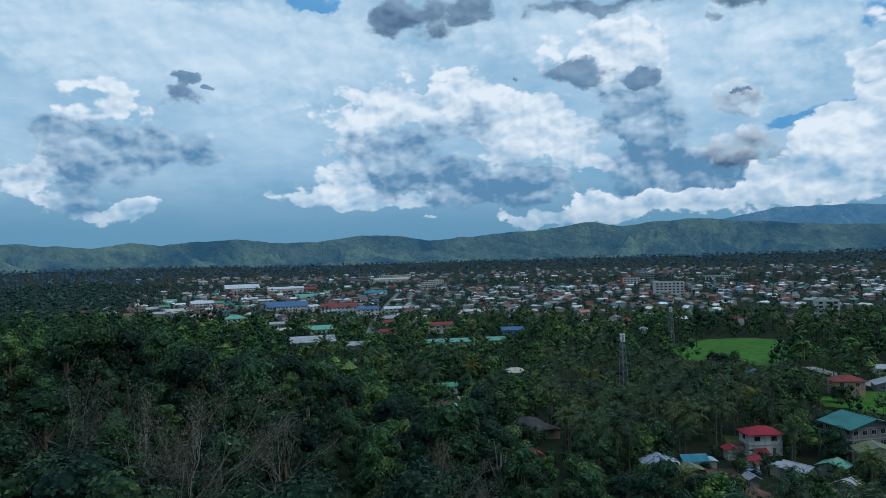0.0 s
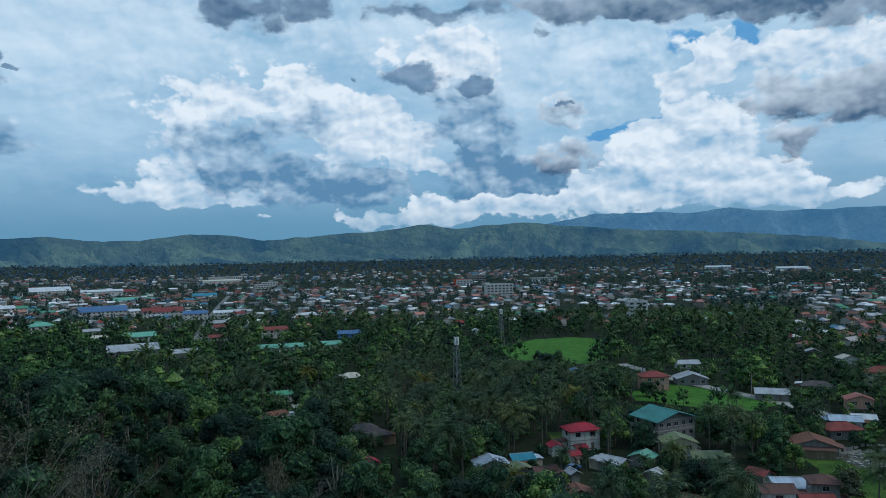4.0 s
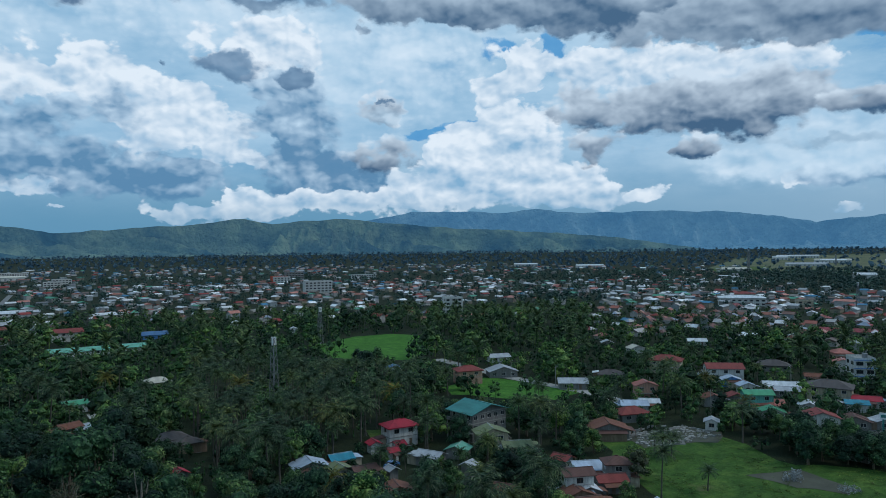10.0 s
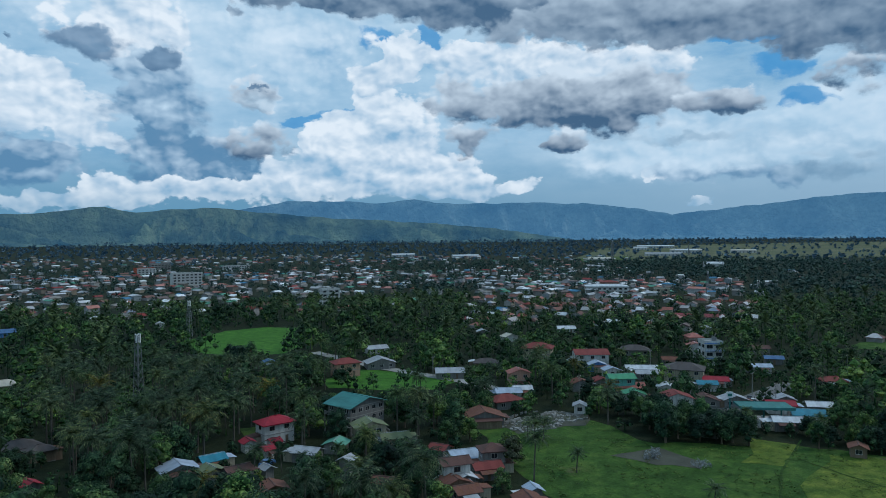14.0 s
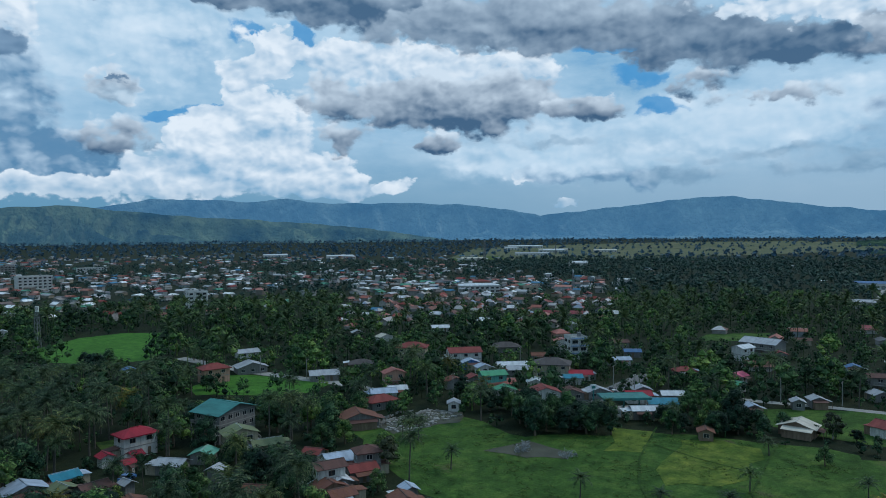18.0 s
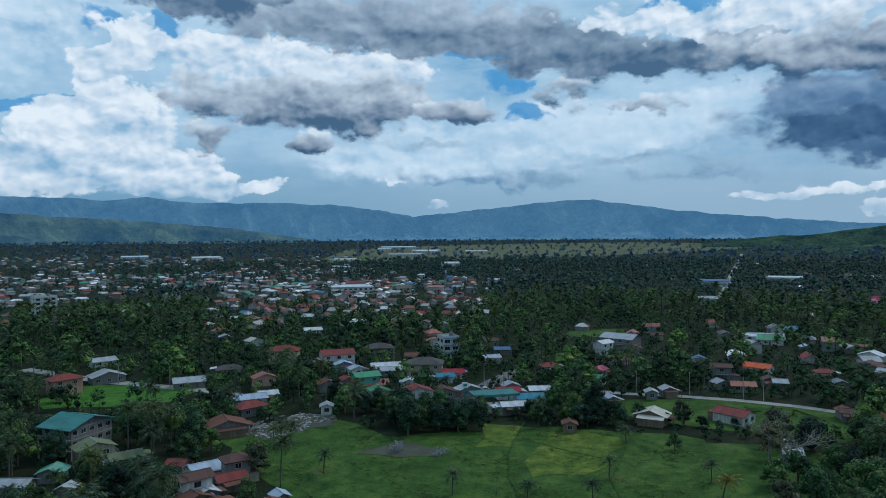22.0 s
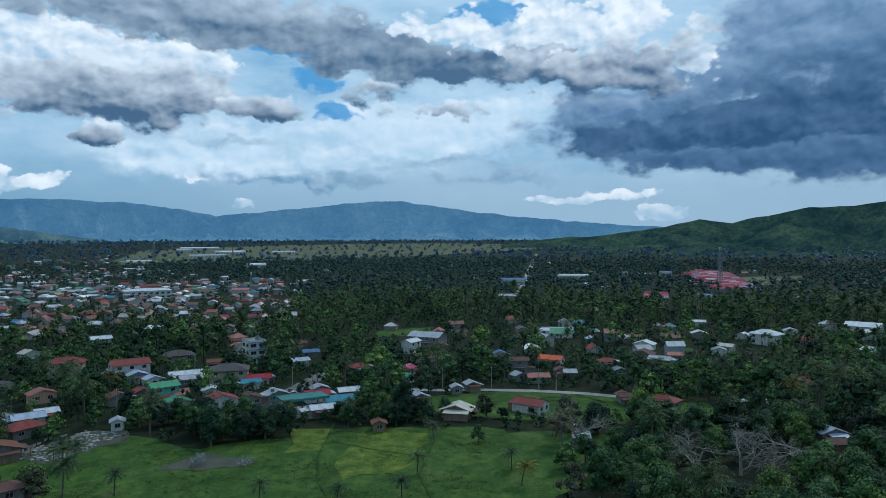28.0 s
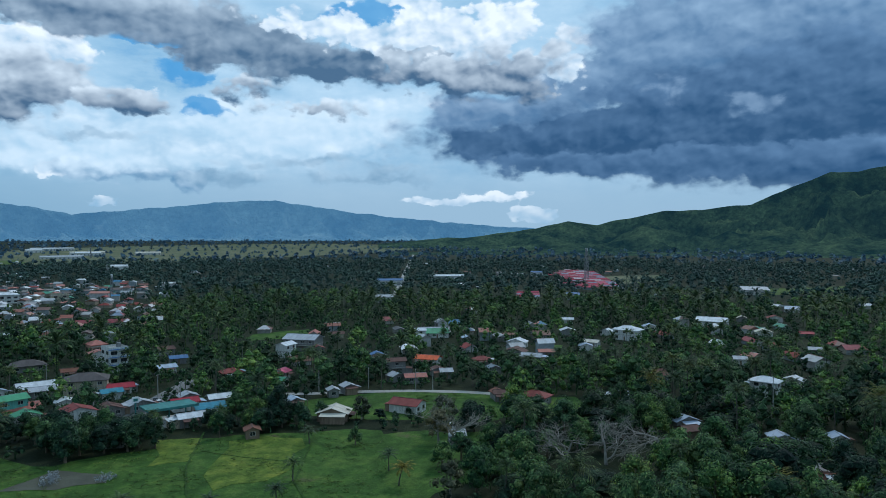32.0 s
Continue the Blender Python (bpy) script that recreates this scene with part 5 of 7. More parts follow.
house(-43.0, 564.1, 24, 12.1, 8.2, 1, "gable", "maroon", "white")
house(-40.1, 490.7, 25, 11.4, 7.8, 1, "gable", "maroon", "white")
house(2.8, 422.6, 4, 29.2, 9.0, 1, "gable", "mint", "white")
house(29.2, 427.1, 0, 14.6, 9.0, 1, "gable", "mint", "white")


# ---- plants ----
def leaf_cloud(rng, centres, spread, per, size, flat=0.8, up=0.35, shell=0.0):
    """Small bent-off leaves heaped round centres: corners and faces. shell: how far they keep to the outside of each heap."""
    c = np.repeat(np.asarray(centres, float), per, 0)
    r = np.repeat(np.broadcast_to(spread, len(centres)), per)[:, None]
    d = rng.normal(size=c.shape) + (0, 0, 0.5 * shell)
    d /= np.linalg.norm(d, axis=1, keepdims=True)
    pos = c + d * r * (rng.uniform(0.25 + 0.5 * shell, 1.06, (len(c), 1)) ** 0.5) * (1, 1, flat)
    n = d + rng.normal(size=c.shape) * (0.5 - 0.26 * shell) + (0, 0, up)
    n /= np.linalg.norm(n, axis=1, keepdims=True)
    a = np.cross(n, rng.normal(size=c.shape))
    a /= np.linalg.norm(a, axis=1, keepdims=True) + 1e-9
    b = np.cross(n, a)
    s = size * rng.uniform(0.6, 1.35, (len(c), 1))
    v = np.stack([pos + a * s, pos + b * s * 0.62, pos - a * s - n * s * 0.25, pos - b * s * 0.62], 1).reshape(-1, 3)
    return v, np.arange(len(v)).reshape(-1, 4)


def crown_lobes(rng, n, height, radius, low):
    """Heads of foliage from the lowest boughs to the top: centres and radii."""
    cs, rs = [], []
    for k in range(n):
        t_ = (k + 0.5) / n
        a = 2.4 * k + rng.uniform(-0.6, 0.6)
        r = radius * rng.uniform(0.30, 0.50)
        out = (radius - r * 0.8) * math.sqrt(max(0.05, 1 - t_ ** 1.6)) * rng.uniform(0.65, 1.12)
        cs.append((math.cos(a) * out, math.sin(a) * out, height * low + r * 0.6 + (height * (1 - low) - r * 1.4) * t_ * rng.uniform(0.85, 1.1)))
        rs.append(r)
    return np.array(cs), np.array(rs)


def limbs(rng, height, radius, centres, girth, pile=None):
    """A tapered trunk that forks into limbs towards the clumps."""
    p = pile or Pile()
    fork = height * rng.uniform(0.28, 0.4)
    bend = rng.uniform(-0.3, 0.3, 2)
    p.tube([(0, 0, -0.8), (bend[0] * 0.4, bend[1] * 0.4, fork * 0.5), (bend[0], bend[1], fork), (bend[0] * 1.3, bend[1] * 1.3, height * 0.72)], [girth * 1.35, girth, girth * 0.8, girth * 0.25], 7)
    for k in rng.permutation(len(centres))[:9]:
        c = centres[k]
        s = np.array([bend[0], bend[1], fork * rng.uniform(0.8, 1.25)])
        m = s + (c - s) * 0.5 + (0, 0, -0.06 * height)
        p.tube([tuple(s), tuple(m), tuple(c)], [girth * 0.5, girth * 0.3, girth * 0.08], 5)
    return p


def ball(cuts):
    """A round of triangles: an octahedron, halved cuts times."""
    v = [(1, 0, 0), (-1, 0, 0), (0, 1, 0), (0, -1, 0), (0, 0, 1), (0, 0, -1)]
    f = [(0, 2, 4), (2, 1, 4), (1, 3, 4), (3, 0, 4), (2, 0, 5), (1, 2, 5), (3, 1, 5), (0, 3, 5)]
    for _ in range(cuts):
        mids, out = {}, []

        def mid(a, b):
            k = (min(a, b), max(a, b))
            if k not in mids:
                m = np.array(v[a]) + np.array(v[b])
                v.append(tuple(m / np.linalg.norm(m)))
                mids[k] = len(v) - 1
            return mids[k]
        for a, b, c in f:
            x, y, z = mid(a, b), mid(b, c), mid(c, a)
            out += [(a, x, z), (x, b, y), (z, y, c), (x, y, z)]
        f = out
    return np.array(v, float), np.array(f)


def cores(rng, centres, radii, cuts, fill=0.72):
    """A lumpy inner heap for every head of foliage, which keeps the light out of its inside."""
    bv, bf = ball(cuts)
    bf = np.concatenate([bf, bf[:, 2:]], 1)
    vs, fs = [], []
    for k, (c, r) in enumerate(zip(centres, radii)):
        vs.append(c + bv * r * (fill + rng.uniform(-0.12, 0.12, (len(bv), 1))) * (1, 1, 0.9))
        fs.append(bf + k * len(bv))
    return np.concatenate(vs), np.concatenate(fs)


def tree_arrays(seed, height, radius, lobes, per, size, low=0.2, cuts=2, fill=0.60):
    rng = np.random.default_rng(seed)
    c, r = crown_lobes(rng, lobes, height, radius, low)
    v, f = leaf_cloud(rng, c, r, per, size, 0.9, 0.25, 1.0)
    cv, cf = cores(rng, c, r, cuts, fill)
    return c, (np.concatenate([v, cv]), np.concatenate([f, cf + len(v)])), rng


def tree_kind(name, label, seed, height, radius, lobes, per, size, leaf, bark, low=0.2, category="tree", cuts=1):
    """A pattern tree: base Empty with trunk and crown."""
    c, (v, f), rng = tree_arrays(seed, height, radius, lobes, per, size, low, cuts)
    base = tagged(new(name), label, category)
    part("trunk", limbs(rng, height, radius, c, 0.026 * height), bark, base, smooth=True)
    part("crown", from_arrays("crown", v, f, [leaf]), leaf, base)
    return base


def bare_arrays(rng, height, spread, girth, depth=5):
    """Forked bare branches, as one pile of tubes."""
    p = Pile()

    def grow(pos, way, length, r, level):
        end = pos + way * length
        mid = pos + way * length * 0.5 + Vector(rng.normal(size=3) * length * 0.06)
        p.tube([tuple(pos), tuple(mid), tuple(end)], [r, r * 0.8, r * 0.6], 5 if level > 2 else 4)
        if level == 0:
            return
        for k in range(3 if level > 1 else 2):
            w = (way + Vector(rng.normal(size=3) * (spread, spread, spread * 0.55)) + Vector((0, 0, 0.10))).normalized()
            grow(end if k else mid, w, length * rng.uniform(0.62, 0.86), r * 0.56, level - 1)
    grow(Vector((0, 0, -0.6)), Vector((0.05, 0.03, 1)).normalized(), height * 0.28, girth, depth)
    return p


def frond_arrays(rng, n, length, pairs, width, trunk_top):
    """A palm's head: arching ribs with paired leaflets."""
    v, f = [], []
    for k in range(n):
        a = 2.399 * k + rng.uniform(-0.2, 0.2)
        rise = radians(75 - 95 * (k / n) + rng.uniform(-8, 8))
        out = np.array([math.cos(a), math.sin(a), 0])
        side = np.array([-math.sin(a), math.cos(a), 0])
        pts, ang, p = [], rise, np.array(trunk_top, float)
        steps = pairs + 1
        L = length * rng.uniform(0.85, 1.1)
        for s in range(steps + 1):
            pts.append(p.copy())
            p = p + (out * math.cos(ang) + np.array([0, 0, 1.0]) * math.sin(ang)) * L / steps
            ang -= radians(95) / steps * (0.5 + s / steps)
        for s in range(1, steps + 1):
            t_ = s / steps
            ll = L * 0.24 * (math.sin(math.pi * (0.12 + 0.83 * t_)) + 0.12)
            d = pts[s] - pts[s - 1]
            for sg in (-1, 1):
                tip = pts[s] + side * sg * ll * 0.82 + d * 0.9 + np.array([0, 0, -0.42 * ll])
                i = len(v)
                v += [pts[s - 1], pts[s - 1] + d * width, tip + d * 0.05, tip]
                f.append((i, i + 1, i + 2, i + 3))
    return np.array(v), np.array(f)


def palm_trunk(rng, height, girth=0.17):
    lean = rng.uniform(-0.9, 0.9, 2)
    path = [(lean[0] * t_ ** 1.7, lean[1] * t_ ** 1.7, -0.6 + (height + 0.6) * t_) for t_ in np.linspace(0, 1, 6)]
    return Pile().tube(path, [girth * 1.6, girth * 1.1, girth, girth * 0.95, girth * 0.9, girth * 0.8], 7), path[-1]


def palm_kind(seed, height, leaf, label, fronds=24, pairs=9, length=4.4):
    rng = np.random.default_rng(seed)
    trunk, top = palm_trunk(rng, height)
    base = tagged(new("palm_tree"), label, "palm")
    part("trunk", trunk, PALM_BARK, base, smooth=True)
    v, f = frond_arrays(rng, fronds, length, pairs, 0.75, top)
    part("crown", from_arrays("crown", v, f, [leaf]), leaf, base)
    return base


BROAD = [tree_kind("tree", "leafy dark green broadleaf tree", 11, 12, 5.0, 13, 96, 0.29, LEAF, BARK, 0.16),
         tree_kind("tree", "tall green broadleaf tree", 12, 14, 4.8, 14, 92, 0.29, LEAF, BARK, 0.2),
         tree_kind("tree", "broad dark green tree with dense crown", 13, 11, 5.8, 15, 92, 0.30, LEAF_DARK, BARK, 0.14),
         tree_kind("tree", "bright green young tree", 14, 9, 3.8, 11, 96, 0.26, LEAF_BRIGHT, BARK, 0.12),
         tree_kind("tree", "dark green tree with irregular crown", 15, 13, 4.8, 13, 94, 0.29, LEAF_DARK, BARK, 0.18),
         tree_kind("tree", "olive green thin-leaved tree", 16, 11, 4.4, 11, 46, 0.30, LEAF_DRY, BARK_PALE, 0.25),
         tree_kind("tree", "fresh green tree with rounded lobes", 17, 10, 4.6, 12, 96, 0.27, LEAF_BRIGHT, BARK, 0.14)]
HILL = [tree_kind("hill_tree", "dense dark green tree on the hillside", 81, 13, 4.8, 11, 230, 0.20, LEAF, BARK, 0.04, cuts=2),
        tree_kind("hill_tree", "deep green hillside tree with heavy lobes", 82, 15, 5.6, 10, 240, 0.21, LEAF_DARK, BARK, 0.06, cuts=2),
        tree_kind("hill_tree", "fresh green hillside tree with small leaves", 83, 10, 4.4, 9, 220, 0.19, LEAF_BRIGHT, BARK, 0.04, cuts=2),
        tree_kind("hill_tree", "pale olive hillside tree with open crown", 84, 13, 4.4, 10, 130, 0.19, LEAF_DARK, BARK_PALE, 0.1, cuts=2)]
PALMS = [palm_kind(21, 11.5, FROND, "tall coconut palm with drooping green fronds"), palm_kind(22, 9.0, FROND, "coconut palm with grey trunk"),
         palm_kind(23, 13.0, FROND, "tall slender coconut palm"), palm_kind(24, 7.0, FROND, "young coconut palm with short trunk", 20, 11, 3.8),
         palm_kind(25, 8.0, FROND_YELLOW, "coconut palm with yellowing fronds", 20)]
PATTERNS = [*BROAD, *HILL, *PALMS]

BUILT = []
# where things may grow
plant_rng = np.random.default_rng(5)


def scatter(n, r0, r1, az0=-48.0, az1=122.0):
    """Random places of even density in a sector of the plan round the hill."""
    az = np.radians(plant_rng.uniform(az0, az1, n))
    r = np.sqrt(plant_rng.uniform(r0 * r0, r1 * r1, n))
    return r * np.sin(az), r * np.cos(az)


def thin(x, y, gap, taken=None):
    """Keeps places that stand at least gap apart."""
    cells, keep = {}, np.zeros(len(x), bool)
    for i in range(len(x)):
        k = (int(x[i] // gap), int(y[i] // gap))
        if any((x[i] - px) ** 2 + (y[i] - py) ** 2 < gap * gap for a in (-1, 0, 1) for b in (-1, 0, 1) for px, py in cells.get((k[0] + a, k[1] + b), ())):
            continue
        cells.setdefault(k, []).append((x[i], y[i]))
        keep[i] = True
    return keep


def open_ground(x, y, margin=1.5):
    """True where no field, road or house lies."""
    ok = np.ones(len(x), bool)
    for poly in FIELDS:
        rows_ = np.sin(x * 0.011 + y * 0.019) > 0.25      # belts of trees between far plots
        ok &= ~inside(poly, x, y) | (rows_ & (np.hypot(x, y) > 1400))
    for line, width in ROADS:
        ok &= near_line(line, x, y) > width / 2 + margin
    for hx, hy, hw, _ in HOUSES:
        ok &= np.hypot(x - hx, y - hy) > hw + margin * 0.6
    for hx, hy, hw in BUILT:
        ok &= np.hypot(x - hx, y - hy) > hw
    return ok


EYE = np.array([0.0, 0.0, 56.0])      # the camera's hovering place, from which sightlines to houses and fields run


def sightline_height(x, y, top, crown):
    """The height a plant may have: cut to fit the camera's view of houses and fields behind it."""
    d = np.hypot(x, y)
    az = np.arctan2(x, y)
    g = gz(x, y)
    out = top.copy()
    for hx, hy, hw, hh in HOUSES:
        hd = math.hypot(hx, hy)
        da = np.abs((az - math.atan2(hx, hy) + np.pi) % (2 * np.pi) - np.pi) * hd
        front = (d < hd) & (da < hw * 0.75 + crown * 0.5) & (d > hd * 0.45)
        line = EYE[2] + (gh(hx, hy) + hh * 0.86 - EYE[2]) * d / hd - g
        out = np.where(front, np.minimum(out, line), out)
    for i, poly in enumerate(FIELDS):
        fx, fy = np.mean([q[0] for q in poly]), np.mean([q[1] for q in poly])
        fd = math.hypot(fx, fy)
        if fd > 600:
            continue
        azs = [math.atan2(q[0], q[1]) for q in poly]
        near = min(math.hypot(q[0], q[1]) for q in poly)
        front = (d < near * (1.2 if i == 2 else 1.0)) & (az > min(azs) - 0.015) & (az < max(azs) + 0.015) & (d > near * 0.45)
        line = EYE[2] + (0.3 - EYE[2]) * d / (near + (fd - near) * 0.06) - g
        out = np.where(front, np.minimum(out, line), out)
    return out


def palm_share(x, y):
    """How much of the growth is coconut: most in the grove on the plain, none on the hill."""
    az, d = np.degrees(np.arctan2(x, y)), np.hypot(x, y)
    s = np.full(len(x), 0.24)
    s[(az > 8) & (az < 27) & (d > 150) & (d < 345)] = 0.84
    s[(az > 60) & (az < 108) & (d > 380)] = 0.30
    s[(az > 27) & (az < 45) & (d > 400) & (d < 560)] = 0.42
    s[(az > 88) & (d < 230)] = 0.18
    s[d > 620] = 0.13
    s[gz(x, y) > 4] = 0.0
    return s


def town_density(x, y):
    """0 in the woods, up to 1 in the middle of town."""
    az, d = np.degrees(np.arctan2(x, y)), np.hypot(x, y)
    t_ = smoothstep(az, -27, -18) * (1 - smoothstep(az, 30, 40)) * smoothstep(d, 480, 640) * (1 - smoothstep(d, 1900, 2500))
    t2 = smoothstep(az, 38, 42) * (1 - smoothstep(az, 58, 63)) * smoothstep(d, 420, 480) * (1 - smoothstep(d, 780, 950)) * 1.7
    t3 = smoothstep(az, 28, 33) * (1 - smoothstep(az, 48, 54)) * smoothstep(d, 700, 800) * (1 - smoothstep(d, 1700, 2200)) * 0.7
    t4 = smoothstep(az, 60, 66) * smoothstep(d, 270, 300) * (1 - smoothstep(d, 430, 520)) * 0.45
    return np.maximum.reduce([t_, t2, t3, t4])


# ---- town ----
def town_house(seed, w, d, floors, kind, roof_mat):
    """A pattern house for the town, with its roof, walls and openings."""
    rnd = random.Random(seed)
    base = tagged(new("town_house"), "town house with a sheet-metal roof among trees", "house", "town houses")
    h = floors * 2.6
    p = Pile()
    wins = []
    for name, length, place in sides(w, d):
        n = max(1, int(length / 4))
        holes = [(length * (k + 0.5) / n - 0.8, f * 2.6 + 0.8, length * (k + 0.5) / n + 0.8, f * 2.6 + 2.0) for f in range(floors) for k in range(n)] if name == "front" else []
        facade(p, length, h, holes, 0.15, place)
        wins += [(place, o) for o in holes]
    rise = 0.42 * d / 2 + 0.3
    if kind == "gable":
        for s in (-1, 1):
            p.quad((s * w / 2, -d / 2, h), (s * w / 2, d / 2, h), (s * w / 2, 0, h + rise), (s * w / 2, 0, h + rise))
    part("wall", p, TOWN_WALL, base)
    part("roof", gable_roof(w, d, h, rise) if kind == "gable" else hip_roof(w, d, h, rise), roof_mat, base)
    g = Pile()
    for place, (u0, v0, u1, v1) in wins[:2]:
        q = Pile()
        q.hexa([place(u0, 0.05, v0), place(u1, 0.05, v0), place(u1, 0.09, v0), place(u0, 0.09, v0)], [place(u0, 0.05, v1), place(u1, 0.05, v1), place(u1, 0.09, v1), place(u0, 0.09, v1)])
        part("window", q, GLASS, base)
    return base


TOWN = [town_house(61, 9, 7, 1, "gable", TOWN_ROOF), town_house(62, 8, 7, 2, "hip", TOWN_ROOF), town_house(63, 13, 8, 1, "gable", TOWN_ROOF), town_house(64, 9, 7, 2, "gable", TOWN_ROOF),
        town_house(65, 9, 7, 1, "hip", TOWN_RED), town_house(66, 8, 7, 2, "gable", TOWN_RED), town_house(67, 11, 8, 1, "gable", TOWN_RED)]
tx, ty = scatter(14000, 290, 1150)
td = town_density(tx, ty)
k_ = (plant_rng.random(len(tx)) < td * 0.45) & open_ground(tx, ty, 4) & thin(tx, ty, 9.5)
tx, ty = tx[k_], ty[k_]
o_ = np.argsort(np.hypot(tx, ty))
tx, ty = tx[o_], ty[o_]
TOWN_PLACES = []
for i, (x, y) in enumerate(zip(tx, ty)):
    az = math.degrees(math.atan2(x, y))
    red = 38 < az < 63
    k = random.choice((4, 4, 5, 6, 0) if red else (0, 0, 1, 2, 3, 4, 6))
    turn = random.choice((20, 110)) + random.uniform(-14, 14)
    TOWN_PLACES.append((x, y))
    BUILT.append((x, y, 4.0))
    if i < 230:
        copy_thing(TOWN[k], pose(x, y, gh(x, y), 0, 0, turn)).scale = (random.uniform(0.66, 1.05), random.uniform(0.70, 1.0), random.uniform(0.75, 1.0))
for i, ob in enumerate(TOWN):
    ob.matrix_world = pose(-330 + 22 * i, 640 + 9 * i, gh(-330 + 22 * i, 640 + 9 * i), 0, 0, 25)


def roofs_far(name, label, places, mats, lo=6, hi=13):
    """A crowd of far houses: walls and pitched roofs."""
    wv, rv = Pile(), Pile()
    for x, y in places:
        w, d, h, a = random.uniform(lo, hi) if random.random() > 0.06 else random.uniform(hi, hi * 2), random.uniform(5, 8), random.choice((2.6, 2.8, 3.0, 4.8)), radians(random.choice((20, 110)) + random.uniform(-14, 14))
        z, ca, sa = gh(x, y), math.cos(a), math.sin(a)

        def at(u, v, zz):
            return (x + u * ca - v * sa, y + u * sa + v * ca, z + zz)
        hw, hd = w / 2, d / 2
        wv.hexa([at(-hw, -hd, -1), at(hw, -hd, -1), at(hw, hd, -1), at(-hw, hd, -1)], [at(-hw, -hd, h), at(hw, -hd, h), at(hw, hd, h), at(-hw, hd, h)])
        hw, hd, r = hw + 0.6, hd + 0.6, 0.42 * hd
        i = len(rv.v)
        rv.v += [at(-hw, -hd, h - 0.1), at(hw, -hd, h - 0.1), at(hw, hd, h - 0.1), at(-hw, hd, h - 0.1), at(-hw, 0, h + r), at(hw, 0, h + r)]
        rv.f += [(i, i + 1, i + 5, i + 4), (i + 2, i + 3, i + 4, i + 5), (i + 1, i + 2, i + 5, i + 5), (i + 3, i, i + 4, i + 4)]
    base = tagged(new(name), label, "town", kind="stuff")
    part("walls", wv, mats[0], base)
    part("roofs", rv, mats[1], base)


roofs_far("town", "crowded low town of white, grey and red roofs", TOWN_PLACES[230:], (TOWN_WALL, TOWN_ROOF), 5, 10.5)
fx, fy = scatter(6000, 1150, 2500)
k_ = (plant_rng.random(len(fx)) < town_density(fx, fy) * 0.55) & open_ground(fx, fy, 4) & thin(fx, fy, 17)
roofs_far("far_town", "far town roofs between trees", list(zip(fx[k_], fy[k_])), (TOWN_WALL, TOWN_ROOF), 6, 14)
sx, sy = scatter(1500, 280, 1400, 38, 116)
k_ = (plant_rng.random(len(sx)) < 0.08) & open_ground(sx, sy, 4) & thin(sx, sy, 18)
for x, y in zip(sx[k_], sy[k_]):
    if math.hypot(x, y) < 600:
        BUILT.append((x, y, 4.0))
roofs_far("scattered_houses", "scattered small metal-roofed houses among palms", list(zip(sx[k_], sy[k_])), (TOWN_WALL, TOWN_ROOF), 6, 10)


# ---- landmarks of the valley ----
ORANGE = wall_paint("wall_orange", (0.62, 0.09, 0.03))
CAR_WHITE, CAR_BLUE, CAR_DARK = plain("car_white", (0.6, 0.6, 0.6), 0.3, 0, 1, 0.05), plain("car_blue", (0.05, 0.14, 0.32), 0.3, 0, 1, 0.05), plain("car_dark", (0.03, 0.03, 0.035), 0.3, 0, 1, 0.05)
RUBBER = plain("rubber", (0.02, 0.02, 0.02), 0.9)
SIGN_WHITE = plain("sign_white", (0.7, 0.72, 0.72), 0.5, 0, 1, 0.05)


def teal_building(x, y, turn, w, d):
    """Three floors of bare block with balconies on the short side and a wide teal roof."""
    base = tagged(new("building"), "grey unfinished block building with broad teal metal roof", "building")
    base.matrix_world = pose(x, y, gh(x, y), 0, 0, turn)
    st, floors = 2.7, 3
    h = st * floors
    p, wins = Pile(), []
    for i, (name, length, place) in enumerate(sides(w, d)):
        n = 5 if name in ("front", "back") else 3
        holes = [(length * (k + 0.5) / n - 0.75, f * st + 0.85, length * (k + 0.5) / n + 0.75, f * st + 2.05) for f in range(floors) for k in range(n)]
        facade(p, length, h, holes, 0.2, place)
        wins += [(place, o) for o in holes]
    rise = 1.9
    for s in (-1, 1):
        p.quad((-w / 2, s * d / 2, h), (w / 2, s * d / 2, h), (0, s * d / 2, h + rise), (0, s * d / 2, h + rise))
    part("plinth", Pile().box(-w / 2 - 0.05, -d / 2 - 0.05, -1.2, w / 2 + 0.05, d / 2 + 0.05, 0.02), CONCRETE, base)
    part("wall", p, WALLS["grey"], base)
    for place, o in wins:
        window_at(base, place, *o, WALLS["white"])
    roof = gable_roof(d, w, h + 0.1, rise, 1.1, 0.14)
    roof.v = [(-b, a, c) for a, b, c in roof.v]
    part("roof", roof, ROOFS["teal"], base)
    for f in range(1, floors + 1):
        part("floor_band", Pile().box(-w / 2 - 0.06, -d / 2 - 0.08, f * st - 0.28, w / 2 + 0.06, -d / 2 - 0.004, f * st - 0.02), CONCRETE, base)
    for f in range(1, floors):
        bal = part("balcony", Pile().box(-w / 2 - 1.5, -d / 2, f * st - 0.18, -w / 2 - 0.004, d / 2, f * st), CONCRETE, base)
        part("parapet", Pile().box(-w / 2 - 1.5, -d / 2, f * st + 0.003, -w / 2 - 1.38, d / 2, f * st + 0.85), WALLS["grey"], bal)
        for s in (-1, 1):
            part("column", Pile().box(-w / 2 - 1.45, s * (d / 2 - 0.2) - 0.15, (f - 1) * st - 0.3, -w / 2 - 1.15, s * (d / 2 - 0.2) + 0.15, f * st - 0.19), CONCRETE, base)
    HOUSES.append((x, y, w / 2 + 2, h))


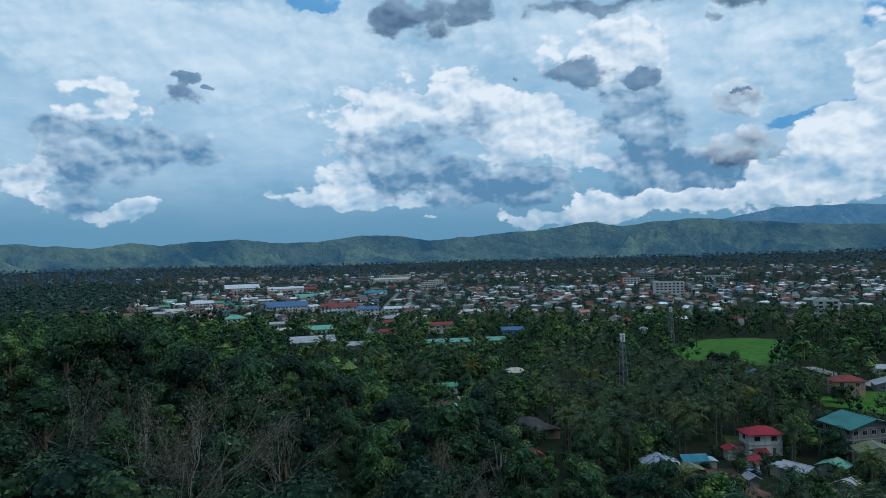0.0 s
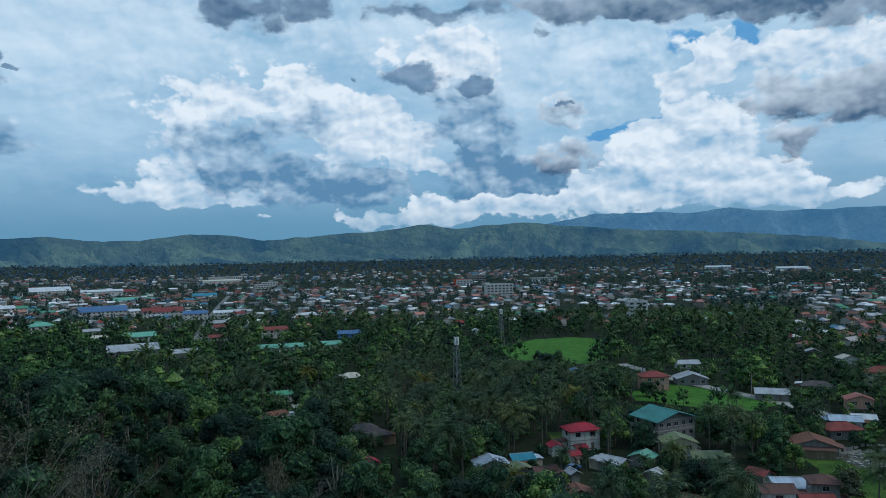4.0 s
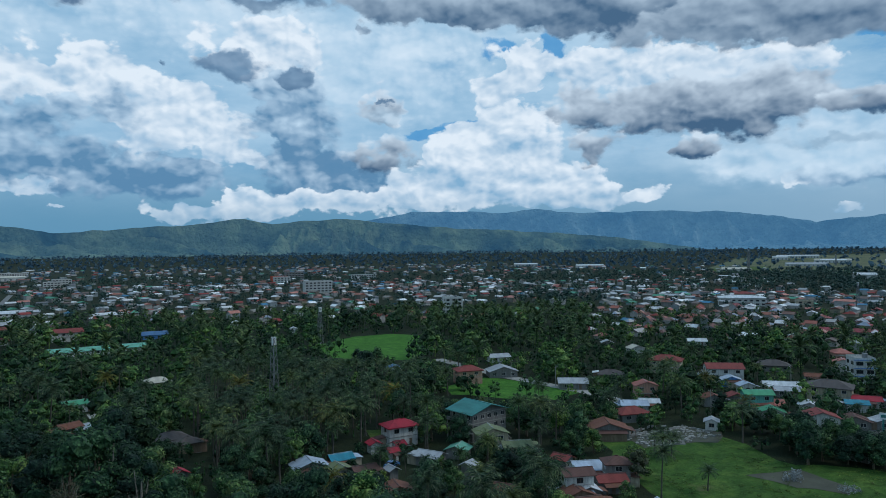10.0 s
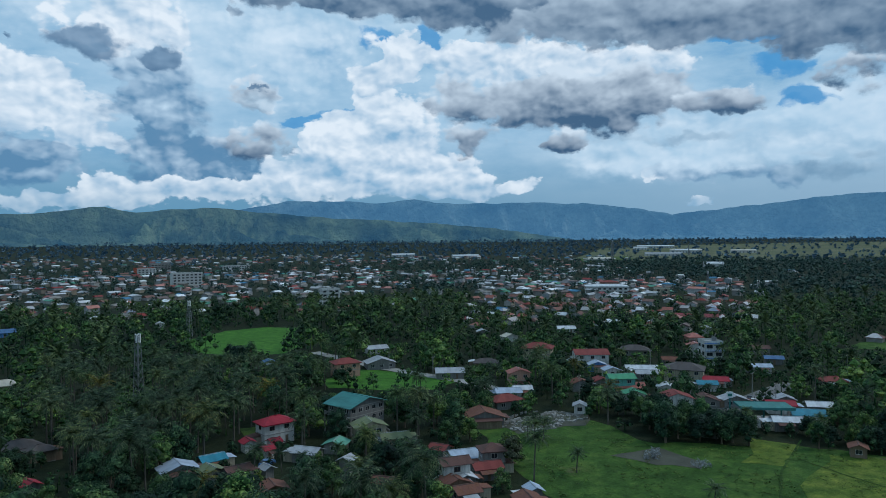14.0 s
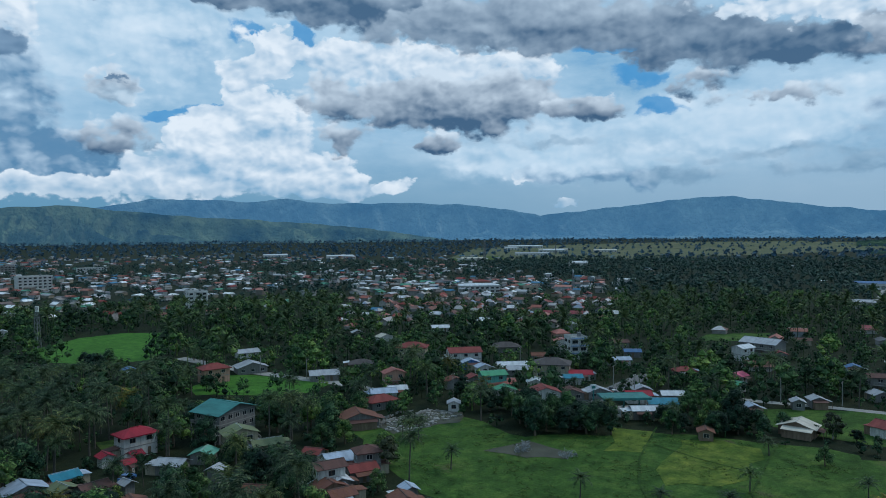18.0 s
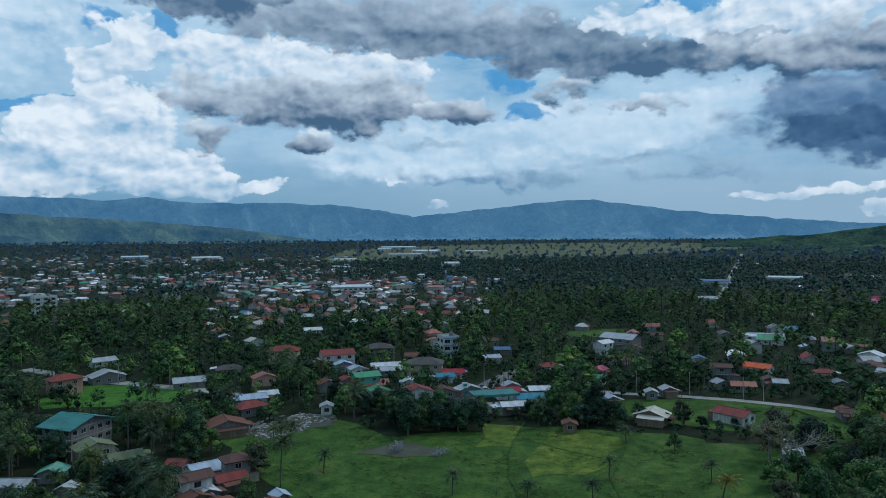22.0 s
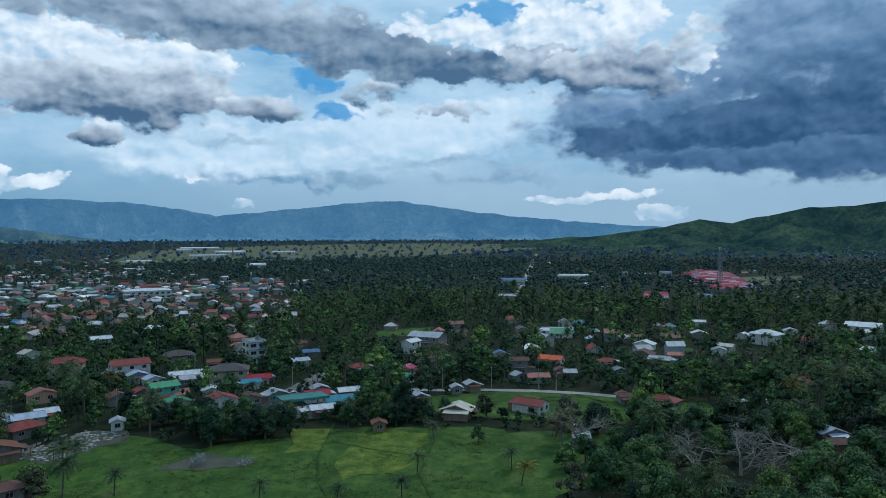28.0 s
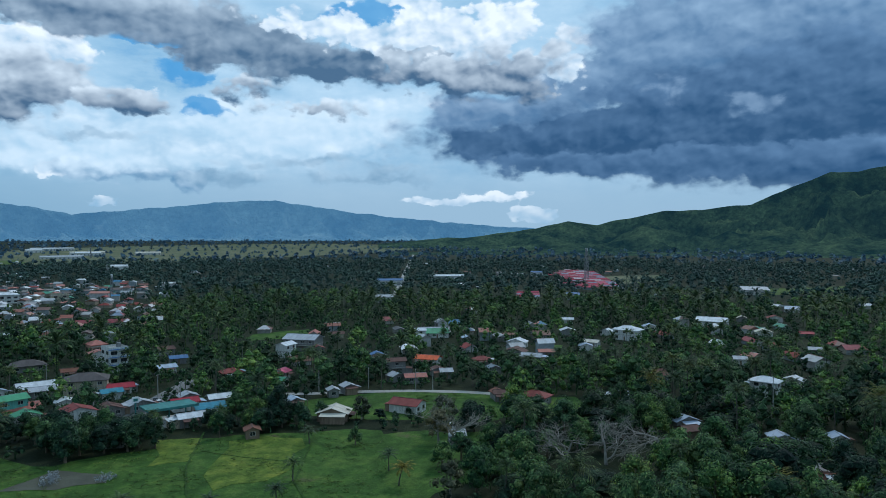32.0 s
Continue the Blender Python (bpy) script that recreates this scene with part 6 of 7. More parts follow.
def shed(x, y, turn, w, d, h, roof, label):
    """A long low hall: walls, a pitched roof and a row of gates."""
    base = tagged(new("shed"), label, "shed")
    base.matrix_world = pose(x, y, gh(x, y), 0, 0, turn)
    p = Pile()
    n = max(2, int(w / 9))
    holes = [(w * (k + 0.5) / n - 1.6, 0.1, w * (k + 0.5) / n + 1.6, h * 0.62) for k in range(n)]
    for name, length, place in sides(w, d):
        facade(p, length, h, holes if name == "front" else [], 0.2, place)
    part("wall", p, WALLS["white"], base)
    part("roof", gable_roof(w, d, h, 0.18 * d / 2 + 0.3, 0.8), ROOFS[roof], base)
    for o in holes:
        part("gate", Pile().box(o[0] - w / 2, -d / 2 + 0.08, o[1], o[2] - w / 2, -d / 2 + 0.14, o[3]), STEEL, base)
    HOUSES.append((x, y, w / 2 + 1, h))


def lattice_tower(x, y, top, label):
    """Four legs that taper, with cross braces on every level."""
    z0 = gh(x, y)
    h = top - z0
    base = tagged(new("lattice_tower"), label, "tower")
    base.matrix_world = pose(x, y, z0, 0, 0, 25)
    wide = max(1.3, h * 0.055)
    thick = max(0.09, math.hypot(x, y) * 0.00030)

    def corner(k, t_):
        r = wide * (1 - 0.6 * t_)
        return ((-r, -r), (r, -r), (r, r), (-r, r))[k % 4] + (h * t_,)
    for k in range(4):
        part("leg", Pile().tube([corner(k, 0), corner(k, 1)], [thick * 1.2, thick], 4), STEEL, base)
    n = 9
    for i in range(n):
        for k in range(4):
            t0, t1 = i / n, (i + 1) / n
            part("brace", Pile().tube([corner(k, t0), corner(k + 1, t1)], [thick * 0.6] * 2, 3).tube([corner(k + 1, t0), corner(k, t1)], [thick * 0.6] * 2, 3), STEEL, base)
    part("platform", Pile().box(-wide * 0.5, -wide * 0.5, h - 0.15, wide * 0.5, wide * 0.5, h), STEEL, base)
    for k in range(4):
        a = k * math.pi / 2 + 0.5
        ax, ay = math.cos(a) * wide * 0.55, math.sin(a) * wide * 0.55
        part("antenna", Pile().box(ax - 0.18, ay - 0.18, h - 2.4, ax + 0.18, ay + 0.18, h + 0.5), SIGN_WHITE, base)


def field_bund(line, width):
    """A low grassy bank between plots of the meadow."""
    strip = road("field_bund", line, width, BUND, "low dark grassy bank between meadow plots", 0.22)
    ROADS.pop()
    return strip


def rubble(x0, y0, x1, y1, n):
    """Broken grey blocks strewn over the yard."""
    rnd, p = random.Random(7), Pile()
    for _ in range(n):
        x, y, r = rnd.uniform(x0, x1), rnd.uniform(y0, y1), rnd.uniform(0.15, 0.65)
        z, a, h = gh(x, y), rnd.uniform(0, 3), r * rnd.uniform(0.4, 1.1)
        low = [(x + r * math.cos(a + k * math.pi / 2), y + r * math.sin(a + k * math.pi / 2), z - 0.1) for k in range(4)]
        p.hexa(low, [(q[0] + rnd.uniform(-0.1, 0.1), q[1] + rnd.uniform(-0.1, 0.1), z + h) for q in low])
    tagged(new("rubble", p.mesh("rubble", CONCRETE)), "broken grey concrete rubble strewn over bare soil", "rubble", kind="stuff")


def fuel_station(x, y, turn):
    base = tagged(new("fuel_station"), "teal flat fuel station canopy on posts beside the street", "station")
    base.matrix_world = pose(x, y, gh(x, y), 0, 0, turn)
    part("canopy", Pile().box(-7.5, -4, 4.5, 7.5, 4, 5.1).box(-7.6, -4.1, 4.45, 7.6, -4.003, 5.2).box(-7.6, 4.003, 4.45, 7.6, 4.1, 5.2), ROOFS["teal"], base)
    for u in (-5, 0, 5):
        part("post", Pile().box(u - 0.2, -0.2, -0.4, u + 0.2, 0.2, 4.5), ROOFS["teal"], base)
        part("fuel_pump", Pile().box(u - 0.4, 0.5, 0, u + 0.4, 1.0, 1.7), SIGN_WHITE, base)
    part("forecourt", Pile().box(-10, -7, -0.5, 10, 7, 0.12), CONCRETE, base)
    mast = part("mast", Pile().box(-9.1, 2.7, -0.4, -8.7, 3.1, 6.4), ROOFS["teal"], base, "teal sign mast")
    part("signboard", Pile().box(-9.8, 2.75, 6.41, -8.0, 3.05, 8.2), SIGN_WHITE, mast, "white signboard with a teal square")
    part("emblem", Pile().box(-9.5, 2.69, 6.9, -8.3, 2.745, 7.7), ROOFS["teal"], mast)
    HOUSES.append((x, y, 9, 4.5))


def estate(poly):
    """Rows of like small houses with red roofs."""
    wall = Pile().box(-4.5, -3.5, -0.8, 4.5, 3.5, 2.8)
    wall_me = wall.mesh("wall", TOWN_WALL)
    roof_me = gable_roof(9, 7, 2.8, 1.4, 0.7).mesh("roof", ESTATE_ROOF)
    xs, ys = [q[0] for q in poly], [q[1] for q in poly]
    n = 0
    for i in range(int((max(xs) - min(xs)) / 15) + 1):
        for j in range(int((max(ys) - min(ys)) / 10.5) + 1):
            x, y = min(xs) + i * 15 + (j % 3), min(ys) + j * 10.5
            if not inside(poly, np.array([x]), np.array([y]))[0] or n >= 150 or random.random() < 0.06:
                continue
            base = tagged(new("estate_house"), "small estate house with a pinkish red roof", "house", "estate houses")
            base.matrix_world = pose(x, y, gh(x, y), 0, 0, 90 + random.uniform(-4, 4))
            part("wall", wall_me, TOWN_WALL, base)
            part("roof", roof_me, ESTATE_ROOF, base)
            n += 1
    FIELDS.append(poly)


def ruin_wall(x0, y0, x1, y1, h):
    """A broken run of low wall."""
    rnd = random.Random(int(x0 + y0))
    n = max(2, int(math.hypot(x1 - x0, y1 - y0) / 1.6))
    base = tagged(new("ruined_wall"), "low broken grey concrete wall in the rubble yard", "wall")
    base.location = (x0, y0, gh(x0, y0))
    a = math.atan2(y1 - y0, x1 - x0)
    L = math.hypot(x1 - x0, y1 - y0) / n
    for k in range(n):
        if rnd.random() < 0.2:
            continue
        seg = part("wall_piece", Pile().box(k * L, -0.12, -0.3, (k + 1) * L, 0.12, h * rnd.uniform(0.4, 1.1)), CONCRETE, base)
        seg.rotation_euler = (0, 0, a)


def utility_pole(x, y, h):
    base = tagged(new("utility_pole"), "slim grey utility pole with crossarm", "pole")
    base.location = (x, y, gh(x, y))
    part("pole", Pile().tube([(0, 0, -0.6), (0, 0, h)], [0.17, 0.11], 7), CONCRETE, base)
    part("crossarm", Pile().box(-0.9, -0.06, h - 0.6, 0.9, 0.06, h - 0.45), WOOD, base)
    for u in (-0.8, 0, 0.8):
        part("insulator", Pile().box(u - 0.05, -0.05, h - 0.448, u + 0.05, 0.05, h - 0.25), SIGN_WHITE, base)


def car(x, y, turn, paint):
    base = tagged(new("car"), f"small {'white' if paint is CAR_WHITE else 'blue' if paint is CAR_BLUE else 'dark'} parked car on the ground", "car")
    base.matrix_world = pose(x, y, gh(x, y) + 0.14, 0, 0, turn)
    p = Pile().hexa([(-2.1, -0.85, 0.25), (2.1, -0.85, 0.25), (2.1, 0.85, 0.25), (-2.1, 0.85, 0.25)], [(-2.0, -0.8, 0.9), (2.0, -0.8, 0.85), (2.0, 0.8, 0.85), (-2.0, 0.8, 0.9)])
    p.hexa([(-1.1, -0.72, 1.38), (0.5, -0.72, 1.38), (0.5, 0.72, 1.38), (-1.1, 0.72, 1.38)], [(-1.0, -0.68, 1.47), (0.4, -0.68, 1.47), (0.4, 0.68, 1.47), (-1.0, 0.68, 1.47)])
    part("body", p, paint, base)
    part("window_band", Pile().hexa([(-1.7, -0.78, 0.9), (1.2, -0.78, 0.9), (1.2, 0.78, 0.9), (-1.7, 0.78, 0.9)], [(-1.1, -0.70, 1.38), (0.5, -0.70, 1.38), (0.5, 0.70, 1.38), (-1.1, 0.70, 1.38)]), GLASS, base)
    for u in (-1.3, 1.3):
        for s in (-1, 1):
            part("wheel", Pile().tube([(u, s * 0.68, 0.3), (u, s * 0.69, 0.3), (u, s * 0.86, 0.3), (u, s * 0.87, 0.3)], [0.05, 0.31, 0.31, 0.05], 12), RUBBER, base)


def litter_heap(x, y):
    """Tall pale dry stalks and scraps standing in a wet patch."""
    rng = np.random.default_rng(int(x * 3 + y))
    c = rng.normal(size=(26, 3)) * (1.6, 1.0, 0.5) + (0, 0, 0.9)
    c[:, 2] = np.abs(c[:, 2])
    v, f = leaf_cloud(rng, c, 0.5, 9, 0.20, 1.2, 0.0)
    v[:, 2] = np.maximum(v[:, 2], 0.0)
    base = tagged(new("dry_shrub", from_arrays("dry_shrub", v, f, [PALE_STALK])), "pale whitish dry shrub in the muddy patch", "shrub")
    base.location = (x, y, gh(x, y))


PALE_STALK = plain("pale_stalk", (0.26, 0.28, 0.29), 0.9)
teal_building(105.1, 178.5, 11, 12.9, 9.8)
block(276.6, 170.9, -38, 7.7, 9.0, 3, "white", "white three-storey building with blue-trimmed ledges", trim="blue")
block(301.0, 195.0, -37, 6.4, 8.0, 2, "salmon", "low white building with red striped awnings", "salmon")
block(284.9, 525.7, -16, 15.0, 13.0, 4, "white", "plain white four-storey office block")
block(262.2, 824.2, -6, 32.3, 16.0, 5, "white", "large white five-storey building")
block(307.6, 1171.6, -3, 27.5, 18.0, 3, ORANGE, "bright orange commercial building")
block(353.2, 1246.9, -4, 31.3, 16.0, 4, "grey", "grey flat-roofed office building")
block(-121.8, 1761.2, 9, 74.4, 18.0, 3, "white", "long white civic building")
block(-196.2, 1640.4, 12, 52.0, 16.0, 3, "grey", "long grey town building")
block(-14.0, 1309.2, 6, 28.4, 14.0, 3, "white", "white three-storey town building")
block(304.1, 1144.3, -10, 26.2, 14.0, 3, "white", "white town building between roofs")
block(478.3, 1226.8, -16, 45.0, 16.0, 2, "white", "white hall in the town")
block(-25.7, 1206.6, 6, 23.0, 10.0, 3, "white", "white building among town trees")
block(538.6, 442.5, -45, 39.0, 20.0, 2, "white", "long white market hall with pale roof", "white")
block(584.9, 477.0, -45, 18.1, 14.0, 2, "salmon", "red-roofed hall behind the market", "maroon")
block(558.2, 394.5, -49, 13.4, 12.0, 2, "cream", "cream building in the town")
fuel_station(203.1, 108.1, -44)
lattice_tower(62.2, 245.5, 24.3, "grey steel lattice telecom tower among palms")
lattice_tower(857.8, -69.7, 41.9, "tall steel lattice mast beside the red estate")
lattice_tower(586.2, 364.6, 21.9, "steel lattice mast in the far houses")
lattice_tower(127.9, 397.6, 20.9, "thin grey power pylon at the paddy's edge")
lattice_tower(1166.8, 942.4, 44.0, "far steel mast on the plain")
lattice_tower(1673.0, 1096.5, 27.3, "far steel mast over the woods")
estate([(1003, -31), (1153, -65), (1074, -100), (780, -105), (747, -92), (756, -56), (822, -39)])
estate([(687, 13), (679, -16), (620, -15), (626, 12)])
shed(2011.1, 1506.4, -45, 44.1, 25.0, 8.0, "white", "far white warehouse on the plain")
shed(1836.9, 1212.6, -49, 63.2, 25.0, 8.0, "white", "far long white warehouse")
shed(1933.7, 1089.7, -53, 67.3, 25.0, 7.0, "cream", "far pale long shed")
shed(1595.0, 1121.3, -47, 93.3, 25.0, 6.0, "grey", "far grey shed row")
shed(1186.2, 991.8, -42, 49.4, 25.0, 6.0, "cream", "far pale shed row")
shed(1105.7, 677.6, -50, 31.0, 25.0, 6.0, "white", "white shed between far trees")
shed(801.4, 157.6, -74, 28.7, 15.0, 6.0, "blue", "long blue-roofed shed by the straight road")
shed(594.9, 121.9, -73, 13.6, 12.0, 5.0, "grey", "low grey shed by the straight road")
shed(921.2, 103.4, -79, 44.4, 12.0, 5.0, "white", "pale shed row in the palms")
shed(723.7, -219.8, -99, 24.1, 25.0, 5.0, "grey", "far grey shed among palms")
shed(1006.3, -12.7, -86, 16.1, 12.0, 6.0, "blue", "blue canvas roof by the estate")
shed(640.4, -39.9, -89, 10.2, 12.0, 5.0, "blue", "blue tarpaulin roof over posts")
shed(-256.7, 1147.3, 18, 56.3, 25.0, 8.0, "white", "large white covered court roof")
shed(2194.9, 1575.9, -46, 129.4, 25.0, 8.0, "white", "far white sheds on the plain")
shed(1876.2, 1239.7, -49, 89.7, 25.0, 8.0, "cream", "far cream sheds on the plain")
shed(1123.9, 1642.6, -26, 63.5, 25.0, 6.0, "white", "row of white roofs across the plain")
shed(1164.2, 1416.2, -31, 67.3, 25.0, 6.0, "white", "row of pale roofs across the plain")
shed(-116.9, 1575.0, 12, 75.6, 25.0, 7.0, "cream", "long pale civic roof")
field_bund([(192.5, 92.0), (163.0, 82.5), (146.0, 74.0), (128.0, 60.0)], 0.55)
field_bund([(194.0, 60.0), (175.0, 56.5), (156.0, 53.0), (140.0, 44.0)], 0.5)
field_bund([(176.0, 85.0), (172.0, 72.0), (170.0, 58.0)], 0.35)
rubble(139.0, 143.0, 166.0, 157.0, 260)
ruin_wall(138.1, 154.9, 149.3, 155.9, 0.9)
ruin_wall(149.3, 155.9, 164.1, 154.9, 0.8)
ruin_wall(164.1, 154.9, 167.1, 145.7, 0.6)
ruin_wall(141.1, 145.1, 150.2, 141.9, 0.7)
ruin_wall(150.8, 151.5, 147.4, 144.7, 0.8)
ruin_wall(142.8, 157.0, 155.1, 160.7, 1.0)
ruin_wall(155.1, 160.7, 162.0, 158.7, 0.8)
utility_pole(184.5, 163.6, 8.0)
utility_pole(336.8, 184.7, 9.0)
utility_pole(205.3, 134.1, 7.0)
utility_pole(209.7, 136.8, 7.0)
utility_pole(233.9, 128.6, 8.0)
utility_pole(248.9, 75.2, 8.0)
utility_pole(255.0, 58.3, 8.0)
utility_pole(255.5, 40.8, 8.0)
utility_pole(162.3, 248.2, 8.0)
utility_pole(169.3, 226.9, 8.0)
utility_pole(230.3, -75.4, 13.0)
utility_pole(256.6, 34.7, 8.0)
utility_pole(195.7, 202.7, 8.0)
utility_pole(290.6, 121.3, 9.0)
utility_pole(223.5, 114.9, 8.0)
utility_pole(247.2, 180.2, 8.0)
car(223.1, 122.4, 40, CAR_WHITE)
car(70.4, 162.1, 20, CAR_BLUE)
car(226.6, 125.5, 30, CAR_DARK)
car(206.4, 22.2, 10, CAR_WHITE)
litter_heap(150.3, 108.6)
litter_heap(151.9, 96.7)
litter_heap(148.2, 107.2)
# no houses: entries that keep the camera's view of bare and round trees open
HOUSES.append((172.4, -9.2, 9.0, 4.0))
HOUSES.append((177.6, -18.9, 9.0, 4.0))
HOUSES.append((187.7, -33.2, 7.0, 4.0))
HOUSES.append((163.8, -24.1, 6.0, 2.5))




# single trees, nearest first
hx_, hy_ = scatter(9000, 37, 300)
on_hill = gz(hx_, hy_) > 4.5
keep = open_ground(hx_, hy_) & np.where(on_hill, thin(np.where(on_hill, hx_, 1e4 + np.arange(len(hx_)) * 20.0), hy_, 7.8), thin(np.where(on_hill, 1e4 + np.arange(len(hx_)) * 20.0, hx_), hy_, 5.4))
hx_, hy_ = hx_[keep], hy_[keep]
order = np.argsort(np.hypot(hx_, hy_))
hx_, hy_ = hx_[order], hy_[order]
is_palm = plant_rng.random(len(hx_)) < palm_share(hx_, hy_)
natural = np.where(is_palm, plant_rng.uniform(9, 15, len(hx_)), plant_rng.uniform(7, 14, len(hx_)) + 5.0 * (gz(hx_, hy_) > 8) * plant_rng.random(len(hx_)))
allowed = sightline_height(hx_, hy_, natural, np.full(len(hx_), 4.0))
n_broad = n_palm = n_hill = 0
REST = []
for px, py, palm, top in zip(hx_, hy_, is_palm, allowed):
    if top < 1.6:
        continue
    if top < 5.5:
        palm = False
    hill = gh(px, py) > 4.5 and not palm
    if (n_palm >= 295) if palm else (n_hill >= 240) if hill else (n_broad >= 300):
        REST.append((px, py, palm, top))
        continue
    if palm:
        n_palm += 1
        ob, full = random.choice(PALMS[:4] if random.random() < 0.96 else PALMS[4:]), 0
        full = {0: 13, 1: 10.5, 2: 14.5, 3: 8.5, 4: 9.5}[PALMS.index(ob)]
    else:
        n_hill, n_broad = n_hill + hill, n_broad + (not hill)
        k = random.choices(range(7), (3, 2, 1, 6, 1, 2, 6) if px > 3 * py else (5, 4, 3, 3, 3, 1, 4))[0]
        ob, full = BROAD[k], (12, 14, 11, 9, 13, 11, 10)[k]
        if hill:
            k = random.choices(range(4), (4, 7, 1, 1) if px < 20 else (4, 3, 4, 1))[0]
            ob, full = HILL[k], (13, 16, 10, 13)[k]
    s = min(1.3, max(0.3, top / full))
    tree = copy_thing(ob, pose(px, py, gh(px, py), 0, 0, random.uniform(0, 360)))
    tree.scale = (s * random.uniform(0.92, 1.12), s * random.uniform(0.92, 1.12), s)

for ob in PATTERNS:          # the patterns themselves stand among the others, behind the camera
    i = PATTERNS.index(ob)
    ob.matrix_world = pose(-70 - 9 * (i % 4), -20 - 10 * (i // 4), gh(-70 - 9 * (i % 4), -20 - 10 * (i // 4)))


# the rest of the woods, as one mass for each belt
def belt(name, label, places, kinds, mats, category="woods"):
    """Joins many plants into one mesh. kinds: (corners, faces, full height, slot) to choose from for each place."""
    vs, fs, sl, at = [], [], [], 0
    for x, y, h, k in places:
        v, f, full, slot = kinds[k]
        s = h / full
        a = plant_rng.uniform(0, 2 * math.pi)
        c, sn = math.cos(a) * s, math.sin(a) * s
        w = np.empty_like(v)
        w[:, 0], w[:, 1], w[:, 2] = v[:, 0] * c - v[:, 1] * sn + x, v[:, 0] * sn + v[:, 1] * c + y, v[:, 2] * s + gh(x, y)
        vs.append(w)
        fs.append(f + at)
        sl.append(np.full(len(f), slot))
        at += len(v)
    return tagged(new(name, from_arrays(name, np.concatenate(vs), np.concatenate(fs), mats, np.concatenate(sl))), label, category, kind="stuff")


def stub(pile, arrays):
    """Leaves and a trunk together."""
    v, f = arrays
    pv, pf = np.array(pile.v, float), np.array(pile.f)
    return np.concatenate([v, pv]), np.concatenate([f, pf + len(v)])


def mid_tree(seed, h, r, lobes, per, size, slot):
    c, (v, f), rng = tree_arrays(seed, h, r, lobes, per, size, 0.06, 0, 0.62)
    v, f = stub(Pile().tube([(0, 0, -0.5), (0, 0, h * 0.6)], [0.25, 0.1], 3), (v, f))
    return v, f, h, slot


def mid_palm(seed, h, slot, fronds=15, pairs=3):
    rng = np.random.default_rng(seed)
    v, f = frond_arrays(rng, fronds, 4.8, pairs, 1.7, (0, 0, h))
    v, f = stub(Pile().tube([(0, 0, -0.5), (0, 0, h)], [0.22, 0.14], 4), (v, f))
    return v, f, h + 1.3, slot


MID = [mid_tree(31, 11, 5.4, 9, 17, 0.44, 0), mid_tree(32, 12, 5.0, 8, 17, 0.44, 1), mid_tree(33, 10, 5.8, 9, 17, 0.46, 1), mid_tree(34, 9, 4.6, 8, 17, 0.40, 2),
       mid_palm(35, 11, 3), mid_palm(36, 9, 3), mid_palm(37, 13, 3), mid_tree(38, 3.2, 2.8, 2, 10, 0.45, 0), mid_tree(39, 2.8, 2.6, 2, 10, 0.42, 1)]
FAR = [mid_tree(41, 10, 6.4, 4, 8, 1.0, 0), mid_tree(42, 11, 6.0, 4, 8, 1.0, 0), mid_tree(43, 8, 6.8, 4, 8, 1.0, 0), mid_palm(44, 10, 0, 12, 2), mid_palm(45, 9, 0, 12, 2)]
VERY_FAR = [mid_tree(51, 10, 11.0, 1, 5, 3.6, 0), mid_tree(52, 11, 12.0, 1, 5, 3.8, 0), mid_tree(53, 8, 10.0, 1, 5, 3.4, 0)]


def grow_belt(n, r0, r1, gap, lo, hi, kinds_broad, kinds_palm):
    x, y = scatter(n, r0, r1)
    k = open_ground(x, y, 1.0) & thin(x, y, gap)
    x, y = x[k], y[k]
    t_ = town_density(x, y)
    k = plant_rng.random(len(x)) > t_ * 0.10
    x, y, t_ = x[k], y[k], t_[k]
    p = plant_rng.random(len(x)) < palm_share(x, y)
    h = np.where(p, plant_rng.uniform(10, 15, len(x)), lo * 0.75 + (hi * 1.3 - lo * 0.75) * plant_rng.random(len(x)) ** 1.5) * (1 - 0.42 * np.minimum(t_, 1))
    h = sightline_height(x, y, h, np.full(len(x), 4.0))
    return [(a, b, c, random.choice(kinds_palm if q and c > 5 else kinds_broad)) for a, b, c, q in zip(x, y, h, p) if c > 2.0]


rest_places = [(a, b, c, random.choice((4, 5, 6)) if p else random.choice((0, 0, 1, 2, 3, 3))) for a, b, p, c in REST]
MID_MATS = [LEAF, LEAF_DARK, LEAF_BRIGHT, FROND]
belt("woods", "mixed green woods with coconut palms", rest_places + grow_belt(14000, 300, 620, 7.9, 6, 12, (0, 0, 1, 2, 3, 3), (4, 5, 6)), MID, MID_MATS)
ux, uy = scatter(17000, 75, 560)
k_ = open_ground(ux, uy, 0.4) & thin(ux, uy, 6.0)
belt("undergrowth", "dense low green bushes between the trees", [(a, b, plant_rng.uniform(1.6, 4.6), random.choice((7, 8))) for a, b in zip(ux[k_], uy[k_])], MID, MID_MATS, "bushes")
belt("far_woods", "dark green distant woods", grow_belt(20000, 620, 1500, 12.0, 7, 13, (0, 1, 2), (3, 4)), FAR, [HAZED_FAR_LEAF])
belt("horizon_woods", "dark woods at the edge of the plain", grow_belt(16000, 1500, 4300, 24.0, 7, 12, (0, 1, 2), (0, 1, 2)), VERY_FAR, [HAZED_HORIZON_LEAF])

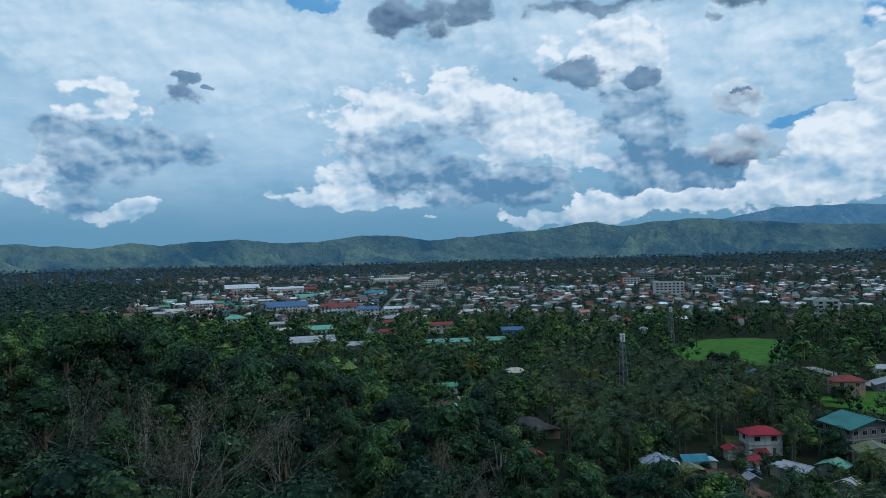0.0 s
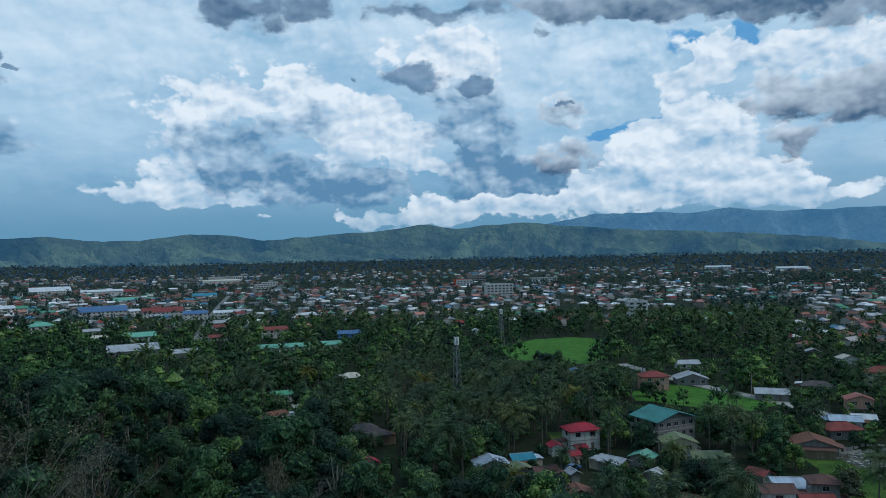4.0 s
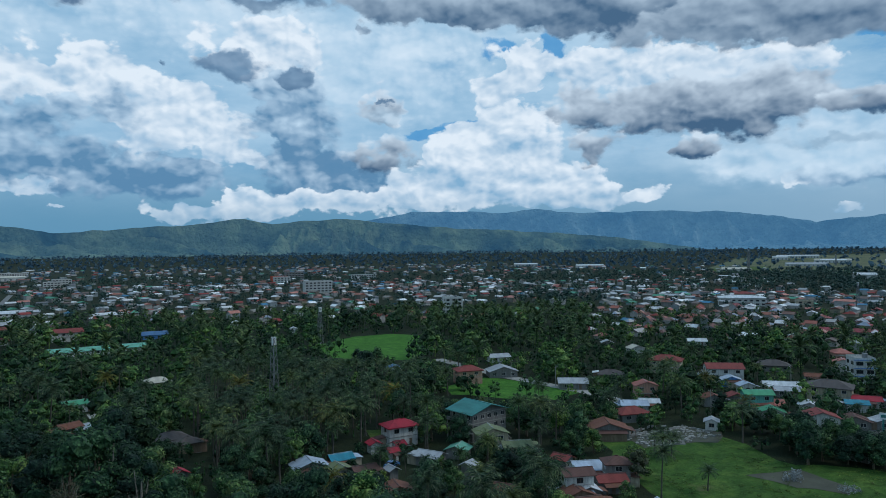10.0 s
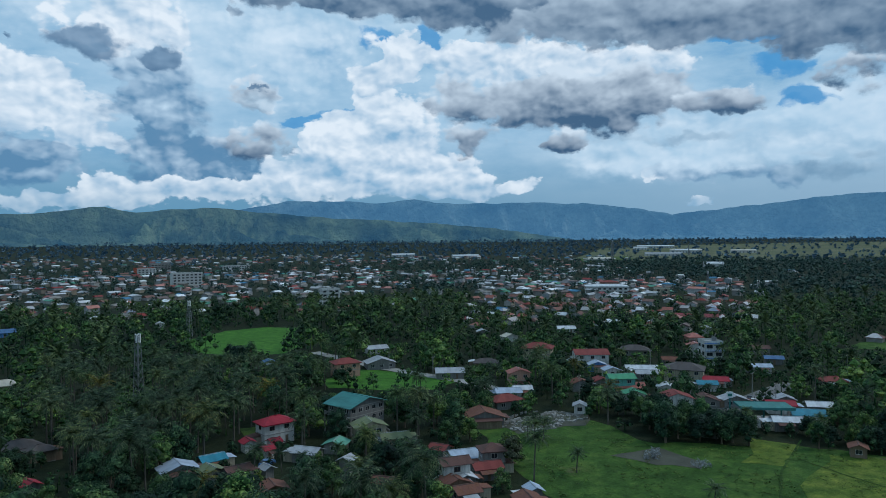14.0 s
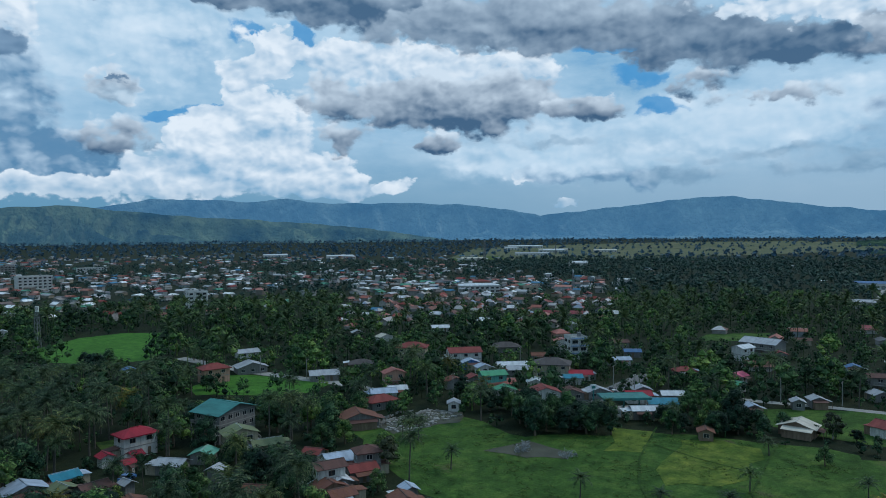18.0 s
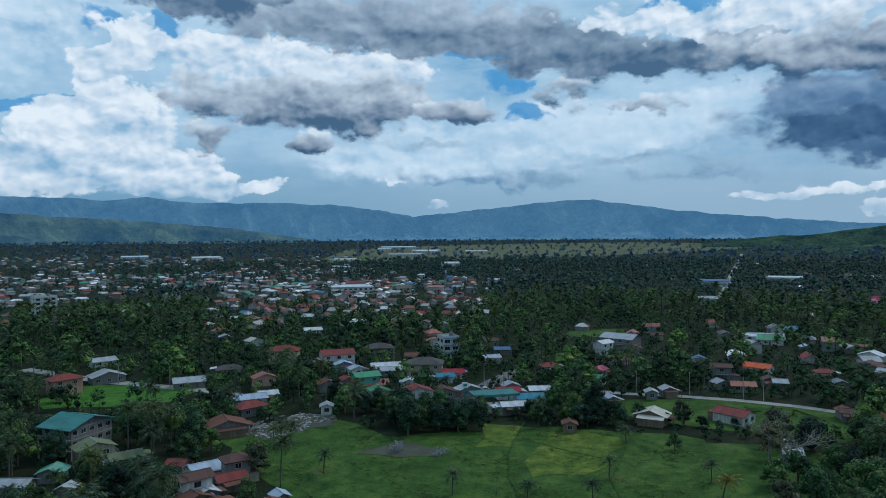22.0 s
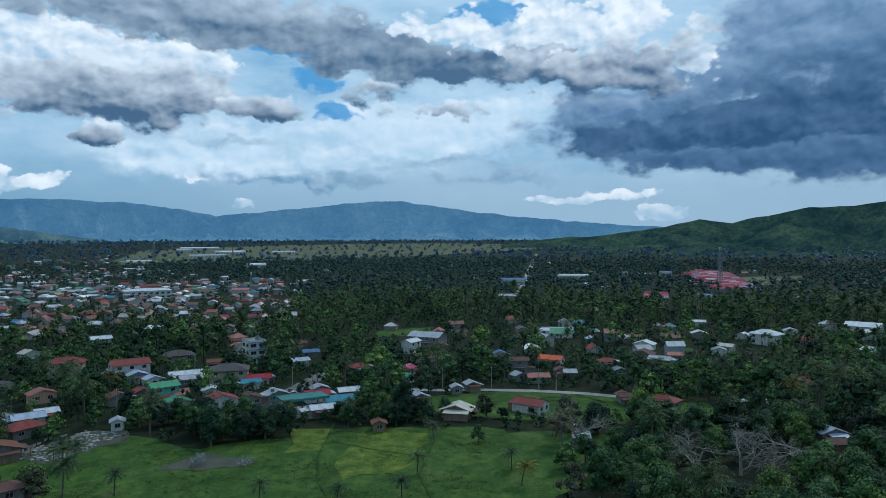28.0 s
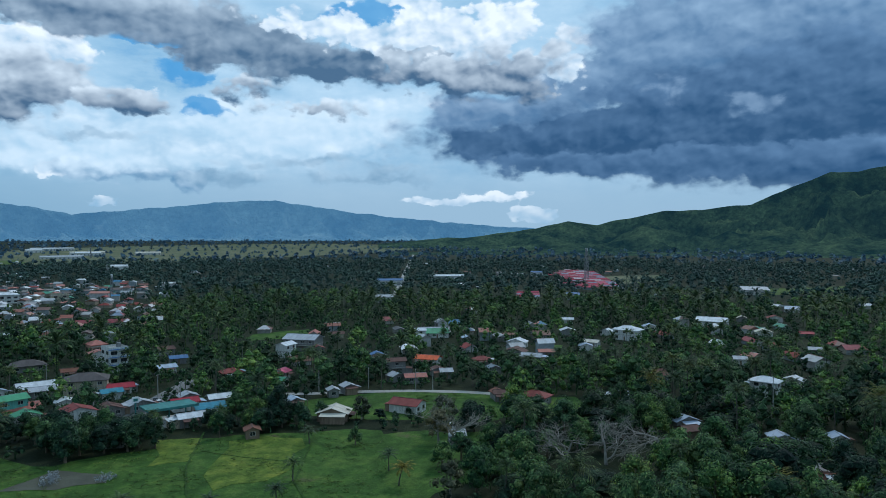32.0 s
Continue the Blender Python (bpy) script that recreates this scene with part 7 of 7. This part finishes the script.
tuft = leaf_cloud(np.random.default_rng(91), [(0, 0, 0.25), (0.4, 0.2, 0.2), (-0.3, 0.3, 0.25)], 0.45, 4, 0.17, 0.7, 0.6)
tuft = (*tuft, 0.6, 0)
meadow_poly = FIELDS[2]
mx_ = plant_rng.uniform(min(q[0] for q in meadow_poly), max(q[0] for q in meadow_poly), 9000)
my_ = plant_rng.uniform(min(q[1] for q in meadow_poly), max(q[1] for q in meadow_poly), 9000)
k_ = inside(meadow_poly, mx_, my_) & (np.sin(mx_ * 0.21 + 1) * np.sin(my_ * 0.17) + plant_rng.normal(size=9000) * 0.5 > 0.35)
belt("grass_tufts", "uneven tufts of taller grass in the meadow", [(a, b, plant_rng.uniform(0.25, 0.8), 0) for a, b in zip(mx_[k_], my_[k_])], [tuft], [TUFT], "grass")


# ---- single plants ----
def plant(ob, x, y, h):
    full = (13, 10.5, 14.5, 8.5, 9.5)[PALMS.index(ob)] if ob in PALMS else (12, 14, 11, 9, 13, 11, 10)[BROAD.index(ob)]
    s = h / full
    tree = copy_thing(ob, pose(x, y, gh(x, y), 0, 0, random.uniform(0, 360)))
    tree.scale = (s * 1.1, s * 1.1, s) if ob not in PALMS else (max(s, 0.85), max(s, 0.85), s)


def grove_tree(ob, x, y, h, radius):
    """A tree of a given height and crown."""
    full, r = {"HILL": ((13, 4.8), (15, 5.6), (10, 4.4), (13, 4.4)), "BROAD": ((12, 5.0), (14, 4.8), (11, 5.8), (9, 3.8), (13, 4.8), (11, 4.4), (10, 4.6))}["HILL" if ob in HILL else "BROAD"][(HILL if ob in HILL else BROAD).index(ob)]
    tree = copy_thing(ob, pose(x, y, gh(x, y), 0, 0, random.uniform(0, 360)))
    tree.scale = (radius / r, radius / r, h / full)


def bare_tree(x, y, top):
    """A wide dead tree of pale forked branches."""
    z = gh(x, y)
    rng = np.random.default_rng(int(x + y + 500))
    p = bare_arrays(rng, top - z, 0.75, 0.26, 6)
    zs = max(q[2] for q in p.v)
    base = tagged(new("bare_tree"), "leafless spreading tree with pale grey branches", "tree")
    base.matrix_world = pose(x, y, z)
    ob = part("limb_work", p, BARK_PALE, base, smooth=True)
    k = (top - z) / zs
    ob.scale = (k * 1.75, k * 1.75, k * 1.15)


def thin_tree(x, y, top):
    """A tall tree that shows its pale limbs through a thin veil of leaves."""
    z = gh(x, y)
    rng = np.random.default_rng(int(abs(x) * 5 + y))
    p = bare_arrays(rng, top - z, 0.36, 0.12, 5)
    zs = max(q[2] for q in p.v)
    k = (top - z) / zs
    base = tagged(new("tree"), "tall thin-leaved tree with pale grey limbs", "tree")
    base.matrix_world = pose(x, y, z)
    ob = part("limb_work", p, BARK_PALE, base, smooth=True)
    ob.scale = (k, k, k)
    tips = np.array([q for q in p.v if q[2] > zs * 0.5])
    c = tips[rng.permutation(len(tips))[:300]] * k
    v, f = leaf_cloud(rng, c, 0.7, 8, 0.10)
    part("crown", from_arrays("crown", v, f, [LEAF_DRY]), LEAF_DRY, base)


def flower_tree(x, y, top):
    z = gh(x, y)
    rng = np.random.default_rng(77)
    p = bare_arrays(rng, top - z, 0.5, 0.2, 5)
    zs = max(q[2] for q in p.v)
    k = (top - z) / zs
    base = tagged(new("tree"), "pale blossoming tree with whitish crown", "tree")
    base.matrix_world = pose(x, y, z)
    part("limb_work", p, BARK, base, smooth=True).scale = (k, k, k)
    tips = np.array([q for q in p.v if q[2] > zs * 0.45])
    v, f = leaf_cloud(rng, tips[rng.permutation(len(tips))[:140]] * k, 0.5, 4, 0.12)
    part("crown", from_arrays("crown", v, f, [PALE_STALK]), PALE_STALK, base)


plant(PALMS[3], 156.8, 53.7, 5.4)
plant(PALMS[3], 125.8, 112.4, 5.6)
plant(PALMS[3], 129.4, 79.1, 5.6)
plant(PALMS[3], 166.7, 33.3, 5)
plant(PALMS[3], 142.6, 52.4, 4.2)
plant(PALMS[3], 135.3, 64.2, 4)
plant(PALMS[4], 156.9, 29.1, 5)
plant(PALMS[3], 186.1, 59.0, 4.6)
plant(PALMS[3], 138.0, 138.3, 7)
plant(PALMS[3], 137.7, 141.0, 5)
plant(PALMS[3], 139.9, 137.0, 5.5)
plant(PALMS[0], 164.7, 198.7, 8)
plant(PALMS[1], 143.1, 201.0, 9)
plant(PALMS[0], 141.8, 196.9, 8)
plant(PALMS[2], 86.4, 123.1, 12)
plant(PALMS[0], 63.0, 152.3, 8)
plant(BROAD[2], 181.9, 129.5, 9)
plant(BROAD[4], 177.7, 118.3, 9)
plant(BROAD[2], 179.2, 109.3, 8)
plant(BROAD[0], 184.0, 117.3, 9)
plant(BROAD[2], 184.8, 106.7, 7)
plant(BROAD[0], 181.6, 138.0, 8)
plant(BROAD[6], 178.0, 148.7, 8)
plant(BROAD[4], 181.1, 156.0, 9)
plant(BROAD[2], 176.4, 140.7, 8)
plant(BROAD[3], 193.1, 106.5, 5)
plant(BROAD[2], 172.9, 125.2, 6)
plant(BROAD[0], 173.7, 120.6, 6)
plant(BROAD[4], 215.9, 59.8, 4)
plant(BROAD[2], 212.8, 55.5, 3.4)
plant(BROAD[0], 212.0, 63.2, 6)
plant(BROAD[3], 213.1, 50.4, 5)
plant(BROAD[2], 213.4, 45.4, 3.6)
plant(BROAD[0], 213.0, 40.4, 3)
plant(BROAD[2], 219.4, 37.5, 2.6)
plant(BROAD[4], 208.2, 32.4, 4)
plant(BROAD[3], 186.3, 46.3, 5)
plant(BROAD[5], 203.0, 24.2, 11)
plant(BROAD[2], 218.7, 17.7, 6)
plant(BROAD[3], 215.3, 11.5, 5)
plant(BROAD[0], 207.5, 77.2, 8)
plant(BROAD[2], 197.0, 76.0, 7)
plant(BROAD[4], 200.4, 71.9, 8)
plant(BROAD[6], 198.1, 81.0, 6)
plant(BROAD[2], 205.2, 70.9, 7)
plant(BROAD[0], 202.1, 65.4, 6)
plant(BROAD[2], 195.9, 85.6, 5)
plant(BROAD[3], 195.8, 90.2, 5)
plant(BROAD[6], 184.1, 9.9, 8)
plant(BROAD[6], 169.9, 20.9, 7)
plant(BROAD[0], 176.2, 16.7, 8)
plant(BROAD[2], 119.7, 305.8, 9)
plant(BROAD[0], 127.4, 310.6, 9)
plant(BROAD[4], 119.1, 315.2, 8)
plant(BROAD[3], 161.6, 300.9, 7)
plant(BROAD[2], 133.4, 239.2, 6)
plant(BROAD[6], 168.5, 113.9, 8)
plant(BROAD[2], 170.9, 108.8, 8)
plant(BROAD[0], 173.3, 103.8, 9)
plant(BROAD[2], 168.3, 120.9, 7)
plant(BROAD[4], 176.8, 98.1, 8)
plant(BROAD[4], 117.0, 170.9, 9)
plant(BROAD[2], 202.7, 15.5, 9)
plant(BROAD[2], 212.3, 3.4, 10)
plant(BROAD[4], 208.1, -2.7, 10)
plant(BROAD[0], 204.5, -10.1, 11)
plant(BROAD[2], 213.0, -19.5, 12)
plant(BROAD[4], 221.5, -27.8, 12)
plant(BROAD[2], 214.4, -34.1, 11)
plant(BROAD[0], 213.6, -41.0, 10)
plant(BROAD[6], 153.9, -22.7, 10)
plant(PALMS[0], 135.3, 136.0, 6)
plant(PALMS[1], 138.7, 135.9, 6)
thin_tree(-28.6, 61.3, 43.4)
thin_tree(-22.2, 55.3, 40.7)
thin_tree(-16.6, 71.6, 38.9)
thin_tree(-2.5, 67.4, 34.3)
thin_tree(-37.9, 65.5, 45.3)
thin_tree(-24.4, 63.6, 44.7)
thin_tree(-0.6, 88.2, 30.3)
bare_tree(172.4, -9.2, 10.8)
bare_tree(177.6, -18.9, 10.5)
bare_tree(187.7, -33.2, 10.7)
bare_tree(189.5, 20.4, 10.0)
flower_tree(190.5, -62.6, 5.5)
grove_tree(HILL[2], 119.3, -17.6, 18.4, 5)
grove_tree(BROAD[3], 167.1, -34.0, 12.3, 6)
grove_tree(BROAD[0], 184.7, -46.8, 12.2, 6)
grove_tree(BROAD[6], 143.6, -45.0, 12.7, 6)
grove_tree(BROAD[3], 131.6, -49.0, 14.6, 5)
grove_tree(BROAD[2], 204.5, -21.6, 8.2, 7)
grove_tree(BROAD[4], 210.5, -29.5, 8.9, 6)
grove_tree(BROAD[5], 219.3, -38.2, 10.2, 5)
grove_tree(BROAD[6], 165.3, 11.2, 5.5, 6)
grove_tree(BROAD[5], 189.2, 24.1, 10.1, 5)
grove_tree(BROAD[3], 215.6, -3.9, 5.9, 6)
grove_tree(BROAD[2], 150.7, 2.0, 6.3, 6)
grove_tree(BROAD[2], 222.3, -61.0, 8.4, 11)
grove_tree(BROAD[2], 169.7, -61.4, 10.7, 8)
grove_tree(BROAD[3], 289.0, -30.7, 6.3, 9)
grove_tree(BROAD[6], 279.4, -42.4, 7.3, 9)
grove_tree(BROAD[2], 159.8, -15.8, 4.4, 6)
grove_tree(BROAD[0], 155.4, -40.3, 11.2, 6)
grove_tree(BROAD[4], 128.4, -43.2, 14.0, 5)
grove_tree(BROAD[0], 128.0, -25.8, 13.3, 5)
grove_tree(HILL[1], -63.4, 116.9, 18.5, 7)
grove_tree(HILL[1], -60.8, 121.6, 20.1, 7)
grove_tree(HILL[1], -58.2, 127.2, 20.2, 7)
grove_tree(HILL[0], -51.0, 123.8, 18.2, 6)
grove_tree(HILL[1], -43.3, 118.2, 17.9, 6)
